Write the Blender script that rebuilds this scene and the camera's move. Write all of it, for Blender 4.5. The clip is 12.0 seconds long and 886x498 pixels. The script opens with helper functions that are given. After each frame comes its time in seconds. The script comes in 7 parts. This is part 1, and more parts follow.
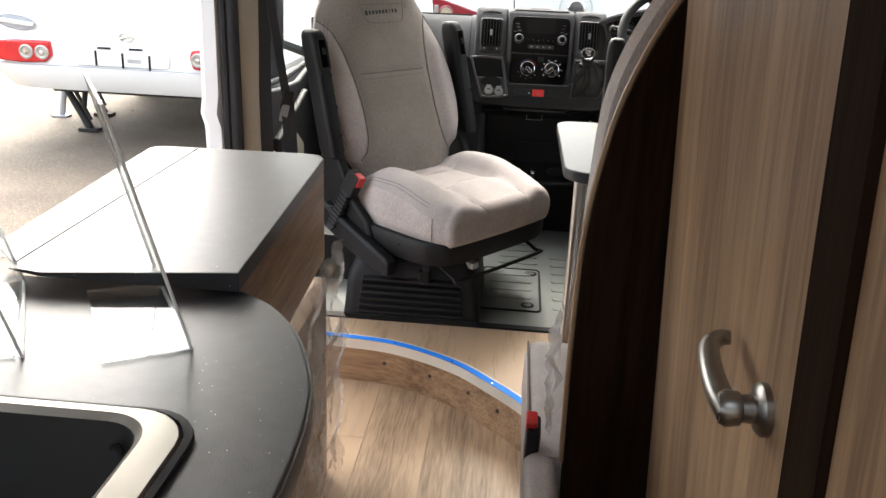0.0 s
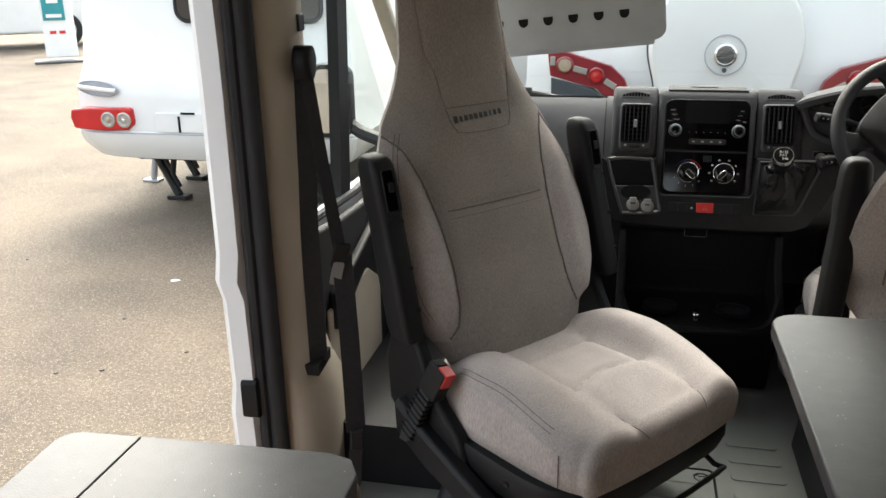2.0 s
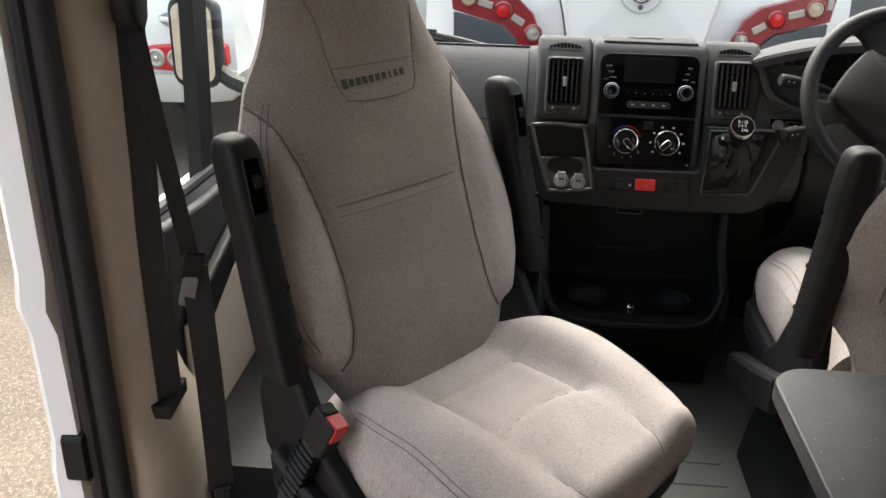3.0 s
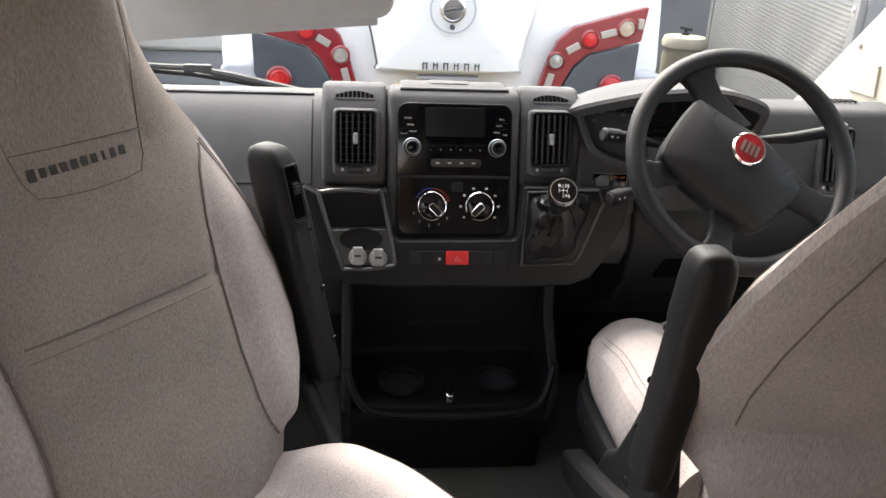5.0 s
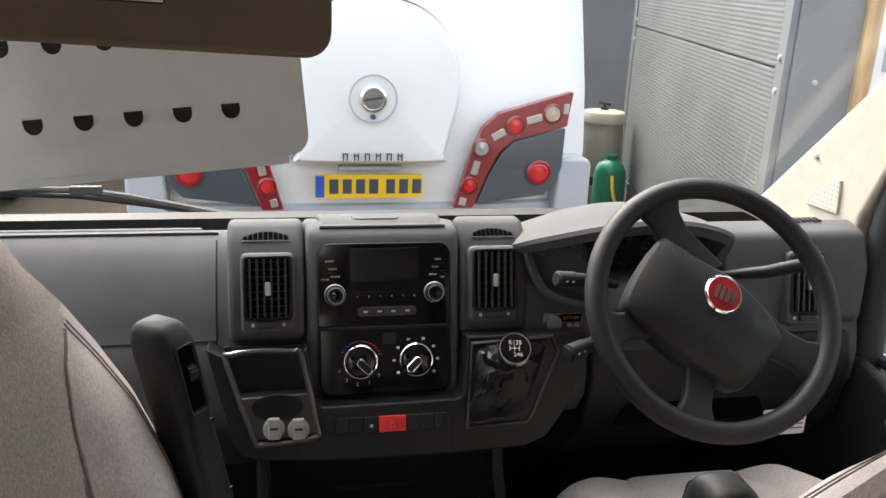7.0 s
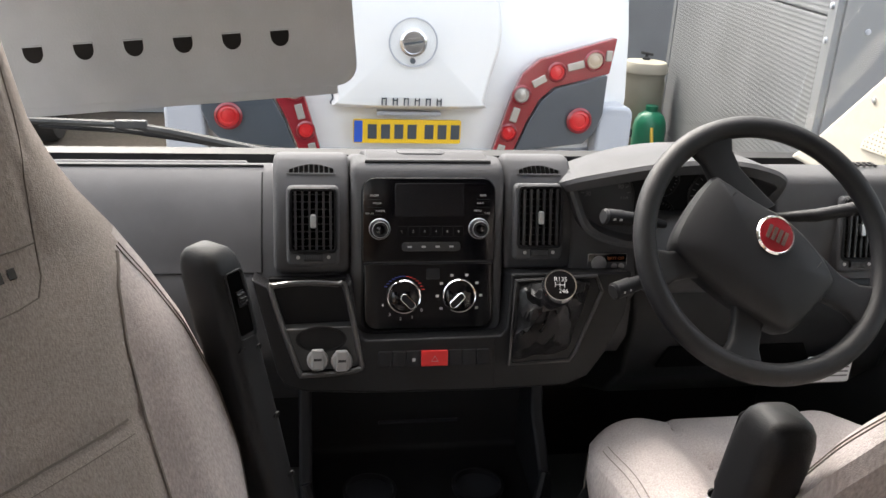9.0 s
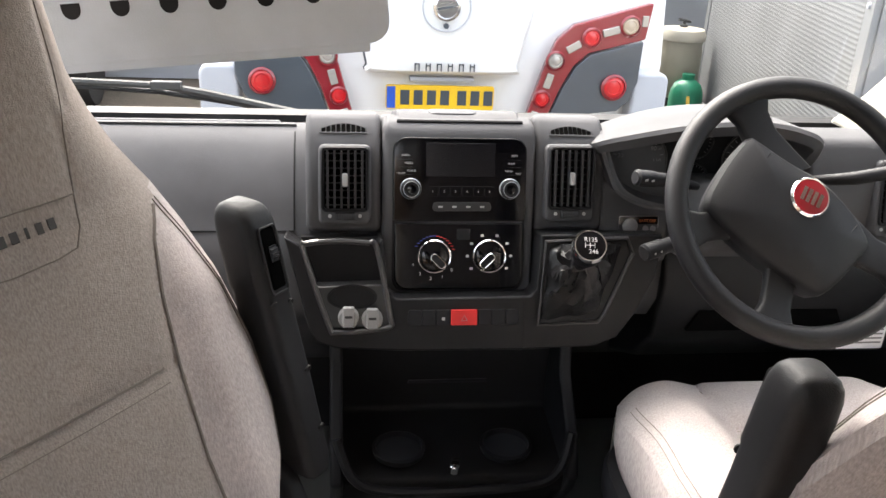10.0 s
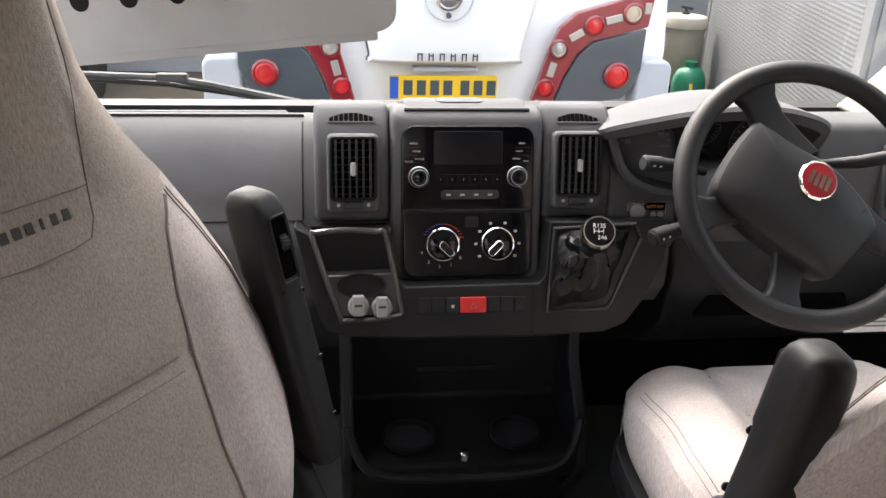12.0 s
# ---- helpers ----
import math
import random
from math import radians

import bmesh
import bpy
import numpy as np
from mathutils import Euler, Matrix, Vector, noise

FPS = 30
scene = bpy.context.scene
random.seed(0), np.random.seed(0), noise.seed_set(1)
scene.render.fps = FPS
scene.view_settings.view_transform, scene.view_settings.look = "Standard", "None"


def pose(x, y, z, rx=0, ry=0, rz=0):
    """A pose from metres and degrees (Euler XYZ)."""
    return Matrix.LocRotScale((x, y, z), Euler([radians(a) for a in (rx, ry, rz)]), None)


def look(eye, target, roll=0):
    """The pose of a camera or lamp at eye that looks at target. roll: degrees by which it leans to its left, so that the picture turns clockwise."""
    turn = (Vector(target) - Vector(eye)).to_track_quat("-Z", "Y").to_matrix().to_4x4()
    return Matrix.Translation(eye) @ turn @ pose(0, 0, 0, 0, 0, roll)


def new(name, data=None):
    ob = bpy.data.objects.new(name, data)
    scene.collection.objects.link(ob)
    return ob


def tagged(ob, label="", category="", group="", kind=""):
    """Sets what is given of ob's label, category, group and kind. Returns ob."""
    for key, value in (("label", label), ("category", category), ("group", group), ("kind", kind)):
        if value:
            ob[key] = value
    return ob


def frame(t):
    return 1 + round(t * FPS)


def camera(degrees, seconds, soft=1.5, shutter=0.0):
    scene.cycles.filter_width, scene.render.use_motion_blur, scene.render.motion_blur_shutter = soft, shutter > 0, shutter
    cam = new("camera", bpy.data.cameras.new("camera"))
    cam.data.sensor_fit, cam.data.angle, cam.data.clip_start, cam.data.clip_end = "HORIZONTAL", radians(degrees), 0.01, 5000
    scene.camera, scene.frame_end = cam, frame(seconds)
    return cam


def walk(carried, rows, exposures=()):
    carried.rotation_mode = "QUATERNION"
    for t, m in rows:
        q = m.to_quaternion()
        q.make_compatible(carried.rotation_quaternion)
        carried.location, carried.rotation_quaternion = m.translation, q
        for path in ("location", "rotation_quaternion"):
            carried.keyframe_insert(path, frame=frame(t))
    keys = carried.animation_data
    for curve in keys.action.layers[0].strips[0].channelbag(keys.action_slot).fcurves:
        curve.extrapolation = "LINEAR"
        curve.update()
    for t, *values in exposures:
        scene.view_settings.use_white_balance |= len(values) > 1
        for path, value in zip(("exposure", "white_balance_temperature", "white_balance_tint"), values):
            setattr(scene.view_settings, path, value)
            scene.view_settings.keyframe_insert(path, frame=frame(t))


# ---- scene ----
cam = camera(54.9, 12.0)
PATH = [
    (0, (-0.078, -0.356, 1.123), (-0.224, 1.519, 0.442), 2.5),
    (0.5, (-0.08, -0.131, 1.145), (-0.415, 1.726, 0.481), 0.1),
    (1, (-0.17, 0.141, 1.191), (-0.489, 2.015, 0.571), -0.9),
    (1.5, (-0.22, 0.402, 1.192), (-0.591, 2.272, 0.588), -0.6),
    (2, (-0.2, 0.62, 1.218), (-0.615, 2.471, 0.583), -0.8),
    (2.4, (-0.237, 0.786, 1.209), (-0.576, 2.621, 0.488), 0.2),
    (2.5, (-0.25, 0.833, 1.208), (-0.566, 2.664, 0.469), -0.3),
    (2.7, (-0.28, 0.939, 1.205), (-0.529, 2.758, 0.413), 0.3),
    (4.3, (-0.269, 1.253, 1.229), (-0.242, 3.111, 0.488), 0.3),
    (4.5, (-0.247, 1.31, 1.232), (-0.182, 3.17, 0.5), 1.1),
    (5, (-0.197, 1.432, 1.225), (0.018, 3.266, 0.458), 2.8),
    (5.5, (-0.21, 1.573, 1.257), (0.141, 3.403, 0.531), 3.1),
    (6, (-0.221, 1.681, 1.265), (0.193, 3.514, 0.58), 3.1),
    (6.5, (-0.195, 1.694, 1.286), (0.21, 3.546, 0.65), 3.0),
    (6.7, (-0.186, 1.696, 1.289), (0.206, 3.557, 0.669), 2.7),
    (8.3, (-0.173, 1.69, 1.275), (0.236, 3.533, 0.615), 1.8),
    (8.5, (-0.184, 1.694, 1.272), (0.193, 3.537, 0.593), 2.1),
    (9, (-0.199, 1.697, 1.259), (0.116, 3.533, 0.531), 3.0),
    (9.5, (-0.199, 1.69, 1.252), (0.069, 3.516, 0.482), 2.9),
    (10, (-0.198, 1.685, 1.246), (0.043, 3.504, 0.45), 2.8),
    (10.5, (-0.198, 1.679, 1.246), (0.015, 3.498, 0.442), 2.2),
    (11, (-0.202, 1.685, 1.242), (0.015, 3.501, 0.432), 2.1),
    (11.5, (-0.206, 1.678, 1.246), (0.027, 3.493, 0.438), 2.0),
    (12, (-0.208, 1.679, 1.243), (0.026, 3.49, 0.428), 2.1),
]
walk(cam, [(t, look(eye, target, roll)) for t, eye, target, roll in PATH], [(0.0, 3.1, 6800, 8), (0.5, 2.6, 6800, 5), (1.0, 2.4, 6800, 3), (2.5, 2.45, 6800, 6), (4.5, 3.12, 6800, 11), (5.5, 3.02, 6800, 11), (6.5, 2.75, 6800, 10), (8.5, 2.69, 6800, 11), (10.0, 3.35, 6800, 12), (10.5, 3.37, 6800, 12), (12.0, 3.2, 6800, 12)])

# ---- light ----
world = bpy.data.worlds.new("sky")
scene.world = world
world.use_nodes = True
_nt = world.node_tree
_sky = _nt.nodes.new("ShaderNodeTexSky")
_sky.sky_type, _sky.sun_disc = "NISHITA", False
_sky.sun_elevation, _sky.sun_rotation = radians(50), radians(-14)
_sky.air_density, _sky.dust_density = 1.0, 6.0
_bg = _nt.nodes["Background"]
_bg.inputs["Strength"].default_value = 0.15
_hs = _nt.nodes.new("ShaderNodeHueSaturation")
_hs.inputs["Saturation"].default_value = 0.45
_nt.links.new(_sky.outputs[0], _hs.inputs["Color"])
_nt.links.new(_hs.outputs[0], _bg.inputs["Color"])
sun = new("sun", bpy.data.lights.new("sun", "SUN"))
sun.data.energy, sun.data.angle, sun.data.color = 0.5, radians(80), (1.0, 0.97, 0.93)
sun.matrix_world = look((0, 0, 10), (1.5, -6.0, 10 - 7.4))


# ---- materials ----
def mat(name, color, rough=0.5, metal=0.0, vary=0.12, scale=6.0, bump=0.0, bump_scale=300.0, stretch=(1, 1, 1),
        coat=0.0, spec=0.5, second=None, specks=None, weave=None):
    """Colour with two scales of variation, a fine relief, and optional light specks."""
    m = bpy.data.materials.new(name)
    m.use_nodes = True
    nt = m.node_tree
    b = nt.nodes["Principled BSDF"]
    b.inputs["Roughness"].default_value = rough
    b.inputs["Metallic"].default_value = metal
    b.inputs["Coat Weight"].default_value = coat
    b.inputs["Specular IOR Level"].default_value = spec
    co = nt.nodes.new("ShaderNodeTexCoord")
    mp = nt.nodes.new("ShaderNodeMapping")
    mp.inputs["Scale"].default_value = stretch
    nt.links.new(co.outputs["Object"], mp.inputs[0])
    n1 = nt.nodes.new("ShaderNodeTexNoise")
    n1.inputs["Scale"].default_value, n1.inputs["Detail"].default_value = scale, 6
    nt.links.new(mp.outputs[0], n1.inputs["Vector"])
    ramp = nt.nodes.new("ShaderNodeValToRGB")
    c2 = second if second else [max(0, c * (1 - vary)) for c in color]
    c1 = color if second else [min(1, c * (1 + vary)) for c in color]
    ramp.color_ramp.elements[0].position, ramp.color_ramp.elements[1].position = 0.32, 0.68
    ramp.color_ramp.elements[0].color, ramp.color_ramp.elements[1].color = (*c2, 1), (*c1, 1)
    nt.links.new(n1.outputs["Fac"], ramp.inputs[0])
    out = ramp.outputs[0]
    if specks:
        v = nt.nodes.new("ShaderNodeTexVoronoi")
        v.inputs["Scale"].default_value = specks[0]
        nt.links.new(co.outputs["Object"], v.inputs["Vector"])
        wn = nt.nodes.new("ShaderNodeMath")
        wn.operation = "LESS_THAN"
        wn.inputs[1].default_value = specks[1]
        nt.links.new(v.outputs["Distance"], wn.inputs[0])
        sep = nt.nodes.new("ShaderNodeSeparateColor")
        nt.links.new(v.outputs["Color"], sep.inputs[0])
        keep = nt.nodes.new("ShaderNodeMath")
        keep.operation = "LESS_THAN"
        keep.inputs[1].default_value = specks[3] if len(specks) > 3 else 0.5
        nt.links.new(sep.outputs[0], keep.inputs[0])
        both = nt.nodes.new("ShaderNodeMath")
        both.operation = "MULTIPLY"
        nt.links.new(wn.outputs[0], both.inputs[0])
        nt.links.new(keep.outputs[0], both.inputs[1])
        mix = nt.nodes.new("ShaderNodeMix")
        mix.data_type = "RGBA"
        nt.links.new(both.outputs[0], mix.inputs["Factor"])
        nt.links.new(out, mix.inputs["A"])
        mix.inputs["B"].default_value = (*specks[2], 1)
        out = mix.outputs["Result"]
    if weave:
        wm = nt.nodes.new("ShaderNodeMapping")
        wm.inputs["Scale"].default_value = weave[1]
        nt.links.new(co.outputs["Object"], wm.inputs[0])
        wt = nt.nodes.new("ShaderNodeTexNoise")
        wt.inputs["Scale"].default_value, wt.inputs["Detail"].default_value = weave[0], 4
        nt.links.new(wm.outputs[0], wt.inputs["Vector"])
        wr = nt.nodes.new("ShaderNodeMapRange")
        wr.inputs["From Min"].default_value, wr.inputs["From Max"].default_value = 0.3, 0.7
        wr.inputs["To Min"].default_value, wr.inputs["To Max"].default_value = 1 - weave[2], 1 + weave[2]
        nt.links.new(wt.outputs["Fac"], wr.inputs["Value"])
        wx = nt.nodes.new("ShaderNodeVectorMath")
        wx.operation = "SCALE"
        nt.links.new(out, wx.inputs[0])
        nt.links.new(wr.outputs["Result"], wx.inputs["Scale"])
        out = wx.outputs[0]
    nt.links.new(out, b.inputs["Base Color"])
    if bump:
        n2 = nt.nodes.new("ShaderNodeTexNoise")
        n2.inputs["Scale"].default_value, n2.inputs["Detail"].default_value = bump_scale, 3
        nt.links.new(mp.outputs[0], n2.inputs["Vector"])
        bp = nt.nodes.new("ShaderNodeBump")
        bp.inputs["Strength"].default_value, bp.inputs["Distance"].default_value = bump, 0.002
        nt.links.new(n2.outputs["Fac"], bp.inputs["Height"])
        nt.links.new(bp.outputs[0], b.inputs["Normal"])
    return m


def wood(name, light, dark, axis=2, rough=0.42, grain=1.0, per_piece=0.0):
    """Wood print: long bands of tone along one axis with fine dark pores."""
    m = bpy.data.materials.new(name)
    m.use_nodes = True
    nt = m.node_tree
    b = nt.nodes["Principled BSDF"]
    b.inputs["Roughness"].default_value = rough
    b.inputs["Specular IOR Level"].default_value = 0.3
    co = nt.nodes.new("ShaderNodeTexCoord")
    mp = nt.nodes.new("ShaderNodeMapping")
    s = [14.0 * grain] * 3
    s[axis] = 0.9 * grain
    mp.inputs["Scale"].default_value = s
    nt.links.new(co.outputs["Object"], mp.inputs[0])
    info = nt.nodes.new("ShaderNodeObjectInfo")
    if per_piece:
        mul = nt.nodes.new("ShaderNodeMath")
        mul.operation = "MULTIPLY"
        mul.inputs[1].default_value = 37.0
        nt.links.new(info.outputs["Random"], mul.inputs[0])
        nt.links.new(mul.outputs[0], mp.inputs["Location"])
    n1 = nt.nodes.new("ShaderNodeTexNoise")
    n1.inputs["Scale"].default_value, n1.inputs["Detail"].default_value, n1.inputs["Distortion"].default_value = 1.0, 5, 0.8
    nt.links.new(mp.outputs[0], n1.inputs["Vector"])
    n2 = nt.nodes.new("ShaderNodeTexNoise")
    n2.inputs["Scale"].default_value, n2.inputs["Detail"].default_value = 9.0, 8
    nt.links.new(mp.outputs[0], n2.inputs["Vector"])
    mixf = nt.nodes.new("ShaderNodeMath")
    mixf.operation = "MULTIPLY_ADD"
    mixf.inputs[1].default_value, mixf.inputs[2].default_value = 0.45, 0.0
    nt.links.new(n2.outputs["Fac"], mixf.inputs[0])
    add = nt.nodes.new("ShaderNodeMath")
    add.operation = "MULTIPLY_ADD"
    add.inputs[1].default_value = 0.65
    nt.links.new(n1.outputs["Fac"], add.inputs[0])
    nt.links.new(mixf.outputs[0], add.inputs[2])
    last = add.outputs[0]
    if per_piece:
        sh = nt.nodes.new("ShaderNodeMath")
        sh.operation = "MULTIPLY_ADD"
        sh.inputs[1].default_value = per_piece
        nt.links.new(info.outputs["Random"], sh.inputs[0])
        nt.links.new(last, sh.inputs[2])
        last = sh.outputs[0]
    ramp = nt.nodes.new("ShaderNodeValToRGB")
    ramp.color_ramp.elements[0].position, ramp.color_ramp.elements[1].position = 0.41, 0.66
    ramp.color_ramp.elements[0].color, ramp.color_ramp.elements[1].color = (*dark, 1), (*light, 1)
    nt.links.new(last, ramp.inputs[0])
    nt.links.new(ramp.outputs[0], b.inputs["Base Color"])
    bp = nt.nodes.new("ShaderNodeBump")
    bp.inputs["Strength"].default_value, bp.inputs["Distance"].default_value = 0.15, 0.001
    nt.links.new(n2.outputs["Fac"], bp.inputs["Height"])
    nt.links.new(bp.outputs[0], b.inputs["Normal"])
    return m


def glass(name, tint=(1, 1, 1), rough=0.0):
    m = bpy.data.materials.new(name)
    m.use_nodes = True
    b = m.node_tree.nodes["Principled BSDF"]
    b.inputs["Base Color"].default_value = (*tint, 1)
    b.inputs["Roughness"].default_value = rough
    b.inputs["Transmission Weight"].default_value = 1.0
    b.inputs["IOR"].default_value = 1.45
    return m


def thin_glass(name, tint=(1, 1, 1), gloss=0.05, rough=0.02):
    """A thin pane: mostly clear, with a little mirror."""
    m = bpy.data.materials.new(name)
    m.use_nodes = True
    nt = m.node_tree
    nt.nodes.remove(nt.nodes["Principled BSDF"])
    tr, gl, mx = nt.nodes.new("ShaderNodeBsdfTransparent"), nt.nodes.new("ShaderNodeBsdfGlossy"), nt.nodes.new("ShaderNodeMixShader")
    tr.inputs[0].default_value = (*tint, 1)
    gl.inputs["Roughness"].default_value = rough
    mx.inputs[0].default_value = gloss
    nt.links.new(tr.outputs[0], mx.inputs[1])
    nt.links.new(gl.outputs[0], mx.inputs[2])
    nt.links.new(mx.outputs[0], nt.nodes["Material Output"].inputs[0])
    return m


WORKTOP = mat("worktop_laminate", (0.024, 0.025, 0.03), 0.42, vary=0.2, scale=40, bump=0.14, bump_scale=420, spec=0.6, specks=(120, 0.08, (0.42, 0.42, 0.43), 0.22))
WOODV = wood("light_walnut_upright", (0.37, 0.24, 0.145), (0.165, 0.096, 0.055), 2)
WOODX = wood("light_walnut_across", (0.37, 0.24, 0.145), (0.165, 0.096, 0.055), 0)
WOODY = wood("light_walnut_along", (0.37, 0.24, 0.145), (0.165, 0.096, 0.055), 1)
PLANK = wood("floor_plank_print", (0.41, 0.285, 0.185), (0.18, 0.117, 0.074), 1, 0.45, 1.5, 0.14)
DARKWOOD = wood("dark_wenge", (0.022, 0.012, 0.007), (0.009, 0.005, 0.0035), 2, 0.7)
DARKWOOD.node_tree.nodes["Principled BSDF"].inputs["Specular IOR Level"].default_value = 0.03
FABRIC = mat("cream_suede_fabric", (0.412, 0.376, 0.366), 0.95, vary=0.07, scale=11, bump=0.5, bump_scale=650, spec=0.15, weave=(230, (2.2, 1.6, 0.4), 0.2))
FABRIC2 = mat("grey_beige_fabric", (0.29, 0.26, 0.242), 0.95, vary=0.07, scale=9, bump=0.5, bump_scale=600, spec=0.15, weave=(240, (2.2, 2.2, 0.32), 0.22))
SEAM = mat("seam_thread", (0.15, 0.132, 0.118), 0.9)
PLASTIC = mat("black_plastic", (0.0075, 0.008, 0.0098), 0.52, spec=0.28, vary=0.12, scale=12, bump=0.25, bump_scale=700)
PLASTIC2 = mat("dash_plastic", (0.078, 0.079, 0.083), 0.75, spec=0.1, vary=0.1, scale=9, bump=0.3, bump_scale=800)
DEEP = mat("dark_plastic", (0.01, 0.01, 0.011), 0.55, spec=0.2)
# near-black that stands in for the shade inside vents, slots and pockets
SHADEBLACK = mat("recess_shade_black", (0.002, 0.002, 0.002), 0.9, spec=0.02)
GLOSS = mat("piano_black", (0.003, 0.003, 0.004), 0.06, spec=0.35)
CHROME = mat("chrome", (0.75, 0.75, 0.76), 0.12, 1.0, vary=0.03)
STEEL = mat("satin_steel", (0.55, 0.55, 0.55), 0.3, 1.0, vary=0.05, stretch=(1, 1, 0.1), scale=60)
SILVER = mat("silver_paint", (0.42, 0.43, 0.44), 0.32, 0.8, vary=0.05)
RED = mat("red_plastic", (0.55, 0.02, 0.02), 0.4, vary=0.08)
WHITE = mat("white_gelcoat", (0.78, 0.79, 0.79), 0.25, vary=0.03, scale=2, coat=0.3)
VANWHITE = mat("white_van_paint", (0.76, 0.78, 0.82), 0.25, vary=0.03, scale=3, coat=0.4)
TRIM = mat("beige_trim_plastic", (0.40, 0.36, 0.30), 0.6, vary=0.06, scale=7, bump=0.25, bump_scale=600)
HEADLINING = mat("cream_headlining", (0.4, 0.375, 0.315), 0.9, vary=0.05, scale=30, bump=0.2, bump_scale=500)
RUBBER = mat("black_rubber_seal", (0.015, 0.016, 0.02), 0.7, vary=0.15, scale=20)
CABFLOOR = mat("grey_cab_floor", (0.17, 0.18, 0.175), 0.5, vary=0.1, scale=5, bump=0.4, bump_scale=500)
CEILING = mat("pale_ceiling_board", (0.72, 0.7, 0.66), 0.7, vary=0.03, scale=4)
HOLE = mat("shaded_brown_hole", (0.16, 0.14, 0.11), 0.8)
BELT = mat("belt_webbing", (0.016, 0.016, 0.018), 0.8, vary=0.2, scale=90, bump=0.4, bump_scale=400)
TAPE = mat("blue_tape", (0.015, 0.21, 0.75), 0.6, vary=0.06, spec=0.15)
BOARDGREY = mat("grey_board", (0.46, 0.5, 0.54), 0.75, vary=0.05, scale=14, bump=0.2, bump_scale=400)
GLASS = thin_glass("window_glass", (0.93, 0.96, 0.95), 0.06)
ACRYLIC = thin_glass("clear_acrylic", (0.93, 0.94, 0.94), 0.22, 0.05)
FILM = thin_glass("plastic_film", (0.9, 0.89, 0.88), 0.24, 0.14)
_f = FILM.node_tree
_m, _d = _f.nodes.new("ShaderNodeMixShader"), _f.nodes.new("ShaderNodeBsdfDiffuse")
_d.inputs[0].default_value, _m.inputs[0].default_value = (0.85, 0.85, 0.85, 1), 0.2
_o = _f.nodes["Material Output"]
_f.links.new(_o.inputs[0].links[0].from_socket, _m.inputs[1])
_f.links.new(_d.outputs[0], _m.inputs[2])
_f.links.new(_m.outputs[0], _o.inputs[0])
WHITEPAPER = mat("white_print", (0.8, 0.8, 0.8), 0.6, vary=0.02)
ASPHALT = mat("worn_tarmac", (0.116, 0.091, 0.067), 0.9, vary=0.0, scale=1.3, bump=0.8, bump_scale=120, second=(0.066, 0.053, 0.04), specks=(130, 0.36, (0.21, 0.176, 0.138), 0.45), weave=(60, (1, 1, 1), 0.3))


# ---- mesh helpers ----
def part(name, bm, material, parent=None, label="", smooth=True, bevel=0.0, segs=2):
    """One mesh object under a thing or part."""
    me = bpy.data.meshes.new(name)
    bmesh.ops.recalc_face_normals(bm, faces=bm.faces)
    bm.to_mesh(me)
    bm.free()
    if smooth:
        for p in me.polygons:
            p.use_smooth = True
    me.materials.append(material)
    ob = new(name, me)
    if smooth:
        me.set_sharp_from_angle(angle=radians(38))
    if bevel:
        md = ob.modifiers.new("edge", "BEVEL")
        md.width, md.segments, md.limit_method, md.angle_limit = bevel, segs, "ANGLE", radians(40)
        md.harden_normals = True
    if parent:
        ob.parent = parent
    if label:
        tagged(ob, label)
    return ob


def thing(name, label, category, group="", kind="", m=None):
    ob = new(name)
    ob.empty_display_size = 0.05
    if m is not None:
        ob.matrix_world = m
    return tagged(ob, label, category, group, kind)


def box(cx, cy, cz, sx, sy, sz, m=None, bm=None):
    bm = bm or bmesh.new()
    bmesh.ops.create_cube(bm, size=1.0, matrix=(m or Matrix()) @ Matrix.Translation((cx, cy, cz)) @ Matrix.Diagonal((sx, sy, sz, 1)))
    return bm


def span(x0, x1, y0, y1, z0, z1, bm=None):
    return box((x0 + x1) / 2, (y0 + y1) / 2, (z0 + z1) / 2, abs(x1 - x0), abs(y1 - y0), abs(z1 - z0), None, bm)


def prism(pts, lo, hi, axis="z", bm=None, m=None):
    """A flat outline (two coordinates) drawn out along an axis. z: (x, y); y: (x, z); x: (y, z)."""
    bm = bm or bmesh.new()
    put = {"z": lambda p, h: (p[0], p[1], h), "y": lambda p, h: (p[0], h, p[1]), "x": lambda p, h: (h, p[0], p[1])}[axis]
    m = m or Matrix()
    a = [bm.verts.new(m @ Vector(put(p, lo))) for p in pts]
    b = [bm.verts.new(m @ Vector(put(p, hi))) for p in pts]
    n = len(pts)
    bm.faces.new(a), bm.faces.new(b[::-1])
    for i in range(n):
        bm.faces.new((a[i], b[i], b[(i + 1) % n], a[(i + 1) % n]))
    return bm


def rounded(x0, x1, y0, y1, r, n=5):
    """Outline of a rounded rectangle; r may be four radii from the corner (x0, y0) round."""
    rs = r if isinstance(r, (tuple, list)) else (r,) * 4
    pts = []
    for (cx, cy, a0), q in zip(((x0, y0, 180), (x1, y0, 270), (x1, y1, 0), (x0, y1, 90)), rs):
        ox = cx + (q if cx == x0 else -q)
        oy = cy + (q if cy == y0 else -q)
        for k in range(n + 1):
            a = radians(a0 + 90 * k / n)
            pts.append((ox + q * math.cos(a), oy + q * math.sin(a)))
    return pts


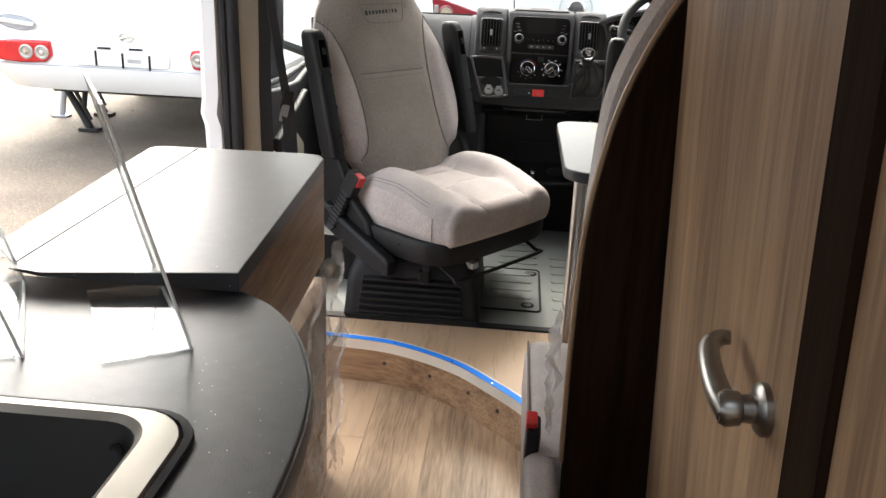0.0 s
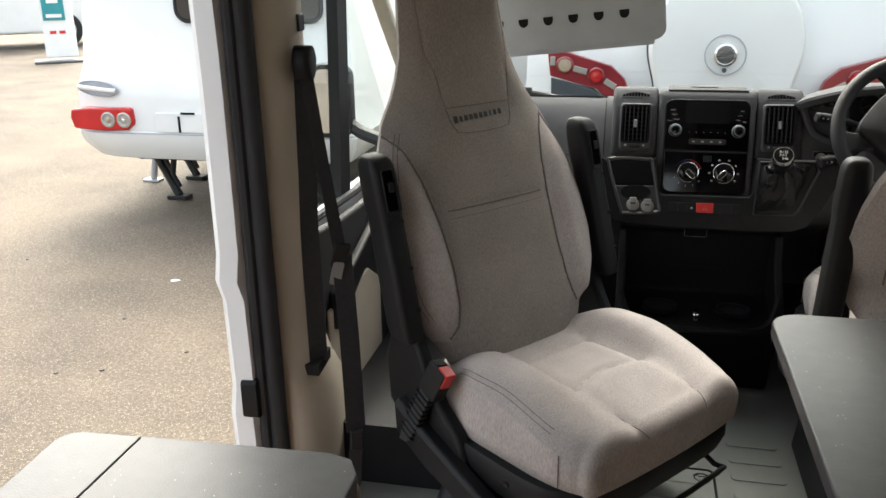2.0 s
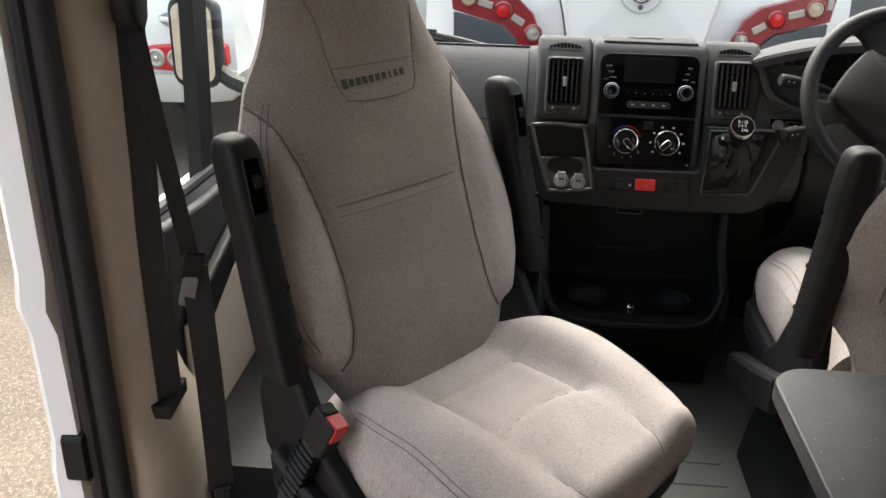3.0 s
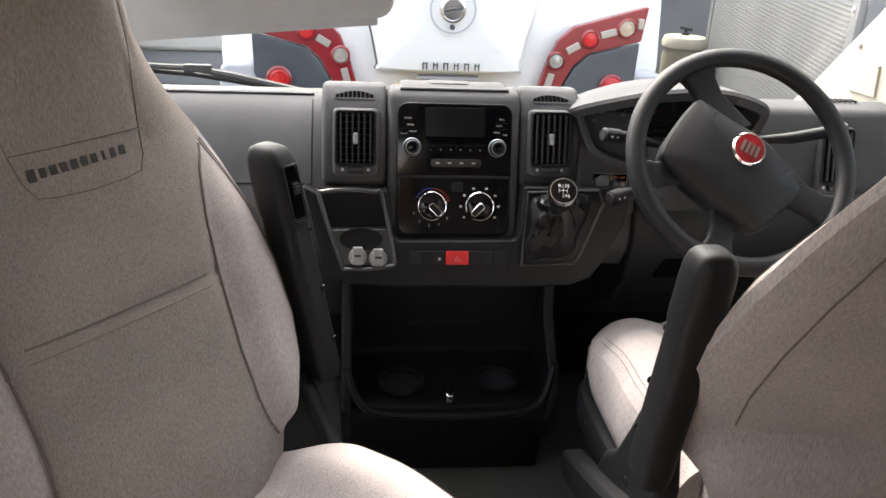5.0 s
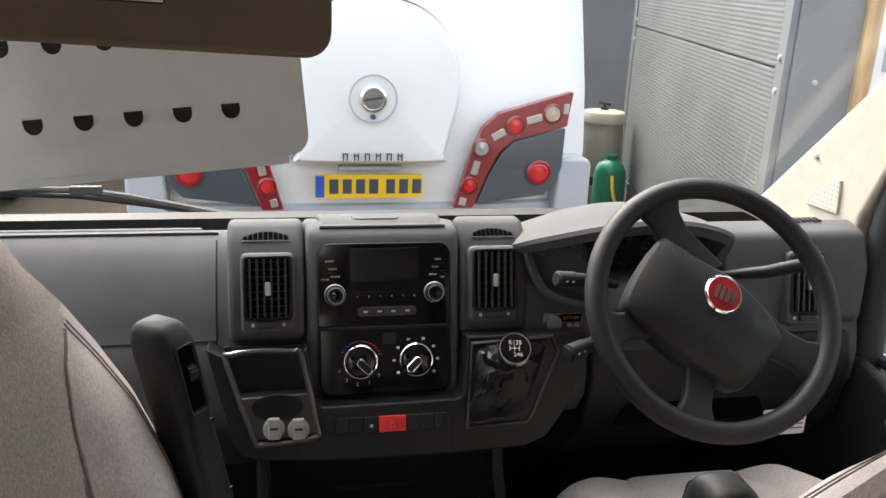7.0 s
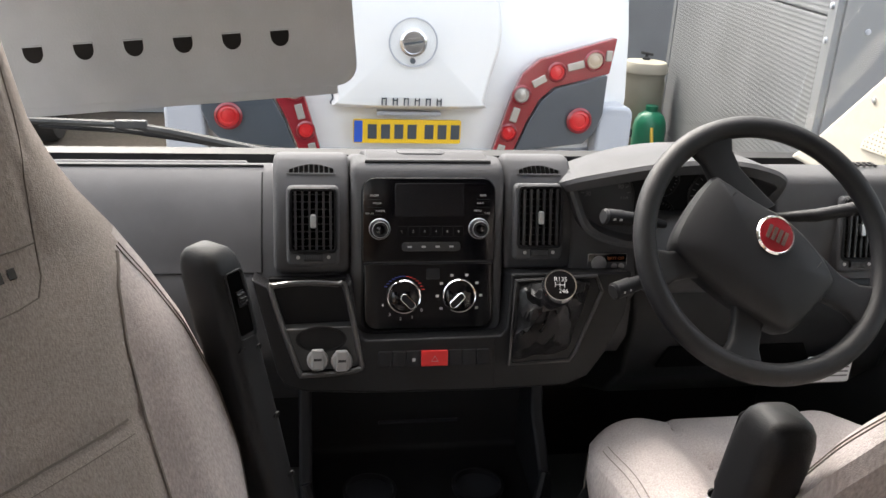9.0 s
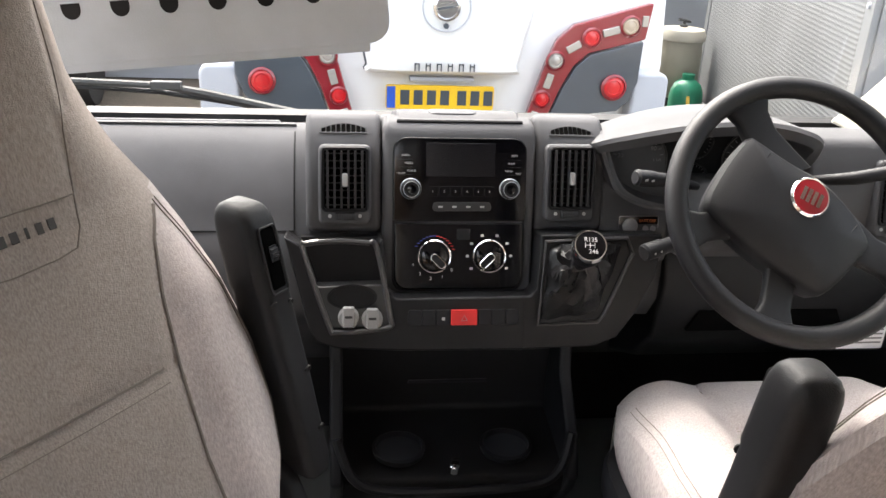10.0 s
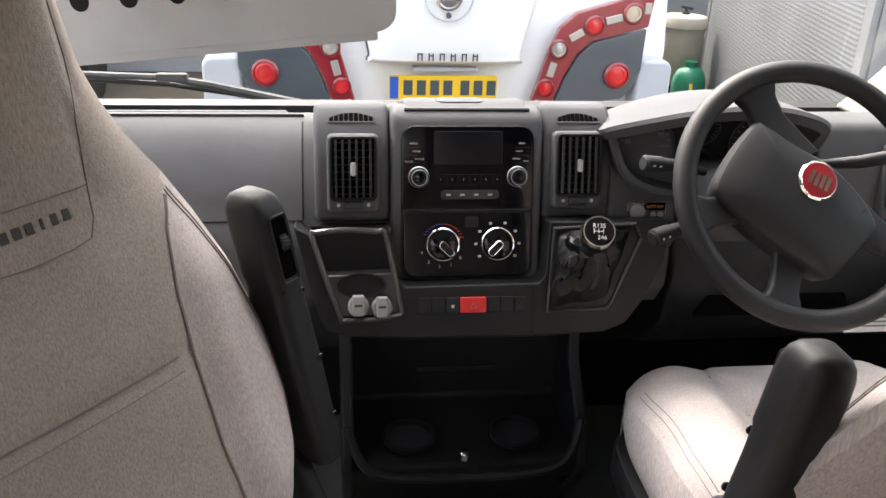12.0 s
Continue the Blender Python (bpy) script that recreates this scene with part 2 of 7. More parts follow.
def loft(rings, bm=None, close=True, caps=True):
    bm = bm or bmesh.new()
    vs = [[bm.verts.new(p) for p in ring] for ring in rings]
    n = len(rings[0])
    for a, b in zip(vs, vs[1:]):
        for i in range(n if close else n - 1):
            bm.faces.new((a[i], a[(i + 1) % n], b[(i + 1) % n], b[i]))
    if caps and close:
        bm.faces.new(vs[0][::-1]), bm.faces.new(vs[-1])
    return bm


def tube(path, radius, n=10, bm=None, closed=False):
    """A round bar along points; radius may be one number or one for each point."""
    pts = [Vector(p) for p in path]
    rings = []
    up = None
    for i, p in enumerate(pts):
        a = pts[i - 1] if (i or closed) else p
        b = pts[(i + 1) % len(pts)] if (i < len(pts) - 1 or closed) else p
        d = (b - a).normalized()
        if up is None:
            up = d.orthogonal().normalized()
        up = (up - d * up.dot(d)).normalized()
        side = d.cross(up)
        r = radius[i] if isinstance(radius, (list, tuple)) else radius
        rings.append([p + (up * math.cos(2 * math.pi * k / n) + side * math.sin(2 * math.pi * k / n)) * r for k in range(n)])
    if closed:
        rings.append(rings[0])
        bm = loft(rings, bm, True, False)
        bmesh.ops.remove_doubles(bm, verts=bm.verts, dist=1e-6)
        return bm
    return loft(rings, bm)


def strip(path, width, normal, thick=0.0015, bm=None):
    """A flat band along points; width across, normal the way its face looks."""
    pts = [Vector(p) for p in path]
    nrm = Vector(normal).normalized()
    rings = []
    for i, p in enumerate(pts):
        d = (pts[min(i + 1, len(pts) - 1)] - pts[max(i - 1, 0)]).normalized()
        side = d.cross(nrm).normalized() * width / 2
        up = nrm * thick / 2
        rings.append([p + side + up, p - side + up, p - side - up, p + side - up])
    return loft(rings, bm)


def lathe(profile, n=24, m=None, bm=None):
    """A turned shape about z: (radius, height) pairs."""
    m = m or Matrix()
    rings = [[m @ Vector((max(r, 1e-4) * math.cos(2 * math.pi * k / n), max(r, 1e-4) * math.sin(2 * math.pi * k / n), z)) for k in range(n)] for r, z in profile]
    return loft(rings, bm)


def smoothed(pts, per=6, closed=False):
    """A smooth line through points (Catmull-Rom)."""
    ps = [Vector(p) for p in pts]
    n = len(ps)
    out = []
    for i in range(n if closed else n - 1):
        a, b, c, d = (ps[(i - 1) % n] if (closed or i) else ps[0]), ps[i], ps[(i + 1) % n], (ps[(i + 2) % n] if (closed or i + 2 < n) else ps[-1])
        for k in range(per):
            t = k / per
            out.append(0.5 * ((2 * b) + (c - a) * t + (2 * a - 5 * b + 4 * c - d) * t * t + (3 * b - a - 3 * c + d) * t ** 3))
    if not closed:
        out.append(ps[-1])
    return out


def facing(origin, normal, up=(0, 0, 1)):
    """A frame whose z looks along normal and whose y is nearest to up; x lies to the right of someone who looks at the face."""
    z = Vector(normal).normalized()
    x = Vector(up).cross(z).normalized()
    y = z.cross(x)
    return Matrix.Translation(origin) @ Matrix((x, y, z)).transposed().to_4x4()


def text_part(name, words, size, m, material, parent, label=""):
    """Raised lettering in the built-in font, as a mesh."""
    cu = bpy.data.curves.new(name, "FONT")
    cu.body, cu.size, cu.align_x, cu.align_y, cu.extrude = words, size, "CENTER", "CENTER", 0.0004
    tmp = bpy.data.objects.new(name, cu)
    me = bpy.data.meshes.new_from_object(tmp)
    bpy.data.objects.remove(tmp)
    bpy.data.curves.remove(cu)
    me.materials.clear()
    me.materials.append(material)
    ob = new(name, me)
    ob.matrix_world = m
    if parent:
        ob.parent = parent
    if label:
        tagged(ob, label)
    return ob


# ---- the setting: ground and van shell ----
FLOOR, GROUND = -0.137, -0.63
g = part("ground", prism([(-150, -150), (150, -150), (150, 150), (-150, 150)], GROUND - 0.2, GROUND), ASPHALT)
tagged(g, "worn sandy tarmac of a dealer's yard", "ground", kind="structure")


def shell(name, bm, material, label, category="wall", **kw):
    return tagged(part(name, bm, material, None, **kw), label, category, kind="structure")


STEP = [(-0.93, 1.93), (-0.75, 1.925), (-0.549, 1.911), (-0.38, 1.887), (-0.206, 1.802), (-0.09, 1.696), (-0.001, 1.596), (0.06, 1.48), (0.1, 1.3), (0.11, 1.0)]
curve = [(p.x, p.y) for p in smoothed([(x, y, 0) for x, y in STEP], 5)]
floor = shell("floor", span(-0.95, 0.95, -2.2, 2.06, FLOOR - 0.06, FLOOR - 0.004), PLANK, "brown wood-effect plank floor of the living area", "floor")
platform = shell("raised_floor", prism(curve + [(0.95, 1.0), (0.95, 2.06), (-0.93, 2.06)], FLOOR - 0.003, -0.004), WOODX, "raised wood-effect floor behind the cab with a curved edge", "floor", smooth=False)
top = part("floor_covering", prism(curve + [(0.95, 1.0), (0.95, 2.06), (-0.93, 2.06)], -0.004, 0.0), PLANK, platform)
cab = shell("cab_floor", span(-0.95, 0.95, 2.06, 3.5, -0.06, 0.0), CABFLOOR, "grey ribbed rubber cab floor", "floor")


def band(line, dx, z0, z1, name, material, parent, label):
    """A strip that follows the step's curved edge, set dx proud of it."""
    ps = [Vector((x, y, 0)) for x, y in line]
    ring = []
    for i, p in enumerate(ps):
        d = (ps[min(i + 1, len(ps) - 1)] - ps[max(i - 1, 0)]).normalized()
        n = Vector((d.y, -d.x, 0))
        ring.append([p + n * a + Vector((0, 0, z)) for a, z in ((dx, z0), (dx, z1), (-0.02, z1), (-0.02, z0))])
    return part(name, loft(ring), material, parent, label)


band(curve, 0.006, -0.03, 0.003, "edge_trim", mat("cream_edge_trim", (0.6, 0.56, 0.5), 0.5), platform, "cream plastic edging of the step")
ps = [Vector((x, y, 0)) for x, y in curve]
ring = []
for i, p in enumerate(ps):
    d = (ps[min(i + 1, len(ps) - 1)] - ps[max(i - 1, 0)]).normalized()
    n = Vector((d.y, -d.x, 0))
    ring.append([p + n * a + Vector((0, 0, z)) for a, z in ((0.009, 0.0032), (0.009, 0.0045), (-0.012, 0.0045), (-0.012, 0.0032))])
part("masking_tape", loft(ring), TAPE, platform, "blue protective tape along the step edge")
band(curve, 0.004, FLOOR, FLOOR + 0.012, "skirting", WOODX, platform, "")
for k, z in ((14, -0.07), (18, -0.07), (22, -0.07), (26, -0.07)):
    p = ps[k]
    d = (ps[k + 1] - ps[k - 1]).normalized()
    n = Vector((d.y, -d.x, 0))
    part("screw_cap", lathe([(0.006, -0.002), (0.006, 0.001), (0.004, 0.003), (0, 0.003)], 12, facing(p + n * 0.001 + Vector((0, 0, z)), n)), mat("brown_cap", (0.05, 0.03, 0.02), 0.4) if k == 14 else bpy.data.materials["brown_cap"], platform)
for k in range(10, 36, 5):
    part("trim_screw", lathe([(0.003, 0.003), (0.003, 0.0048), (0, 0.0052)], 8, Matrix.Translation(ps[k] + Vector((0.0, -0.004, 0.002)))), CHROME, platform)
part("threshold", prism(rounded(-0.9, 0.9, 2.045, 2.075, 0.004), 0.0, 0.006), DEEP, cab, "dark joint strip")

# shell walls with their openings; those aft of the sliding door are added for light
L0, L1 = -1.0, -0.93
mat("door_lining", (0.02, 0.021, 0.023), 0.6, spec=0.25, bump=0.2)
wl = span(L0, L1, -2.2, 0.72, GROUND + 0.2, 0.74)
# the gap above the kitchen is unseen, added to let daylight in
span(L0, L1, -2.2, 0.72, 1.12, 1.5, wl), span(L0, L1, 0.25, 0.72, 0.74, 1.12, wl), span(L0, L1, -2.2, -1.6, 0.74, 1.12, wl)
shell("wall_left_rear", wl, VANWHITE, "white van side wall behind the sliding door opening")
shell("wall_left_top", span(L0, L1, 0.72, 2.13, 1.32, 1.5), VANWHITE, "white panel over the sliding door opening")
shell("wall_left_sill", span(L0, L1, 0.72, 2.13, GROUND + 0.2, -0.15), VANWHITE, "white sill of the sliding door opening")
shell("wall_left_header", span(L0, L1, 2.42, 3.0, 1.36, 1.5), TRIM, "beige trim over the passenger door window")
wr = span(0.93, 1.0, -2.2, 2.42, GROUND + 0.2, 1.5)
shell("wall_right", wr, HEADLINING, "cream wall lining beside the dinette")
shell("wall_right_header", span(0.93, 1.0, 2.42, 3.0, 1.36, 1.5), TRIM, "beige trim over the driver door window")
# unseen rear wall, its window gap added to brighten the living area
wb = span(-1.0, 1.0, -2.27, -2.2, GROUND + 0.2, 0.6)
span(-1.0, -0.7, -2.27, -2.2, 0.6, 1.25, wb), span(0.7, 1.0, -2.27, -2.2, 0.6, 1.25, wb), span(-1.0, 1.0, -2.27, -2.2, 1.25, 1.5, wb)
shell("wall_rear", wb, HEADLINING, "cream rear wall of the van")
# the hole in the roof is unseen too, added as a daylight source
ce = span(-1.0, 1.0, -2.27, -0.9, 1.5, 1.56)
span(-1.0, -0.35, -0.9, -0.2, 1.5, 1.56, ce), span(0.15, 1.0, -0.9, -0.2, 1.5, 1.56, ce), span(-1.0, 1.0, -0.2, 2.75, 1.5, 1.56, ce)
shell("ceiling", ce, CEILING, "cream lined van ceiling", "ceiling")
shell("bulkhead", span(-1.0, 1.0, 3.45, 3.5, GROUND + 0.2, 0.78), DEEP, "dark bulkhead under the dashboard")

# ribs, hatch and lock rings pressed into the cab floor
hx0, hx1, hy0, hy1 = -0.15, 0.045, 2.2, 2.565
hatch = part("floor_hatch", prism(rounded(hx0, hx1, hy0, hy1, 0.015), 0.0, 0.004), CABFLOOR, cab, "grey inspection hatch", bevel=0.002)
part("hatch_seal", tube([(x, y, 0.0025) for x, y in rounded(hx0 - 0.004, hx1 + 0.004, hy0 - 0.004, hy1 + 0.004, 0.018)], 0.0035, 6, closed=True), DEEP, hatch)
for x, y in ((0.006, 2.24), (0.018, 2.528)):
    part("lock_ring", lathe([(0.022, 0.004), (0.022, 0.006), (0.016, 0.007), (0.015, 0.0052), (0.0, 0.0052)], 20, Matrix.Translation((x, y, 0))), DEEP, hatch)
    part("lock", lathe([(0.012, 0.005), (0.012, 0.008), (0, 0.009)], 14, Matrix.Translation((x, y, 0))), CABFLOOR, hatch)
    part("lock_slot", box(x, y, 0.0095, 0.018, 0.003, 0.001), DEEP, hatch)
for x0, x1, ys in ((-0.125, 0.02, (2.29, 2.36, 2.43, 2.5)), (-0.1, 0.045, (2.63, 2.7, 2.77, 2.84, 2.91)), (0.09, 0.22, (2.14, 2.22, 2.3, 2.38, 2.46, 2.54, 2.62, 2.7))):
    for y in ys:
        part("floor_rib", prism(rounded(x0, x1, y, y + 0.034, 0.012, 4), 0.0, 0.0065 if x0 < 0 and y < 2.56 else 0.003), CABFLOOR, cab, bevel=0.001)
for k in range(9):
    part("floor_screw", lathe([(0.004, 0.0), (0.004, 0.007), (0, 0.008)], 8, Matrix.Translation((-0.6 + 0.17 * k, 2.06, 0.0))), DEEP, cab)

# planks of the lower floor and of the raised floor
rnd = random.Random(11)


def plank(parent, x, y0, ln, w, z):
    ob = part("plank", prism([(0.0008, 0.0008), (w - 0.0008, 0.0008), (w - 0.0008, ln - 0.0008), (0.0008, ln - 0.0008)], 0, 0.0035), PLANK, parent, smooth=False)
    ob.location = (x, y0, z)
    return ob


for i in range(11):
    x = -0.93 + i * 0.17
    y = -1.2 - rnd.random() * 0.6
    while y < 1.95:
        ln = 0.75 + rnd.random() * 0.5
        if x > -0.75 and x < 0.1:
            plank(floor, x, max(y, -1.2), min(y + ln, 2.0) - max(y, -1.2), 0.17, FLOOR - 0.0038)
        y += ln

# pillar between sliding door and passenger door
pil = shell("pillar_left", loft([[(x + dx + 0.022, y + dy * (1 if y > 2.3 else 0), z) for x, y in ((-0.985, 2.19), (-0.945, 2.192), (-0.928, 2.2), (-0.915, 2.225), (-0.9, 2.25), (-0.893, 2.3), (-0.9, 2.35), (-0.925, 2.385), (-0.985, 2.4))]
                                 for z, dx, dy in ((-0.15, 0.03, 0.05), (0.2, 0.03, 0.05), (0.3, 0.028, 0.04), (0.36, 0.012, 0.015), (0.42, 0.0, 0.0), (0.8, 0.0, 0.0), (1.2, -0.005, 0.0), (1.5, -0.015, 0.0))]), TRIM, "beige plastic trim of the pillar behind the passenger door", "pillar")
seal = part("door_seal", tube([(-0.925, 2.172, -0.15), (-0.927, 2.168, 0.4), (-0.93, 2.168, 0.9), (-0.935, 2.168, 1.5)], 0.022, 10), RUBBER, pil, "black rubber door seal")
part("seal_lip", tube([(-0.948, 2.152, -0.15), (-0.948, 2.148, 0.4), (-0.951, 2.148, 1.5)], 0.012, 8), RUBBER, pil)
skin = shell("pillar_skin_left", loft([[(-1.015 + dx, 2.14, z), (-1.0 + dx, 2.127, z), (-0.962 + dx, 2.13, z), (-0.955 + dx, 2.18, z), (-1.015 + dx, 2.2, z)] for z, dx in ((GROUND + 0.25, 0.01), (0.1, 0.0), (0.3, -0.005), (0.36, 0.004), (0.56, 0.0), (0.6, -0.012), (0.66, -0.004), (1.0, -0.004), (1.5, -0.015))]), VANWHITE, "white painted edge of the sliding door opening", "pillar")
part("striker_pocket", prism(rounded(2.12, 2.16, 0.29, 0.38, 0.012), -0.985, -0.948, "x"), DEEP, skin, "black latch pocket", bevel=0.003)
part("striker", tube([(-0.97, 2.13, 0.31), (-0.962, 2.14, 0.32), (-0.962, 2.14, 0.35), (-0.97, 2.13, 0.36)], 0.004, 8), STEEL, skin)
part("skin_return", span(-1.0, -0.957, 2.165, 2.22, GROUND + 0.25, 1.5), VANWHITE, skin)

# seat belt on the pillar
sb = thing("seat_belt", "black seat belt hanging from the pillar with its tongue", "seat belt")
part("upper_guide", loft([[(-0.852 + x, 2.268 + y, z) for x, y in rounded(-0.018, 0.02, -w, w, 0.012, 4)] for z, w in ((1.0, 0.012), (1.015, 0.026), (1.04, 0.03), (1.06, 0.02), (1.066, 0.01))]), PLASTIC, sb, "black belt guide")
part("height_slider", prism(rounded(2.3, 2.335, 1.09, 1.125, 0.006), -0.9, -0.87, "x"), PLASTIC, sb, bevel=0.004)
part("webbing", strip([(-0.85, 2.268, 1.02), (-0.83, 2.262, 0.88), (-0.805, 2.258, 0.72), (-0.789, 2.255, 0.62)], 0.03, (0.75, -0.66, 0.1)), BELT, sb)
part("lap_webbing", strip([(-0.789, 2.255, 0.63), (-0.782, 2.245, 0.56), (-0.772, 2.23, 0.45), (-0.764, 2.215, 0.34), (-0.757, 2.2, 0.24)], 0.044, (0.6, -0.78, 0.1)), BELT, sb)
part("return_webbing", strip([(-0.862, 2.29, 1.02), (-0.864, 2.27, 0.7), (-0.858, 2.26, 0.37)], 0.044, (0.75, -0.66, 0)), BELT, sb)
part("tongue", box(0, 0, 0, 0.036, 0.008, 0.06, pose(-0.786, 2.24, 0.635, 10, 12, 30)), PLASTIC, sb, "belt tongue grip", bevel=0.004)
part("tongue_plate", prism(rounded(-0.012, 0.012, -0.075, -0.02, 0.006), -0.0015, 0.0015, "y", None, pose(-0.783, 2.236, 0.64, 10, 12, 30)), mat("dull_latch_steel", (0.16, 0.16, 0.165), 0.5), sb, "steel latch plate")
part("lower_anchor", box(0, 0, 0, 0.03, 0.02, 0.05, pose(-0.756, 2.2, 0.22, 0, 0, 20)), PLASTIC, sb, bevel=0.005)
part("anchor_strap", strip([(-0.757, 2.2, 0.22), (-0.77, 2.21, 0.1), (-0.8, 2.22, 0.01)], 0.03, (0.55, -0.83, 0.1)), BELT, sb)
part("slot_plate", prism([(2.23, 0.35), (2.31, 0.36), (2.31, 0.385), (2.23, 0.375)], -0.88, -0.848, "x"), DEEP, sb)


def cab_door(name, sx, label):
    """Lining, window frame, glass and front quarter trim of a cab door."""
    d = tagged(new(name), label, "door", kind="structure")
    X = lambda a: sx * a
    lin = [(2.4, -0.1), (3.4, -0.1), (3.4, 0.62), (3.1, 0.64), (2.85, 0.60), (2.6, 0.61), (2.4, 0.63)]
    part("lining_pad", prism(lin, X(0.9), X(0.928), "x"), bpy.data.materials["door_lining"], d, bevel=0.012)
    part("lower_lining", prism([(2.43, 0.0), (2.85, 0.0), (2.85, 0.36), (2.75, 0.42), (2.43, 0.42)], X(0.888), X(0.899), "x"), TRIM, d, "pale door pocket lining", bevel=0.008)
    part("pull", prism([(2.45, 0.36), (2.86, 0.52), (2.86, 0.57), (2.45, 0.46)], X(0.87), X(0.899), "x"), PLASTIC, d, "black door pull", bevel=0.01)
    gl = part("pane", prism([(2.42, 0.6), (3.3, 0.62), (3.26, 0.75), (2.78, 1.37), (2.42, 1.37)], X(0.972), X(0.976), "x"), GLASS, d, "clear door window")
    gl.visible_shadow = False
    part("window_bar", loft([[(X(a), y, z) for a, y in ((0.955, y0), (0.985, y0), (0.985, y0 + 0.1), (0.955, y0 + 0.075))] for z, y0 in ((0.6, 2.74), (1.0, 2.775), (1.37, 2.8))]), PLASTIC, d, "black window divider")
    part("window_strip", tube([(X(0.955), 2.42, 0.625), (X(0.955), 2.85, 0.61), (X(0.955), 3.3, 0.63)], 0.012, 8), RUBBER, d)
    if sx > 0:
        part("frame_seal", tube(smoothed([(X(0.94), 3.0, 0.5), (X(0.94), 3.02, 0.8), (X(0.935), 2.985, 1.0), (X(0.93), 2.86, 1.2), (X(0.925), 2.71, 1.36), (X(0.925), 2.44, 1.4)], 5), 0.032, 10), RUBBER, d, "black door seal")
    q = [(3.46, 0.78), (3.375, 0.845), (3.06, 1.137), (2.80, 1.375), (2.80, 1.5), (2.6, 1.5), (2.7, 1.36), (2.86, 1.22), (2.98, 1.02), (3.045, 0.88), (3.05, 0.78)]
    if sx < 0:
        q = [(3.46, 0.78), (3.375, 0.845), (3.06, 1.137), (2.80, 1.375), (2.80, 1.5), (2.6, 1.5), (2.7, 1.38), (2.9, 1.24), (3.1, 1.05), (3.3, 0.87), (3.36, 0.78)]
    a = part("pillar_trim", prism(q, X(0.895), X(0.94), "x"), HEADLINING, d, "cream windscreen pillar trim", bevel=0.012)
    if sx > 0:
        g = part("speaker_grille", prism([(3.105, 0.872), (3.205, 0.868), (3.2, 0.885), (3.13, 0.94), (3.11, 0.938)], 0.889, 0.897, "x"), mat("cream_grille", (0.5, 0.46, 0.38), 0.7), a, "cream perforated speaker grille", bevel=0.002)
        for i in range(8):
            for j in range(7):
                y, z = 3.112 + 0.0115 * i, 0.875 + 0.0095 * j
                if z < 0.94 - max(0, y - 3.125) * 0.75:
                    # flat plate on the grille, its brown standing for the hole's shade
                    part("grille_hole", prism([(y, z), (y + 0.0036, z), (y + 0.0036, z + 0.0028), (y, z + 0.0028)], 0.8885, 0.8888, "x"), HOLE, g, smooth=False)
        part("trim_screw", lathe([(0.006, 0), (0.006, 0.003), (0, 0.004)], 10, facing((0.894, 3.2, 0.965), (-1, 0, 0))), SILVER, a)
    part("outer_skin", span(X(0.985), X(1.01), 2.42, 3.5, GROUND + 0.25, 0.6), VANWHITE, d)
    return d


cab_door("door_left", -1, "passenger cab door with dark lining and pale pocket")
cab_door("door_right", 1, "driver cab door with dark lining")


def wing_mirror(sx):
    w = thing("wing_mirror", "black wing mirror outside the cab window", "mirror", "wing mirrors")
    part("housing", loft([[(sx * 1.22 + x * s, 3.47 + dy, 0.77 + z * s) for x, z in rounded(-0.07, 0.07, -0.13, 0.13, 0.04, 5)] for dy, s in ((-0.04, 0.96), (-0.03, 1.0), (0.03, 0.9), (0.07, 0.6))]), PLASTIC, w)
    part("mirror_glass", prism(rounded(sx * 1.22 - 0.058, sx * 1.22 + 0.058, 0.66, 0.88, 0.03, 5), 3.425, 3.429, "y"), CHROME, w)
    part("arm", tube([(sx * 1.02, 3.4, 0.64), (sx * 1.12, 3.45, 0.66), (sx * 1.2, 3.48, 0.7)], 0.025, 8), PLASTIC, w)


wing_mirror(-1)

# windscreen, header and what hangs before it
ws = tagged(new("windscreen"), "large clear raked windscreen", "windscreen", kind="structure")
pane = part("pane", loft([[(x, y0 + 0.06 * (1 - (x / 0.95) ** 2) + d, z0) for x in [-0.95 + 0.19 * i for i in range(11)]] for y0, z0, d in ((3.56, 0.70, 0), (2.8, 1.46, 0))], None, False, False), GLASS, ws)
pane.visible_shadow = False
part("cowl", prism([(3.45, 0.66), (3.62, 0.66), (3.62, 0.735), (3.56, 0.745), (3.5, 0.735)], -0.95, 0.95, "x"), DEEP, ws, "black scuttle below the glass", bevel=0.004)
part("edge_band", loft([[(x, 3.50 + 0.05 * (1 - (x / 0.95) ** 2), z) for x in [-0.95 + 0.19 * i for i in range(11)]] for z in (0.738, 0.752)], None, False, False), DEEP, ws)
shell("cab_roof", prism([(2.75, 1.44), (2.84, 1.42), (2.84, 1.5), (2.75, 1.56)], -1.0, 1.0, "x"), HEADLINING, "cream headlining over the windscreen", "ceiling")
wp = thing("windscreen_wiper", "black windscreen wiper resting on the glass", "wiper")
part("blade", tube([(-0.78, 3.66, 0.785), (-0.6, 3.67, 0.772), (-0.45, 3.68, 0.748), (-0.28, 3.69, 0.716)], 0.007, 8), RUBBER, wp)
part("arm", tube([(-0.95, 3.66, 0.80), (-0.6, 3.655, 0.79), (-0.5, 3.66, 0.772), (-0.25, 3.67, 0.715)], [0.008, 0.008, 0.010, 0.012], 8), mat("wiper_grey", (0.06, 0.06, 0.06), 0.6, spec=0.2), wp)
part("clip", box(-0.585, 3.655, 0.79, 0.07, 0.016, 0.02), bpy.data.materials["wiper_grey"], wp, bevel=0.004)


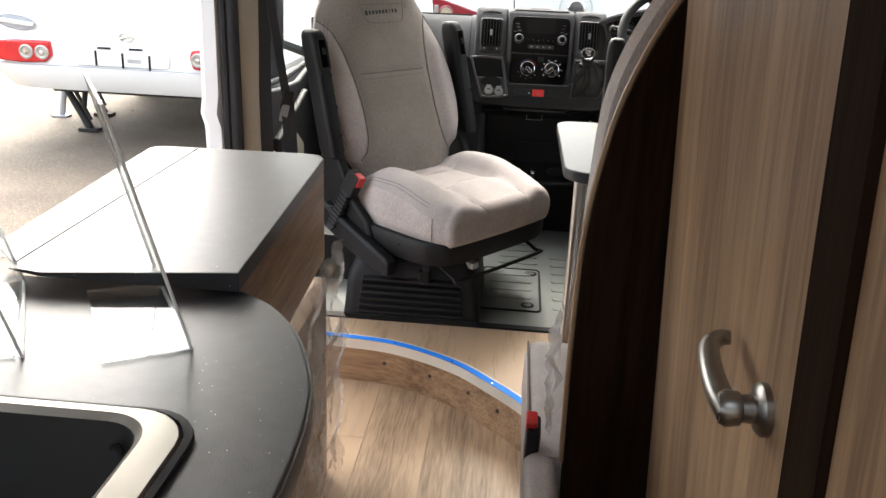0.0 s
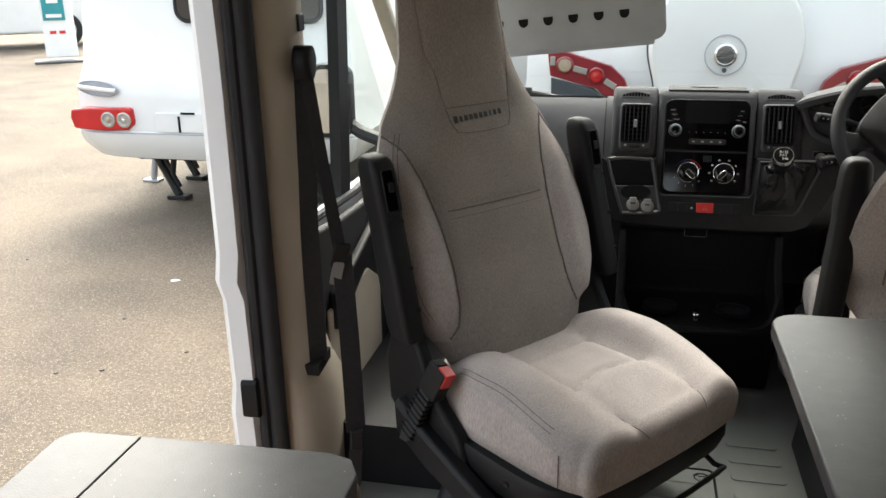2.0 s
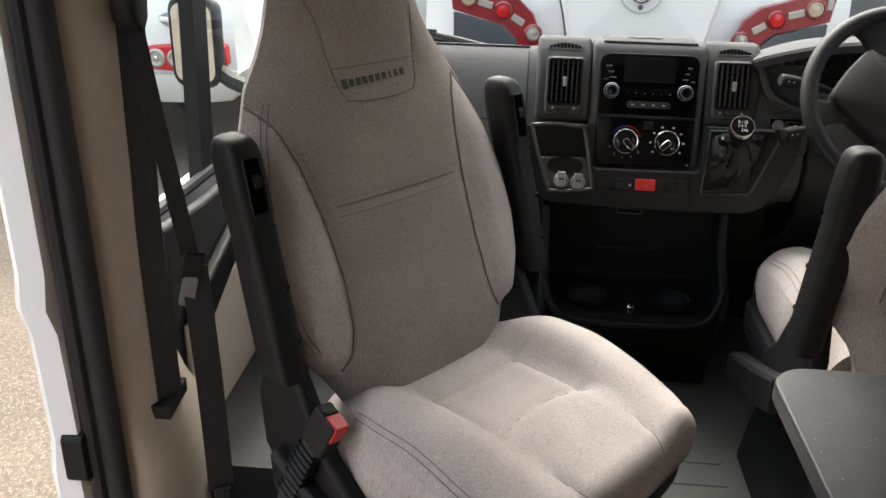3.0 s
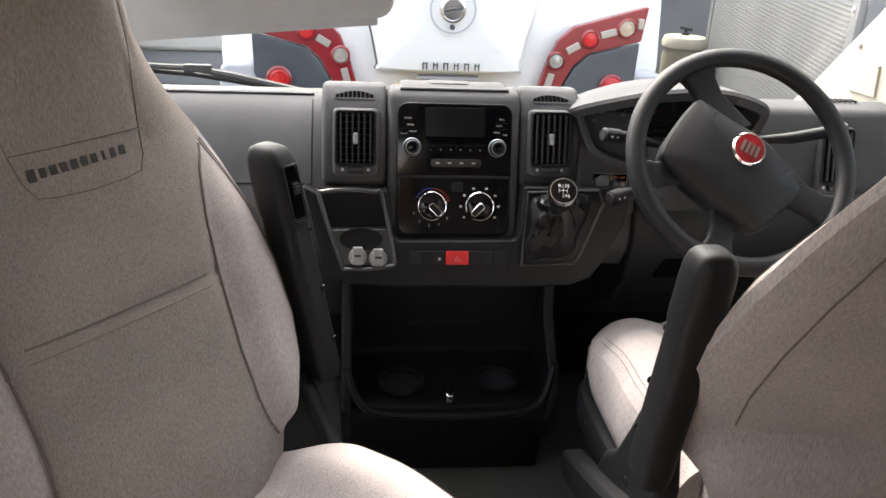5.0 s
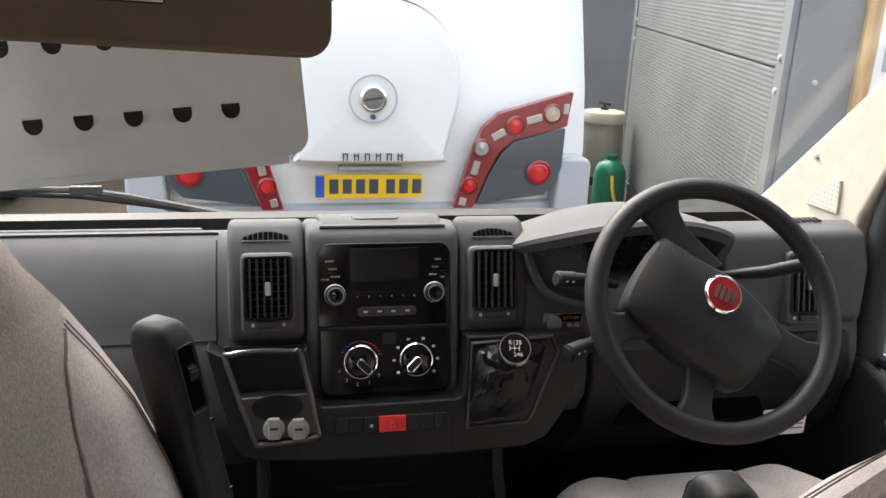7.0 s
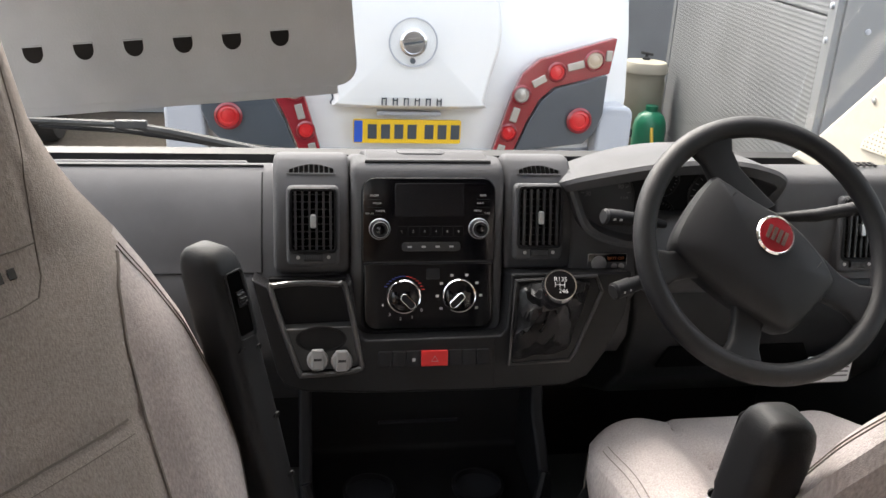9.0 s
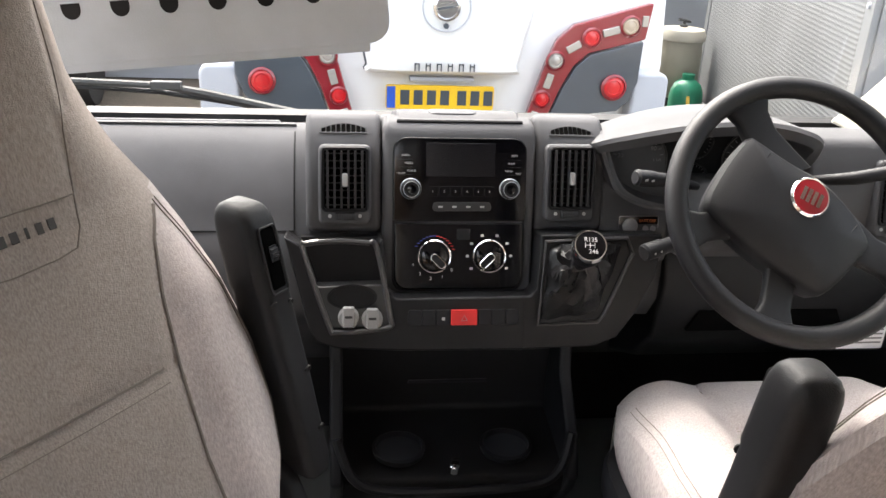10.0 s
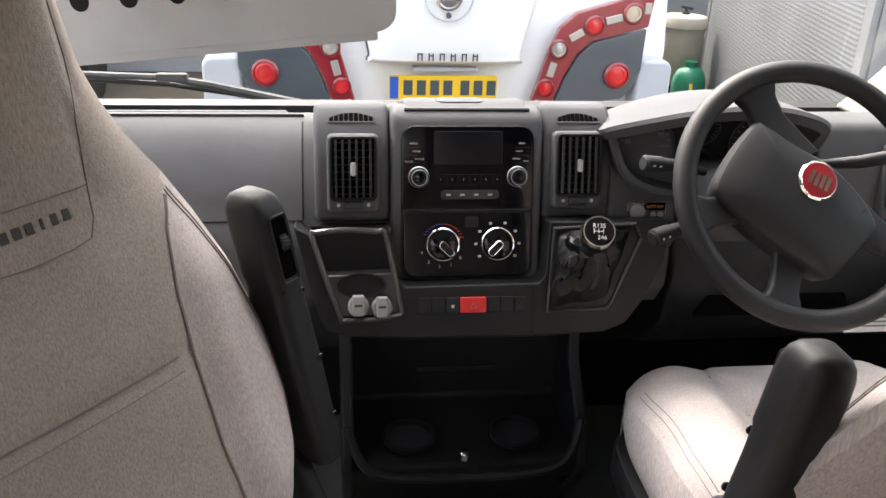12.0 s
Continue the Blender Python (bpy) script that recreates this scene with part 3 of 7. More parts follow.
def hung_board():
    m = pose(-0.128, 2.915, 1.03, 4, -5.6, 0)
    b = thing("perforated_board", "grey folded board with half-round punched holes hung at the windscreen", "board", m=m)
    part("sheet", prism(rounded(-0.5, 0.004, 0.0, 0.21, (0.01, 0.03, 0.012, 0.01), 5), -0.002, 0.003, "y"), BOARDGREY, b, bevel=0.001)
    part("tab", prism(rounded(-0.5, -0.026, -0.012, 0.0, 0.003), 0.0, 0.002, "y"), BOARDGREY, b)
    for row, (x0, z) in enumerate(((-0.098, 0.079), (-0.118, 0.183))):
        for k in range(6):
            cx = x0 - 0.0645 * k
            if cx < -0.48:
                continue
            arc = [(cx + 0.0125 * math.cos(radians(a)), z - 0.004 + 0.014 * math.sin(radians(a))) for a in range(180, 361, 20)] + [(cx + 0.0125, z + 0.004), (cx - 0.0125, z + 0.004)]
            h = part("punched_hole", prism(arc, -0.0028, -0.0022, "y"), DEEP, b)
            part("hole_flap", box(cx, -0.003, z + 0.0045, 0.025, 0.003, 0.0015), BOARDGREY, h)
    v = thing("sun_visor", "brown fabric sun visor folded down with a white label", "sun visor", m=pose(-0.111, 2.68, 1.188, -20, 2, 0))
    part("pad", prism(rounded(-0.46, 0.0, 0.0, 0.17, 0.03, 6), -0.008, 0.008, "y"), mat("brown_visor", (0.14, 0.115, 0.085), 0.85, bump=0.3, bump_scale=500), v, bevel=0.006)
    lab = part("visor_label", prism(rounded(-0.28, -0.18, 0.047, 0.11, 0.002), -0.0095, -0.0085, "y"), WHITEPAPER, v, "white safety label with dark border")
    part("label_border", tube([(x, -0.0097, z) for x, z in rounded(-0.28, -0.18, 0.047, 0.11, 0.002, 1)], 0.001, 4, closed=True), DEEP, lab)
    for z in (0.06, 0.075, 0.09):
        part("label_line", box(-0.225, -0.0097, z, 0.05, 0.0004, 0.004), mat("grey_ink", (0.2, 0.2, 0.2), 0.7) if z == 0.06 else bpy.data.materials["grey_ink"], lab)


hung_board()

# added dark pieces that stand in for shade on the floor beside the doors
part("floor_darkener", span(-0.885, -0.6, 2.36, 3.1, 0.0, 0.16), PLASTIC, cab, "dark block added to shade the cab floor by the passenger door")
part("floor_darkener", span(0.76, 0.895, 2.4, 3.1, 0.0, 0.004), DEEP, cab)


# ---- living area ----
def kitchen():
    k = thing("kitchen_unit", "kitchen cabinet in light walnut laminate wrapped in clear film", "cabinet")
    wt = [(-0.925, -1.4), (-0.285, -1.4), (-0.276, 0.1), (-0.273, 0.334), (-0.282, 0.451), (-0.299, 0.527), (-0.341, 0.629), (-0.398, 0.71), (-0.453, 0.752), (-0.925, 0.752)]
    line = [(p.x, p.y) for p in smoothed([(x, y, 0) for x, y in wt[2:9]], 6)]
    outline = wt[:2] + line + [wt[9]]
    inset = [(x - 0.025 if x > -0.8 else x, y - 0.02) for x, y in outline]
    front = part("carcass", prism(inset, FLOOR, 0.6), WOODV, k, "curved light walnut front")
    part("end_carcass", prism(rounded(-0.86, -0.475, 0.7, 1.44, (0.01, 0.01, 0.05, 0.01)), FLOOR, 0.38), WOODV, k)
    part("flap_support", prism([(-0.462, 0.75), (-0.49, 1.452), (-0.53, 1.455), (-0.53, 0.75)], 0.42, 0.636), WOODY, k, "light walnut apron under the flap", bevel=0.008)
    w = thing("worktop", "speckled anthracite laminate worktop with a rounded corner", "worktop")
    sx0, sx1, sy0, sy1 = -0.9, -0.385, -0.15, 0.405
    lip = [Vector((x, y, 0)) for x, y in line]
    rings = []
    for i, p in enumerate(lip):
        d = (lip[min(i + 1, len(lip) - 1)] - lip[max(i - 1, 0)]).normalized()
        n = Vector((d.y, -d.x, 0))
        rings.append([p + n * a + Vector((0, 0, z)) for a, z in ((-0.004, 0.602), (0.0022, 0.602), (0.003, 0.606), (0.003, 0.628), (0.0022, 0.632), (-0.004, 0.632))])
    part("edge_lipping", loft(rings), WORKTOP, w, "dark rounded edge strip")
    bm = prism(outline, 0.6, 0.635)
    slab = part("slab", bm, WORKTOP, w, bevel=0.004)
    cut = part("cutter", prism(rounded(sx0 + 0.02, sx1 - 0.02, sy0 + 0.02, sy1 - 0.02, 0.05), 0.462, 0.75), WORKTOP)
    for ob in (slab, front):
        md = ob.modifiers.new("opening", "BOOLEAN")
        md.object, md.operation, md.solver = cut, "DIFFERENCE", "EXACT"
        if len(ob.modifiers) > 1:
            ob.modifiers.move(1, 0)
        dg = bpy.context.evaluated_depsgraph_get()
        me = bpy.data.meshes.new_from_object(ob.evaluated_get(dg))
        ob.modifiers.clear()
        ob.data = me
    bpy.data.objects.remove(cut)
    f = thing("worktop_flap", "hinged anthracite worktop flap with white flecks", "worktop flap")
    seam = -0.7715
    rt = [(-0.453, 0.74), (-0.484, 1.42), (-0.50, 1.448), (-0.53, 1.456), (seam + 0.0006, 1.447), (seam + 0.0006, 0.70), (-0.72, 0.69)]
    lt = [(seam - 0.0006, 0.715), (seam - 0.0006, 1.446), (-0.85, 1.443), (-0.866, 1.436), (-0.874, 1.42), (-0.842, 0.79)]
    # the flap's underside tapers off towards the wall where it meets the worktop
    for nm, outline in (("flap_leaf", rt), ("flap_strip", lt)):
        bm = prism(outline, 0.637, 0.667)
        for v in bm.verts:
            if v.co.z < 0.65 and v.co.y < 0.8:
                v.co.z += 0.026 * max(0.0, min(1.0, (-0.453 - v.co.x) / 0.3))
        part(nm, bm, WORKTOP, f, bevel=0.002)
    part("hinge_rod", tube([(seam, 0.82, 0.645), (seam, 1.44, 0.645)], 0.002, 6), DEEP, f)
    # sink
    s = thing("kitchen_sink", "black enamelled sink with a pale rim set in the worktop", "sink")
    rings = []
    for ins, iy, z, r in ((0.0, 0.0, 0.636, 0.06), (0.004, 0.003, 0.645, 0.06), (0.04, 0.014, 0.645, 0.05), (0.048, 0.021, 0.638, 0.045), (0.056, 0.03, 0.56, 0.045), (0.075, 0.05, 0.49, 0.05), (0.14, 0.1, 0.475, 0.05)):
        rings.append([(x, y, z) for x, y in rounded(sx0 + ins, sx1 - ins, sy0 + ins, sy1 - iy, r, 6)])
    part("rim", loft(rings[:4], None, True, False), mat("pale_rim", (0.3, 0.275, 0.235), 0.34, 0.6), s, "pale polished rim")
    bm = loft(rings[3:], None, True, False)
    bm.faces.new([v for v in bm.verts][-len(rings[0]):])
    part("bowl", bm, mat("black_enamel", (0.022, 0.021, 0.02), 0.32, spec=0.8), s, "glossy black bowl")
    part("gasket", loft([[(x, y, z) for x, y in rounded(sx0 - i, sx1 + i, sy0 - i, sy1 + i, 0.06, 6)] for i, z in ((0.0, 0.6355), (0.008, 0.6355), (0.007, 0.641), (0.0, 0.643))], None, True, False), RUBBER, s)
    part("overflow", lathe([(0.008, 0), (0.008, 0.003), (0.005, 0.001), (0, 0.001)], 14, facing((-0.462, 0.368, 0.615), (-0.25, -1, 0.25))), DEEP, s)
    part("drain", lathe([(0.04, 0), (0.04, 0.004), (0.03, 0.004), (0.02, 0.001), (0, 0.001)], 20, Matrix.Translation((-0.6, 0.1, 0.476))), CHROME, s)
    part("tap_base", lathe([(0.022, 0), (0.022, 0.02), (0.015, 0.03), (0.013, 0.06), (0, 0.062)], 18, Matrix.Translation((-0.66, 0.27, 0.476))), CHROME, s)
    # film over the end of the cabinet
    rnd = random.Random(4)
    film = thing("plastic_film", "crumpled clear plastic film draped over the cabinet end", "plastic film")
    bm = bmesh.new()
    nx, nz = 48, 64
    grid = []
    for j in range(nz + 1):
        row = []
        for i in range(nx + 1):
            u, v = i / nx, j / nz
            y = 0.74 + 0.74 * u
            z = 0.5 - 0.08 * abs(u - 0.55) - v * 0.6
            x = -0.435 - 0.03 * u + 0.022 * noise.noise((u * 7 + v * 3, v * 11, 1.3)) + 0.016 * abs(noise.noise((u * 16, v * 9 - u * 5, 5.1))) + 0.012 * abs(noise.noise((u * 31, v * 26, 8.4))) + 0.015 * v * (1 - v)
            row.append(bm.verts.new((x, y + 0.01 * noise.noise((u * 5, v * 7, 2.2)), z + 0.012 * noise.noise((u * 8, v * 4, 9.0)))))
        grid.append(row)
    for j in range(nz):
        for i in range(nx):
            bm.faces.new((grid[j][i], grid[j][i + 1], grid[j + 1][i + 1], grid[j + 1][i]))
    fo = part("film_sheet", bm, FILM, film)
    return k


kitchen()


def sign_holder(base, up):
    """An L of clear acrylic: base corners on the worktop, upright edge drawn up to its top corners."""
    h = thing("sign_holder", "clear acrylic L-shaped sign holder on the worktop", "sign holder", "acrylic sign holders")
    b = [Vector((*p, 0.6375)) for p in base]
    part("foot", prism([(v.x, v.y) for v in b], 0.6365, 0.6395), ACRYLIC, h)
    a, c = b[1], b[2]
    ta, tc = Vector(up[0]), Vector(up[1])
    n = (c - a).cross(ta - a).normalized() * 0.002
    bm = loft([[a + n, c + n, c - n, a - n], [ta + n, tc + n, tc - n, ta - n]])
    part("upright", bm, ACRYLIC, h)
    # opaque near-white bars paint the glint along the clear sheet's edges
    for q, w in ((a, ta), (c, tc)):
        part("edge", tube([q + (w - q) * 0.01, w], 0.0022, 6), mat("acrylic_edge_glint", (0.85, 0.87, 0.87), 0.3, vary=0.05) if "acrylic_edge_glint" not in bpy.data.materials else bpy.data.materials["acrylic_edge_glint"], h, "polished edge with its glint in the colour")
    part("bend", tube([a, c], 0.0026, 6), bpy.data.materials["acrylic_edge_glint"], h)
    return h


sign_holder([(-0.66, 0.703), (-0.574, 0.752), (-0.455, 0.56), (-0.543, 0.506)], [(-0.622, 0.682, 0.951), (-0.505, 0.49, 0.948)])
sign_holder([(-0.87, 0.66), (-0.762, 0.72), (-0.641, 0.505), (-0.75, 0.47)], [(-0.81, 0.65, 0.95), (-0.69, 0.435, 0.95)])


def smooth01(t):
    t = max(0.0, min(1.0, t))
    return t * t * (3 - 2 * t)


def dinette():
    b = thing("bench_seat", "cream upholstered forward-facing dinette bench with a dark wenge side panel", "bench")
    part("base", span(0.03, 0.92, 0.93, 1.3, 0.0, 0.2), WOODV, b)
    rings = []
    for y, ins, z0, z1 in ((0.925, 0.0, 0.15, 0.29), (1.35, 0.0, 0.15, 0.292), (1.39, 0.006, 0.155, 0.285), (1.408, 0.02, 0.165, 0.27), (1.412, 0.05, 0.18, 0.25)):
        rings.append([(x, y, z) for x, z in rounded(-0.02 + ins, 0.92, z0, z1, 0.028, 5)])
    cu = part("cushion", loft(rings), FABRIC, b, "cream seat cushion")
    part("cushion_end", loft([[(x, y, z) for x, z in rounded(-0.02 + i, 0.034 - i, 0.12 + i, 0.29 - i, 0.018, 4)] for y, i in ((0.765, 0.02), (0.77, 0.006), (0.785, 0.0), (0.924, 0.0))]), FABRIC, cu)
    part("cushion_piping", tube([(-0.0125, y, 0.2865) for y in (0.95, 1.1, 1.3, 1.38)], 0.003, 6), SEAM, cu)
    part("back_bolster", loft([[(x, y, z) for x, z in rounded(0.075 + i, 0.9, 0.295, 0.56 - i, 0.03, 5)] for y, i in ((1.0, 0.0), (1.1, 0.0), (1.13, 0.012), (1.14, 0.04))]), FABRIC, b, "cream lower back cushion")
    edge = smoothed([(0.036, 0, 0.30), (0.033, 0, 0.5), (0.035, 0, 0.69), (0.05, 0, 0.82), (0.076, 0, 0.93), (0.13, 0, 1.05), (0.21, 0, 1.16), (0.34, 0, 1.22)], 5)
    out = [(p.x, p.z) for p in edge] + [(0.9, 1.22), (0.9, 0.3)]
    rings = []
    for y, ins, f in ((0.921, 0.004, 0.0), (0.93, -0.006, 0.0), (0.97, -0.012, 0.6), (1.0, -0.004, 1.0), (1.02, 0.012, 1.0), (1.03, 0.04, 1.0)):
        rings.append([(x + (ins + 0.022 * smooth01((0.98 - z) / 0.3)) * (1 if x < 0.8 else 0), y + 0.05 * f * (1 - (z - 0.3)), z - ins * (z > 0.6)) for x, z in out])
    part("backrest", loft(rings), FABRIC, b, "cream shaped backrest cushion")
    pan = [(x + 0.008, z) for x, z in out[:-1]] + [(0.9, FLOOR), (0.055, FLOOR)]
    part("side_panel", prism(pan, 0.885, 0.92, "y"), DARKWOOD, b, "dark wenge back panel with a curved edge")
    part("panel_edging", tube([(x + 0.006, 0.902, z) for x, z in out[:-2]], 0.006, 8), mat("tan_edging", (0.3, 0.19, 0.11), 0.45), b, "tan edging strip")
    part("belt_buckle", box(0, 0, 0, 0.025, 0.045, 0.09, pose(-0.008, 0.955, 0.3, 20, 0, 0)), PLASTIC, b, bevel=0.005)
    part("release_button", box(0, 0, 0, 0.02, 0.03, 0.022, pose(-0.012, 0.945, 0.345, 20, 0, 0)), RED, b, "red release button", bevel=0.003)
    film = thing("seat_wrap", "clear protective plastic over the bench backrest", "plastic film")
    bm = bmesh.new()
    grid = [[bm.verts.new((0.02 + 0.02 * noise.noise((i * 0.6, j * 0.5, 7)) + 0.012 * noise.noise((i * 1.7, j * 1.1, 3)), 0.93 + 0.16 * i / 9, 0.33 + 0.25 * j / 12 * (1 - 0.5 * i / 9))) for i in range(10)] for j in range(13)]
    for j in range(12):
        for i in range(9):
            bm.faces.new((grid[j][i], grid[j][i + 1], grid[j + 1][i + 1], grid[j + 1][i]))
    part("wrap_sheet", bm, FILM, film)
    t = thing("dinette_table", "anthracite speckled dinette table on a steel leg", "table")
    part("tabletop", prism(rounded(0.037, 0.915, 1.43, 2.0, (0.06, 0.01, 0.01, 0.05), 8), 0.643, 0.668), WORKTOP, t, bevel=0.004)
    part("leg", tube([(0.088, 1.62, 0.006), (0.088, 1.62, 0.643)], 0.0155, 18), STEEL, t, "brushed steel leg")
    part("leg_foot", lathe([(0.045, 0), (0.045, 0.006), (0.02, 0.012), (0, 0.012)], 20, Matrix.Translation((0.088, 1.62, 0.0))), STEEL, t)
    part("leg_socket", lathe([(0.035, 0.625), (0.035, 0.643), (0, 0.643)], 18, Matrix.Translation((0.088, 1.62, 0.0))), PLASTIC, t)


dinette()


def wardrobe():
    w = thing("wardrobe", "light walnut wardrobe with dark wenge posts", "wardrobe", m=pose(0.158, 0, 0.75, 0, -2.8, 0) @ pose(-0.155, 0, -0.75))
    part("post_front", span(0.158, 0.9, 0.862, 0.884, FLOOR, 1.5), DARKWOOD, w)
    d = part("door", span(0.155, 0.175, 0.258, 0.86, FLOOR + 0.03, 1.48), WOODV, w, "light walnut laminate door")
    part("post_rear", span(0.152, 0.2, 0.185, 0.255, FLOOR, 1.5), DARKWOOD, w)
    part("carcass", span(0.18, 0.92, 0.2, 0.86, FLOOR, 1.5), DARKWOOD, w)
    part("side_board", span(0.16, 0.18, -1.2, 0.183, FLOOR, 1.5), WOODV, w, "light walnut side panel")
    h = part("handle", lathe([(0.024, 0), (0.024, 0.006), (0.02, 0.01), (0.013, 0.012), (0.0125, 0.022), (0.0155, 0.024), (0.0165, 0.036), (0.013, 0.042), (0, 0.043)], 24, facing((0.155, 0.32, 0.75), (-1, 0, 0))), mat("handle_steel", (0.3, 0.29, 0.28), 0.34, 1.0, vary=0.05), d, "satin steel lever handle")
    path = smoothed([(0.124, 0.314, 0.748), (0.118, 0.335, 0.754), (0.116, 0.365, 0.762), (0.12, 0.4, 0.769), (0.132, 0.418, 0.771), (0.143, 0.42, 0.771)], 6)
    part("lever", tube(path, [0.0135 - 0.006 * i / (len(path) - 1) for i in range(len(path))], 14), bpy.data.materials["handle_steel"], h)


wardrobe()
loc = thing("overhead_locker", "dark wenge overhead locker with rounded lower edge", "locker")
part("body", prism(rounded(-0.93, -0.658, 1.126, 1.5, (0.005, 0.05, 0.01, 0.005), 6), -0.9, 0.955, "y"), wood("dark_oak_along", (0.06, 0.045, 0.032), (0.025, 0.018, 0.013), 1), loc, "dark wood-grain locker body")
part("end_cap", prism(rounded(-0.93, -0.655, 1.122, 1.5, (0.005, 0.05, 0.01, 0.005), 6), 0.955, 1.04, "y"), DEEP, loc, "matt black end cap", bevel=0.014)
part("cap_joint", box(-0.79, 0.954, 1.1245, 0.22, 0.003, 0.002), DEEP, loc)



# ---- cab seats ----
def curve_at(table, t):
    return float(np.interp(t, [r[0] for r in table], [r[1] for r in table]))


WIDTH = [(0.36, 0.19), (0.4, 0.21), (0.44, 0.232), (0.48, 0.266), (0.53, 0.292), (0.6, 0.306), (0.68, 0.304), (0.76, 0.288), (0.83, 0.261), (0.89, 0.232), (0.94, 0.197), (0.98, 0.176), (1.03, 0.158), (1.1, 0.15), (1.2, 0.138), (1.25, 0.12), (1.28, 0.09), (1.295, 0.04)]
DEPTH = [(0.36, 0.08), (0.45, 0.115), (0.8, 0.105), (0.95, 0.095), (1.2, 0.08), (1.27, 0.06), (1.295, 0.02)]
INNER = [(0.42, 0.225), (0.45, 0.19), (0.48, 0.173), (0.52, 0.163), (0.6, 0.158), (0.7, 0.165), (0.78, 0.178), (0.84, 0.197), (0.87, 0.222), (0.89, 0.245)]
PANEL_OFF = 0.018


SPINE = [(0.28, 0.11), (0.4, 0.133), (0.48, 0.151), (0.55, 0.175), (0.63, 0.206), (0.72, 0.243), (0.8, 0.276), (0.9, 0.317), (1.0, 0.339), (1.3, 0.402)]


def spine(z, lean):
    """Middle of the backrest's face: reclined, with a more upright headrest."""
    if lean < 0.5:
        return curve_at(SPINE, z)
    return 0.112 + (min(z, 0.9) - 0.4) * lean + max(0.0, z - 0.9) * (lean - 0.2)


def back_y(x, z, lean=0.41):
    """Front face of the backrest."""
    hw, th = curve_at(WIDTH, z), curve_at(DEPTH, z)
    q = min(1.0, abs(x) / hw)
    y = spine(z, lean) + th * 0.5 * q ** 5 - 0.012 * (1 - q * q)
    if z < 0.88:
        xb, side = curve_at(INNER, z), abs(x + PANEL_OFF)
        lift = smooth01((z - 0.43) / 0.05) * smooth01((0.885 - z) / 0.12)
        y -= 0.022 * lift * smooth01((side - xb) / 0.05) * (1 - q ** 8)
        y += 0.005 * lift * math.exp(-((side - xb) / 0.012) ** 2)
    if abs(x + PANEL_OFF) < curve_at(INNER, z):
        y += 0.0045 * math.exp(-((z - 0.712) / 0.007) ** 2)
    if z > 0.9:
        vx = 0.098 + 0.02 * (z > 1.0)
        y += 0.003 * math.exp(-((abs(x) - vx) / 0.006) ** 2)
    return y


def cushion_z(x, y):
    """Top of the cushion and its half width; y runs from the crease at 0.21 to the front at -0.235."""
    v = (0.21 - y) / 0.445
    front = max(0.0, (v - 0.72) / 0.28)
    hw = 0.23 + 0.037 * smooth01(v / 0.4) - 0.035 * (1 - math.sqrt(max(0.0, 1 - 0.92 * front ** 2)))
    q = min(1.0, abs(x) / hw)
    z = 0.392 + 0.01 * math.sin(min(1.0, v) * 2.6) - 0.012 * front ** 2.2
    wing = smooth01((abs(x) - 0.1) / 0.075) * (1 - 0.72 * smooth01((v - 0.5) / 0.45)) * smooth01(v / 0.36)
    z += 0.05 * wing - 0.05 * q ** 9
    centre = smooth01((0.125 - abs(x)) / 0.02)
    z -= 0.008 * math.exp(-((abs(x) - 0.108) / 0.008) ** 2) * smooth01((v - 0.22) / 0.1)
    z -= 0.006 * centre * math.exp(-((y - 0.05) / 0.007) ** 2)
    arc = -0.075 - 2.2 * x * x
    z += centre * (0.010 * smooth01((arc - y) / 0.03) * (1 - 0.6 * front) - 0.005 * math.exp(-((y - arc) / 0.007) ** 2))
    return max(z, 0.29), hw


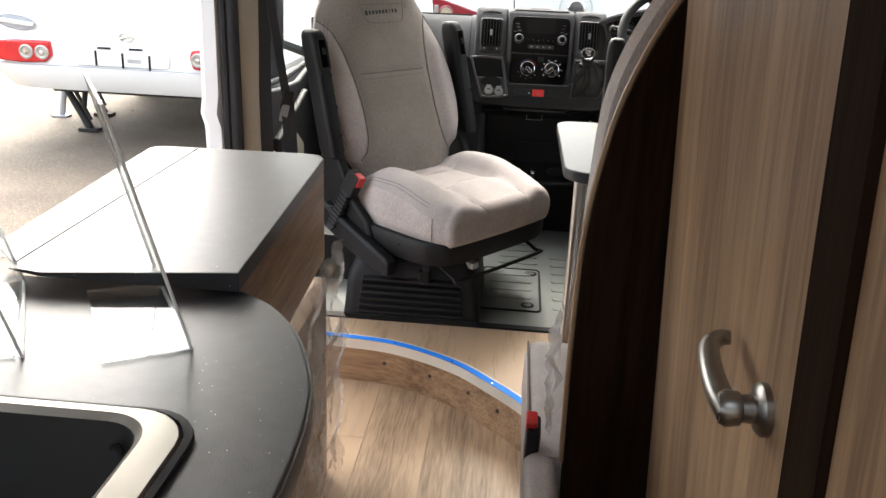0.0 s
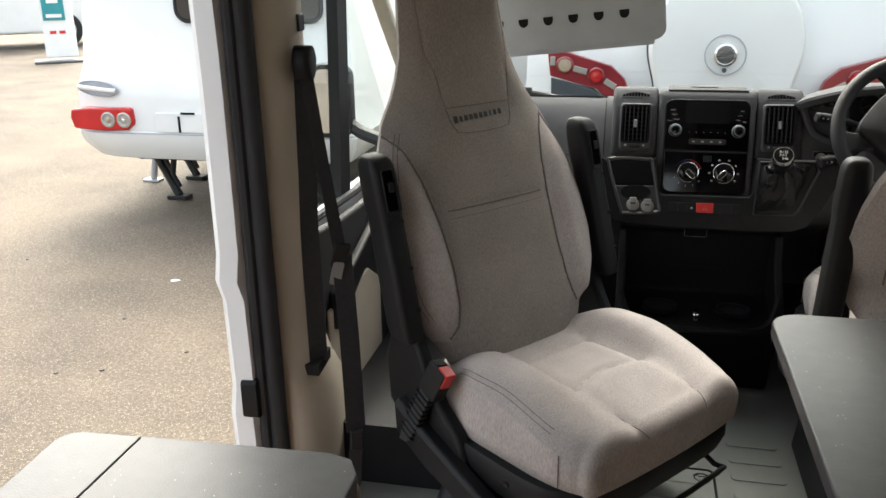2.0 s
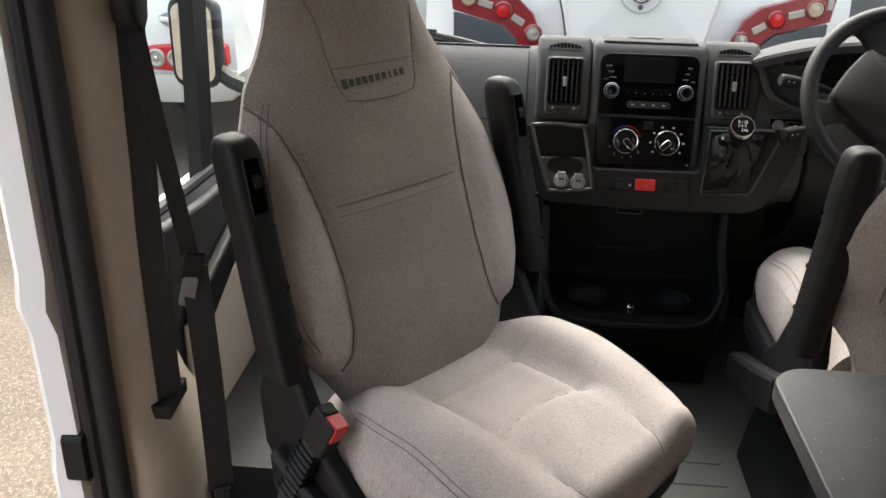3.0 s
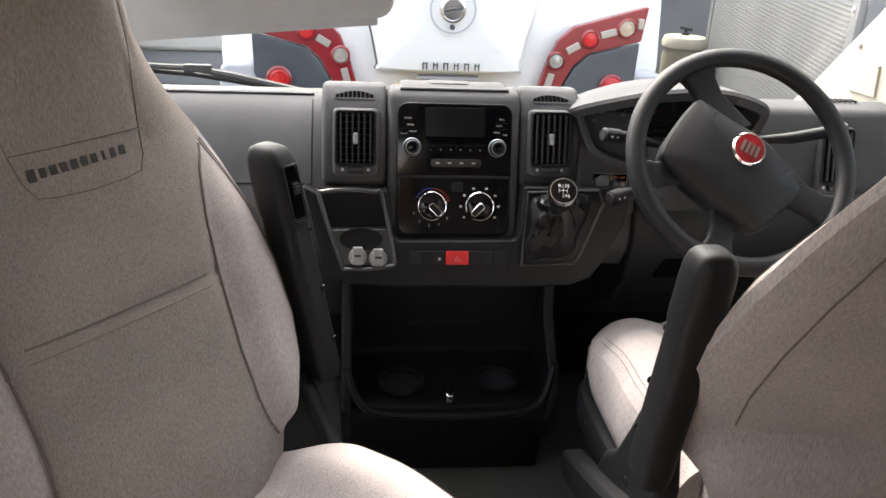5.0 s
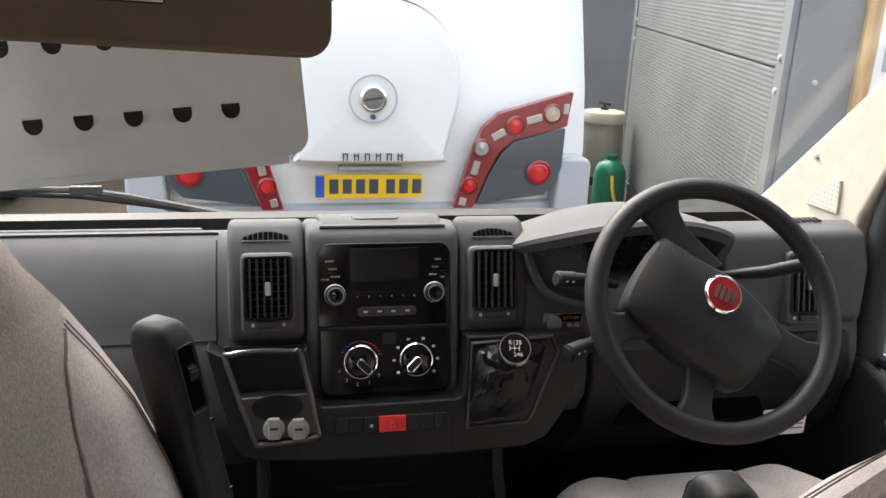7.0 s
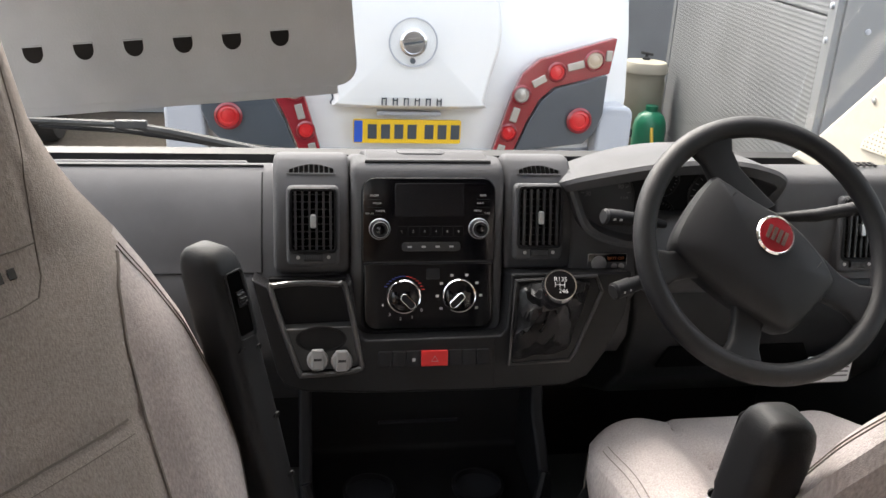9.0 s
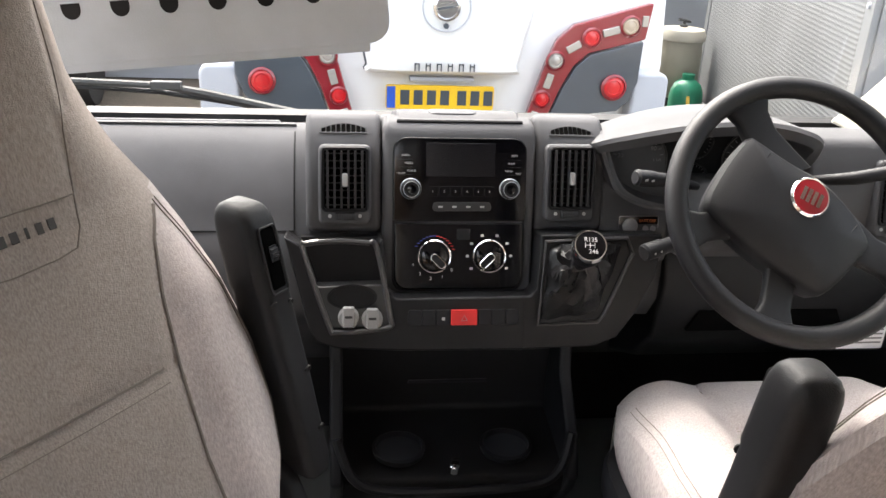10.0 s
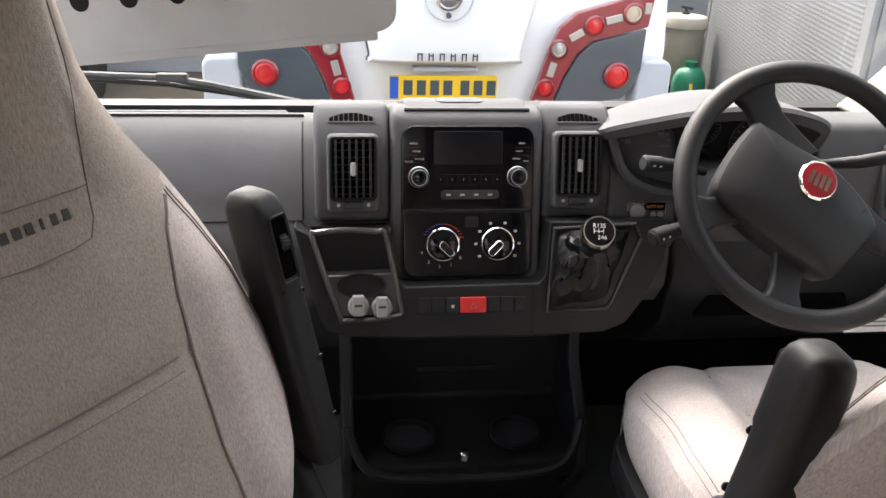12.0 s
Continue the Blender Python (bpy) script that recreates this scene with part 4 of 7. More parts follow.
def captain_seat(label, m, lean=0.41, tagcard=False, drop=0.0, setback=0.0):
    """Seat with its cushion facing local -y; origin on the floor under the cushion."""
    s = thing("captain_seat", label, "captain seat", "cab seats", "", m)
    rings = []
    for i in range(61):
        y = 0.21 - 0.445 * i / 60
        hw = cushion_z(0, y)[1]
        row = [(-hw * math.cos(math.pi * k / 56), y, cushion_z(-hw * math.cos(math.pi * k / 56), y)[0]) for k in range(57)]
        row += [(hw * 1.012, y, 0.345), (hw * 1.012, y, 0.315), (hw * 0.985, y, 0.285), (hw * 0.94, y, 0.272)]
        row += [(hw * 0.94 * (1 - k / 4), y, 0.27) for k in (1, 2, 3, 4, 5, 6, 7)]
        row += [(-hw * 0.94, y, 0.272), (-hw * 0.985, y, 0.285), (-hw * 1.012, y, 0.315), (-hw * 1.012, y, 0.345)]
        rings.append(row)
    last = rings[-1]
    for a in (10, 20, 30, 40, 50, 60, 70, 80):
        k, dy = math.cos(radians(a)), 0.042 * math.sin(radians(a))
        rings.append([(x * (0.91 + 0.09 * k), y - dy * (1 - 0.3 * (x / 0.24) ** 2), 0.322 + (z - 0.322) * (0.42 + 0.58 * k)) for x, y, z in last])
    cush = part("seat", loft(rings), FABRIC, s, "cream suede-effect seat cushion")
    rings = []
    zs = [0.3 + 0.995 * i / 90 for i in range(91)]
    for z in zs:
        hw, th = curve_at(WIDTH, z), curve_at(DEPTH, z)
        row = [(x, back_y(x, z, lean) + setback, z) for x in [hw * math.sin(math.pi / 2 * (k / 45 - 1)) for k in range(91)]]
        cy = spine(z, lean) + setback
        if setback:
            hw += 0.02 * smooth01((0.8 - z) / 0.3)
            th += max(0.0, 0.52 - z) * 0.75
        row += [(hw * math.cos(math.pi * (k + 1) / 14), cy + th * (0.55 + 0.45 * math.sin(math.pi * (k + 1) / 14)), z) for k in range(13)]
        rings.append(row)
    back = part("backrest", loft(rings), FABRIC2, s, "grey-beige fabric backrest with side bolsters")
    back.data.materials.append(FABRIC)
    for p in back.data.polygons:
        c = p.center
        k = p.index % 104
        if k >= 90 or (0.44 < c.z < 0.885 and abs(c.x + PANEL_OFF) > curve_at(INNER, c.z)):
            p.material_index = 1

    def stitch(pts, parent, name="seam", r=0.0009):
        part(name, tube(pts, r, 5), SEAM, parent)

    on = lambda x, z, o=0.0002: (x, back_y(x, z, lean) + setback - o, z)
    for sx in (-1, 1):
        stitch([on(sx * curve_at(INNER, z) - PANEL_OFF, z, 0.0012) for z in [0.45 + 0.0145 * i for i in range(30)]], back, "seam", 0.0022)
        stitch([on(sx * (curve_at(WIDTH, z) - 0.022), z, 0.001) for z in [0.5 + 0.0125 * i for i in range(31)]], back)
        stitch([on(sx * (curve_at(WIDTH, z) - 0.03), z, 0.001) for z in [0.5 + 0.0125 * i for i in range(31)]], back)
        stitch([on(sx * (0.105 + 0.015 * smooth01((z - 0.98) / 0.06)), z) for z in [0.985 + 0.02 * i for i in range(15)]], back)
        stitch([on(sx * a, z) for a, z in ((0.105, 0.985), (0.1, 0.95), (0.094, 0.915), (0.088, 0.885), (0.076, 0.866), (0.05, 0.862), (0.0, 0.86))], back)
        stitch([(sx * 0.108, y, cushion_z(0.108, y)[0] + 0.0003) for y in [0.06 - 0.0145 * i for i in range(21)]], cush, "seam", 0.0007)
        for inset in (0.014, 0.022):
            stitch([(sx * (cushion_z(0, y)[1] - inset), y, cushion_z(cushion_z(0, y)[1] - inset, y)[0] + 0.0003) for y in [0.1 - 0.015 * i for i in range(19)]], cush, "seam", 0.0007)
        stitch([(sx * (0.108 - 0.002 * i), -0.237 - 0.042 * math.sin(i * 0.14), 0.322 + (cushion_z(0.108, -0.235)[0] - 0.322) * (0.42 + 0.58 * math.cos(i * 0.14)) + 0.001) for i in range(9)], cush, "front_seam", 0.0007)
        stitch([(sx * (cushion_z(0, -0.2)[1] * 1.012 + 0.001), -0.2, z) for z in (0.36, 0.345, 0.315, 0.29)], cush, "corner_seam", 0.0012)
    stitch([(-0.1 + 0.02 * i, 0.05, cushion_z(-0.1 + 0.02 * i, 0.05)[0] + 0.0003) for i in range(11)], cush, "seam", 0.0007)
    stitch([(x, -0.075 - 2.2 * x * x, cushion_z(x, -0.075 - 2.2 * x * x)[0] + 0.0003) for x in [-0.1 + 0.02 * i for i in range(11)]], cush, "seam", 0.0007)
    for z, o in ((0.712, 0.001), (0.697, 0.0)):
        stitch([on(-0.155 + 0.28 * i / 12, z, o) for i in range(13)], back, "seam", 0.0019 if o else 0.0007)
    stitch([on(-0.093 + 0.186 * i / 10, 0.918, 0.001) for i in range(11)], back)
    # long seams down the rear of the backrest
    for sx in (-1, 1):
        stitch([(sx * (curve_at(WIDTH, z) + (0.02 * smooth01((0.8 - z) / 0.3) if setback else 0.0)) * math.cos(0.75), spine(z, lean) + setback + curve_at(DEPTH, z) * (0.55 + 0.45 * math.sin(0.75)) + 0.0006, z) for z in [0.54 + 0.02 * i for i in range(30)]], back, "rear_seam", 0.0014)
    # woven mark on the headrest patch, as plain strokes
    mark = mat("mark_thread", (0.035, 0.035, 0.035), 0.7) if "mark_thread" not in bpy.data.materials else bpy.data.materials["mark_thread"]
    for i, w in enumerate((0.011, 0.009, 0.01, 0.01, 0.01, 0.01, 0.009, 0.004, 0.008, 0.009)):
        x = -0.074 + 0.0146 * i
        h = 0.016 if i == 0 else 0.012
        bz = 0.892 + 0.0005 * i
        part("woven_mark", box(0, 0, 0, w, 0.0012, h, pose(x, back_y(x, bz, lean) + setback - 0.0006, bz, -22)), mark, back, bevel=0.0015)
    # frame below the cushion
    rail = [(p.x, p.y) for p in smoothed([(-0.262, 0.2, 0), (-0.283, 0.05, 0), (-0.285, -0.14, 0), (-0.262, -0.21, 0), (-0.2, -0.25, 0), (0.0, -0.256, 0), (0.2, -0.25, 0), (0.262, -0.21, 0), (0.285, -0.14, 0), (0.283, 0.05, 0), (0.262, 0.2, 0)], 4)]
    def rail_ring(f, z):
        return [(x * f, y * f if y < 0 else y, z) for x, y in rail]
    pan = part("seat_pan", loft([rail_ring(0.9, 0.205), rail_ring(0.97, 0.212), rail_ring(1.0, 0.235), rail_ring(1.0, 0.276), rail_ring(0.985, 0.284), rail_ring(0.9, 0.284)]), PLASTIC, s, "black moulded seat frame")
    for sx in (-1, 1):
        for y in (-0.09, 0.06):
            part("frame_screw", lathe([(0.007, 0), (0.007, 0.002), (0.004, 0.0005), (0, 0.0005)], 12, facing((sx * 0.2865, y, 0.255), (sx, 0, 0))), DEEP, pan)
        c = part("side_cover", prism([(0.02, 0.24), (0.05, 0.3), (0.105, 0.345), (0.15, 0.42), (0.185, 0.485), (0.21, 0.503), (0.24, 0.5), (0.268, 0.47), (0.29, 0.4), (0.28, 0.3), (0.22, 0.24), (0.12, 0.215)], sx * 0.262, sx * 0.298, "x"), PLASTIC, s, "black recliner cover", bevel=0.014, segs=3)
        part("cover_screw", lathe([(0.007, 0), (0.007, 0.002), (0.004, 0.0005), (0, 0.0005)], 12, facing((sx * 0.298, 0.17, 0.33), (sx, 0, 0))), DEEP, c)
        part("lever", loft([[(sx * (0.29 + dx), y, z + h) for dx, h in ((0, -w), (0.034, -w), (0.038, w * 0.7), (0.03, w), (0, w))] for y, z, w in ((0.22, 0.29, 0.04), (0.12, 0.245, 0.042), (0.0, 0.205, 0.036), (-0.07, 0.185, 0.03), (-0.085, 0.183, 0.02))]), PLASTIC, c, "black seat adjuster lever", bevel=0.006)
        ay = lambda z: 0.277 - 0.26 * (0.845 - z)
        if setback:
            ay = lambda z: 0.35 - 0.22 * (0.845 - z)
        ax, slim = sx * 0.31, 0.86 if setback else 1.0
        arm = part("armrest", loft([[(ax + x, ay(z) + y, z - drop) for x, y in rounded(-w * slim, w * slim, -d, d + 0.01, min(w, d) * 0.62, 6)] for z, w, d in ((0.474, 0.014, 0.02), (0.48, 0.022, 0.03), (0.5, 0.026, 0.033), (0.62, 0.027, 0.032), (0.7, 0.027, 0.03), (0.735, 0.027, 0.03), (0.745, 0.0295, 0.032), (0.81, 0.03, 0.031), (0.83, 0.0292, 0.029), (0.842, 0.0265, 0.025), (0.849, 0.022, 0.019), (0.853, 0.015, 0.012))]), PLASTIC, s, "black folded armrest")
        # solid plate on the armrest, its colour standing for the recess's shade
        part("adjuster_slot", box(0, 0, 0, 0.027, 0.008, 0.084, pose(ax, ay(0.785) - 0.0285, 0.785 - drop, -15)), SHADEBLACK, arm, "black plate coloured as the adjuster recess's shade", bevel=0.006)
        wheel = part("adjuster_wheel", tube([(ax - 0.004, ay(0.79) - 0.0235, 0.79 - drop), (ax + 0.008, ay(0.79) - 0.0235, 0.79 - drop)], 0.013, 18), RUBBER, arm, "knurled adjuster wheel")
        for k in range(7):
            a = radians(200 + 22 * k)
            part("wheel_rib", box(0, 0, 0, 0.0125, 0.002, 0.002, pose(ax + 0.002, ay(0.79) - 0.0235 + 0.0135 * math.cos(a - 1.57), 0.79 - drop + 0.0135 * math.sin(a - 1.57) * -1)), PLASTIC, wheel)
        part("slot_edge", tube([(ax + x, ay(0.785 + z) - 0.0318, 0.785 + z - drop) for x, z in rounded(-0.0145, 0.0145, -0.044, 0.043, 0.005, 3)], 0.0018, 6, closed=True), PLASTIC, arm)
        for dx, z in ((-0.014, 0.728), (0.015, 0.722), (0.014, 0.63), (0.014, 0.545)):
            part("screw_hole", lathe([(0.0055, 0), (0.0055, 0.0025), (0.003, 0.001), (0, 0.001)], 10, facing((ax + dx, ay(z) - (0.0275 if z > 0.7 else 0.0328), z - drop), (0, -1, -0.25))), DEEP, arm)
    part("slide_bar", tube(smoothed([(-0.2, -0.17, 0.2), (-0.2, -0.24, 0.17), (-0.18, -0.26, 0.165), (0.18, -0.26, 0.165), (0.2, -0.24, 0.17), (0.2, -0.17, 0.2)], 3), 0.006, 8), DEEP, s, "black slide adjuster bar")
    part("runner", box(-0.1, -0.06, 0.185, 0.03, 0.36, 0.02), STEEL, s, "bare steel runner", bevel=0.003)
    # buckle on its stalk at the seat's side
    stalk = part("buckle_stalk", loft([[Vector((-0.325, 0.18, 0.25)) + Vector((0.03, -0.06, 0.15)) * t + Vector((x, y, 0)) for x, y in rounded(-0.011, 0.011, -w, w, 0.006, 3)] for t, w in ((0, 0.016), (0.15, 0.021), (0.75, 0.021), (0.95, 0.024))]), RUBBER, s, "ribbed black buckle stalk")
    for k in range(9):
        part("stalk_rib", box(0, 0, 0, 0.026, 0.046, 0.004, pose(-0.322 + 0.0022 * k, 0.173 - 0.0046 * k, 0.266 + 0.012 * k, 22, 9, 0)), PLASTIC, stalk, bevel=0.001)
    bm_b = pose(-0.293, 0.112, 0.404, 24, 9, 0)
    bk = part("buckle", box(0, 0, 0, 0.034, 0.056, 0.075, bm_b), PLASTIC, s, bevel=0.006)
    part("release_button", box(0, -0.0265, 0.021, 0.027, 0.007, 0.034, bm_b), RED, bk, "red release button", bevel=0.003)
    part("button_top", box(0, -0.014, 0.0375, 0.027, 0.03, 0.004, bm_b), RED, bk, "red button top", bevel=0.002)
    part("tongue_slot", box(0, 0.005, 0.0402, 0.02, 0.006, 0.002, bm_b), DEEP, bk)
    if tagcard:
        t = part("swing_tag", prism(rounded(-0.06, 0.05, 0.78, 0.96, 0.008), 0, 0.0012, "y", None, pose(-0.01, 0.565, 0.0, 0, 0, 0)), mat("tag_card", (0.5, 0.46, 0.43), 0.6), s, "pale printed cardboard tag")
        for k, w in enumerate((0.075, 0.08, 0.06, 0.0, 0.05, 0.05)):
            if w:
                part("tag_line", box(-0.012 - (0.08 - w) / 2, 0.5622, 0.935 - 0.02 * k, w, 0.0006, 0.006), SEAM, t)
    return s


captain_seat("cream and grey-beige captain seat swivelled towards the living area", pose(-0.293, 2.321, 0, 0, 0, 52))
captain_seat("cream and grey-beige driver's captain seat with a card tag", pose(0.522, 2.64, 0.076, 0, 0, 180), 0.52, True, 0.06, 0.05)


def pedestal(x, y, label):
    p = thing("seat_pedestal", label, "seat base", "seat pedestals", "", pose(x, y, 0))
    part("body", loft([[(a, b, z) for a, b in rounded(-w, w, -w * 0.97, w * 0.97, 0.03, 4)] for w, z in ((0.215, 0.0), (0.205, 0.1), (0.2, 0.14), (0.18, 0.185), (0.17, 0.2))]), PLASTIC, p)
    for k in range(6):
        part("louvre", box(0, 0, 0, 0.33 - 0.005 * k, 0.022, 0.014, pose(0.0, -0.205 + 0.0016 * k, 0.025 + 0.021 * k, 25)), PLASTIC, p, bevel=0.004)
    part("kick_plate", box(0, 0, 0, 0.42, 0.012, 0.018, pose(0, -0.212, 0.009)), DEEP, p, bevel=0.003)
    part("wire_plug", box(0.04, -0.2, 0.15, 0.035, 0.03, 0.04), DEEP, p, bevel=0.006)
    part("strap", strip([(0.04, -0.195, 0.2), (0.045, -0.21, 0.17), (0.03, -0.215, 0.13)], 0.02, (0, -1, 0.2)), BELT, p)
    return p


pedestal(-0.36, 2.265, "black louvred plastic seat pedestal on the cab floor")
pedestal(0.475, 2.56, "black louvred plastic pedestal of the driver seat")


# ---- dashboard ----
SM = facing((0, 3.0, 0.78), (0, -0.97, 0.243))
PRINT = mat("white_print_ink", (0.45, 0.45, 0.45), 0.6, vary=0.02)
FAINT = mat("faint_dial_print", (0.16, 0.16, 0.165), 0.6, vary=0.05)
DIMRED = mat("dial_needle", (0.16, 0.012, 0.015), 0.6)
VANE = mat("vent_vane_plastic", (0.03, 0.03, 0.032), 0.4, vary=0.1, spec=0.3)
LEATHER = mat("black_leatherette", (0.006, 0.006, 0.0066), 0.34, vary=0.15, scale=15, bump=0.5, bump_scale=160)


CHIN = mat("satin_black_plastic", (0.0115, 0.0118, 0.0128), 0.34, spec=0.18, vary=0.1, scale=12, bump=0.3, bump_scale=700)
SMALL = Matrix.Diagonal((0.78, 0.78, 1, 1))


def at(x, y, z=0.0):
    return SM @ Matrix.Translation((x, y, z))


def flat(name, outline, z0, z1, material, parent, label="", bevel=0.003, m=None):
    return part(name, prism(outline, z0, z1, "z", None, SM if m is None else m), material, parent, label, bevel=bevel)


def air_vent(d, x0, x1, y0, y1, m, cols, rows):
    """Housing with a grid of vanes over a shade-black plate, a silver tab and a thumb wheel below."""
    v = part("air_vent", prism(rounded(x0 - 0.009, x1 + 0.009, y0 - 0.026, y1 + 0.008, 0.01, 4), -0.03, 0.02, "z", None, m), PLASTIC2, d, "black air vent", bevel=0.006)
    # no hollow here: a proud black plate paints the vent's inner shade
    part("vent_recess", prism(rounded(x0, x1, y0, y1, 0.004, 3), 0.0195, 0.0212, "z", None, m), SHADEBLACK, v)
    for k in range(cols):
        x = x0 + (x1 - x0) * (k + 0.5) / cols
        part("vane", box(x, (y0 + y1) / 2, 0.0255, 0.0034, (y1 - y0) * 0.97, 0.007, m), VANE, v)
    for k in range(rows):
        y = y0 + (y1 - y0) * (k + 0.5) / rows
        part("cross_vane", box((x0 + x1) / 2, y, 0.0216, (x1 - x0) * 0.97, 0.0018, 0.002, m), PLASTIC, v)
    part("vent_frame", tube([m @ Vector((x, y, 0.022)) for x, y in rounded(x0 - 0.003, x1 + 0.003, y0 - 0.003, y1 + 0.003, 0.006, 3)], 0.0028, 6, closed=True), PLASTIC, v)
    cx, cy = (x0 + x1) / 2, (y0 + y1) / 2
    part("vent_tab", prism(rounded(cx - 0.0045, cx + 0.0045, cy - 0.011, cy + 0.010, 0.003), 0.02, 0.034, "z", None, m), SILVER, v, "silver vane tab", bevel=0.002)
    wh = part("thumb_wheel", tube([m @ Vector((cx - 0.015, y0 - 0.012, 0.02)), m @ Vector((cx + 0.015, y0 - 0.012, 0.02))], 0.0065, 12), RUBBER, v)
    for k in range(11):
        part("wheel_rib", box(cx - 0.0135 + 0.0027 * k, y0 - 0.012, 0.0262, 0.0012, 0.008, 0.0015, m), PLASTIC2, wh)
    for s in (-1, 1):
        part("wheel_mark", lathe([(0.003, 0.02), (0.003, 0.0212), (0, 0.0212)], 10, m @ Matrix.Translation((cx + s * 0.024, y0 - 0.012, 0))), PRINT, v)


def dash():
    d = thing("dashboard", "black textured van dashboard with central stack", "dashboard")
    # main body: the face bulges towards the seats, the top falls away to the glass
    face = [(3.52, 0.69), (3.3, 0.782), (3.19, 0.828), (3.15, 0.846), (3.13, 0.85), (3.106, 0.842), (3.08, 0.824), (3.055, 0.797), (3.033, 0.765), (3.013, 0.73), (3.005, 0.70), (3.0, 0.695), (2.985, 0.64), (2.985, 0.58), (3.02, 0.53), (3.1, 0.5), (3.2, 0.45), (3.3, 0.35), (3.44, 0.2), (3.5, 0.2)]
    part("body", prism(face, -0.9, 0.9, "x"), PLASTIC2, d, bevel=0.006)
    for x in (-0.272,):
        part("panel_joint", tube([(x, 3.1055, 0.842), (x, 3.0795, 0.824), (x, 3.0545, 0.797), (x, 3.0325, 0.765), (x, 3.0125, 0.73), (x, 3.0045, 0.703)], 0.0014, 5), DEEP, d)
    part("glove_joint", tube([(-0.9, 3.0035, 0.702), (-0.272, 3.0035, 0.702)], 0.0014, 5), DEEP, d)
    part("top_joint", tube([(-0.9, 3.122, 0.849), (-0.27, 3.122, 0.849)], 0.0025, 5), DEEP, d)
    part("top_ledge", prism([(3.16, 0.835), (3.3, 0.776), (3.3, 0.788), (3.18, 0.842), (3.165, 0.845)], -0.88, -0.3, "x"), PLASTIC2, d, bevel=0.004)
    # raised centre pod with its lid
    pod = [(3.045, 0.5), (3.0, 0.5), (2.955, 0.62), (2.985, 0.75), (3.012, 0.865), (3.025, 0.881), (3.06, 0.886), (3.2, 0.85), (3.35, 0.79), (3.35, 0.6)]
    part("centre_pod", prism(pod, -0.128, 0.124, "x"), PLASTIC2, d, "raised central pod", bevel=0.012, segs=3)
    part("pod_lid", prism([(3.037, 0.88), (3.06, 0.889), (3.09, 0.888), (3.2, 0.858), (3.2, 0.84)], -0.105, 0.102, "x"), PLASTIC2, d, bevel=0.008)
    part("lid_gap", tube([(-0.105, 3.033, 0.883), (0.102, 3.033, 0.883)], 0.003, 6), DEEP, d)
    part("lid_catch", prism(rounded(-0.05, 0.03, 3.058, 3.088, 0.01), 0.886, 0.8905), PLASTIC2, d, bevel=0.002)
    # shoulders that carry the vents
    for x0, x1 in ((-0.252, -0.13), (0.126, 0.245)):
        sh = part("vent_pod", prism([(3.2, 0.82), (3.085, 0.884), (3.06, 0.886), (3.02, 0.856), (3.004, 0.8), (2.985, 0.72), (2.99, 0.705), (3.05, 0.69)], x0, x1, "x"), PLASTIC2, d, bevel=0.012, segs=3)
        gm = facing((0, 3.038, 0.8695), (0, -0.62, 0.785), (0, 0.785, 0.62))
        n, wide = 9, x1 - x0 - 0.05
        for k in range(n):
            t = (k + 0.5) / n
            a, b = x0 + 0.025 + wide * k / n + 0.001, x0 + 0.025 + wide * (k + 1) / n - 0.001
            rise = 0.014 * math.sin(math.pi * min(1.0, 0.12 + 0.8 * (t if x0 > 0 else 1 - t))) + 0.002
            # each slot is a solid block coloured as dark as its shaded inside
            part("demist_slot", prism([(a, -0.01), (b, -0.01), (b, -0.01 + rise), (a, -0.01 + rise)], -0.001, 0.0035, "z", None, gm), SHADEBLACK, sh)
        part("grille_frame", tube([gm @ Vector((x, y, 0.0032)) for x, y in [(x0 + 0.022, -0.0125)] + [(x0 + 0.025 + wide * k / 12, -0.008 + 0.014 * math.sin(math.pi * min(1.0, 0.12 + 0.8 * (k / 12 if x0 > 0 else 1 - k / 12)))) for k in range(13)] + [(x1 - 0.022, -0.0125)]], 0.0013, 5, closed=True), PLASTIC2, sh)
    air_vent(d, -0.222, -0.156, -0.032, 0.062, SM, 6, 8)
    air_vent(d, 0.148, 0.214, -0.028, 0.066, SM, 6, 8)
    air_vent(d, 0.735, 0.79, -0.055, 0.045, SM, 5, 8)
    # radio and heater
    radio = flat("radio", rounded(-0.112, 0.108, -0.054, 0.083, (0.004, 0.004, 0.022, 0.022), 5), 0.0, 0.012, GLOSS, d, "glossy black radio panel")
    flat("radio_screen", rounded(-0.058, 0.055, 0.02, 0.074, 0.003), 0.0118, 0.0128, mat("dark_screen", (0.006, 0.006, 0.008), 0.18), radio, "dark unlit display", bevel=0.0005)
    for x in (-0.083, 0.08):
        part("knob_ring", lathe([(0.0222, 0.012), (0.0222, 0.015), (0.0208, 0.016), (0.0205, 0.013)], 28, at(x, 0) @ SMALL), SILVER, radio, "chrome knob ring")
        kn = part("knob", lathe([(0.02, 0.012), (0.0185, 0.026), (0.0165, 0.0285), (0.013, 0.028), (0.0125, 0.0265), (0, 0.0265)], 28, at(x, 0) @ SMALL), PLASTIC, radio)
        part("knob_cap", lathe([(0.0095, 0.0265), (0.009, 0.0278), (0, 0.0282)], 22, at(x, 0) @ SMALL), GLOSS, kn)
        part("knob_band", tube([at(x, 0) @ SMALL @ Vector((0.0162 * math.cos(a), 0.0162 * math.sin(a), 0.0284)) for a in [2 * math.pi * k / 28 for k in range(28)]], 0.0006, 5, closed=True), SILVER, kn)
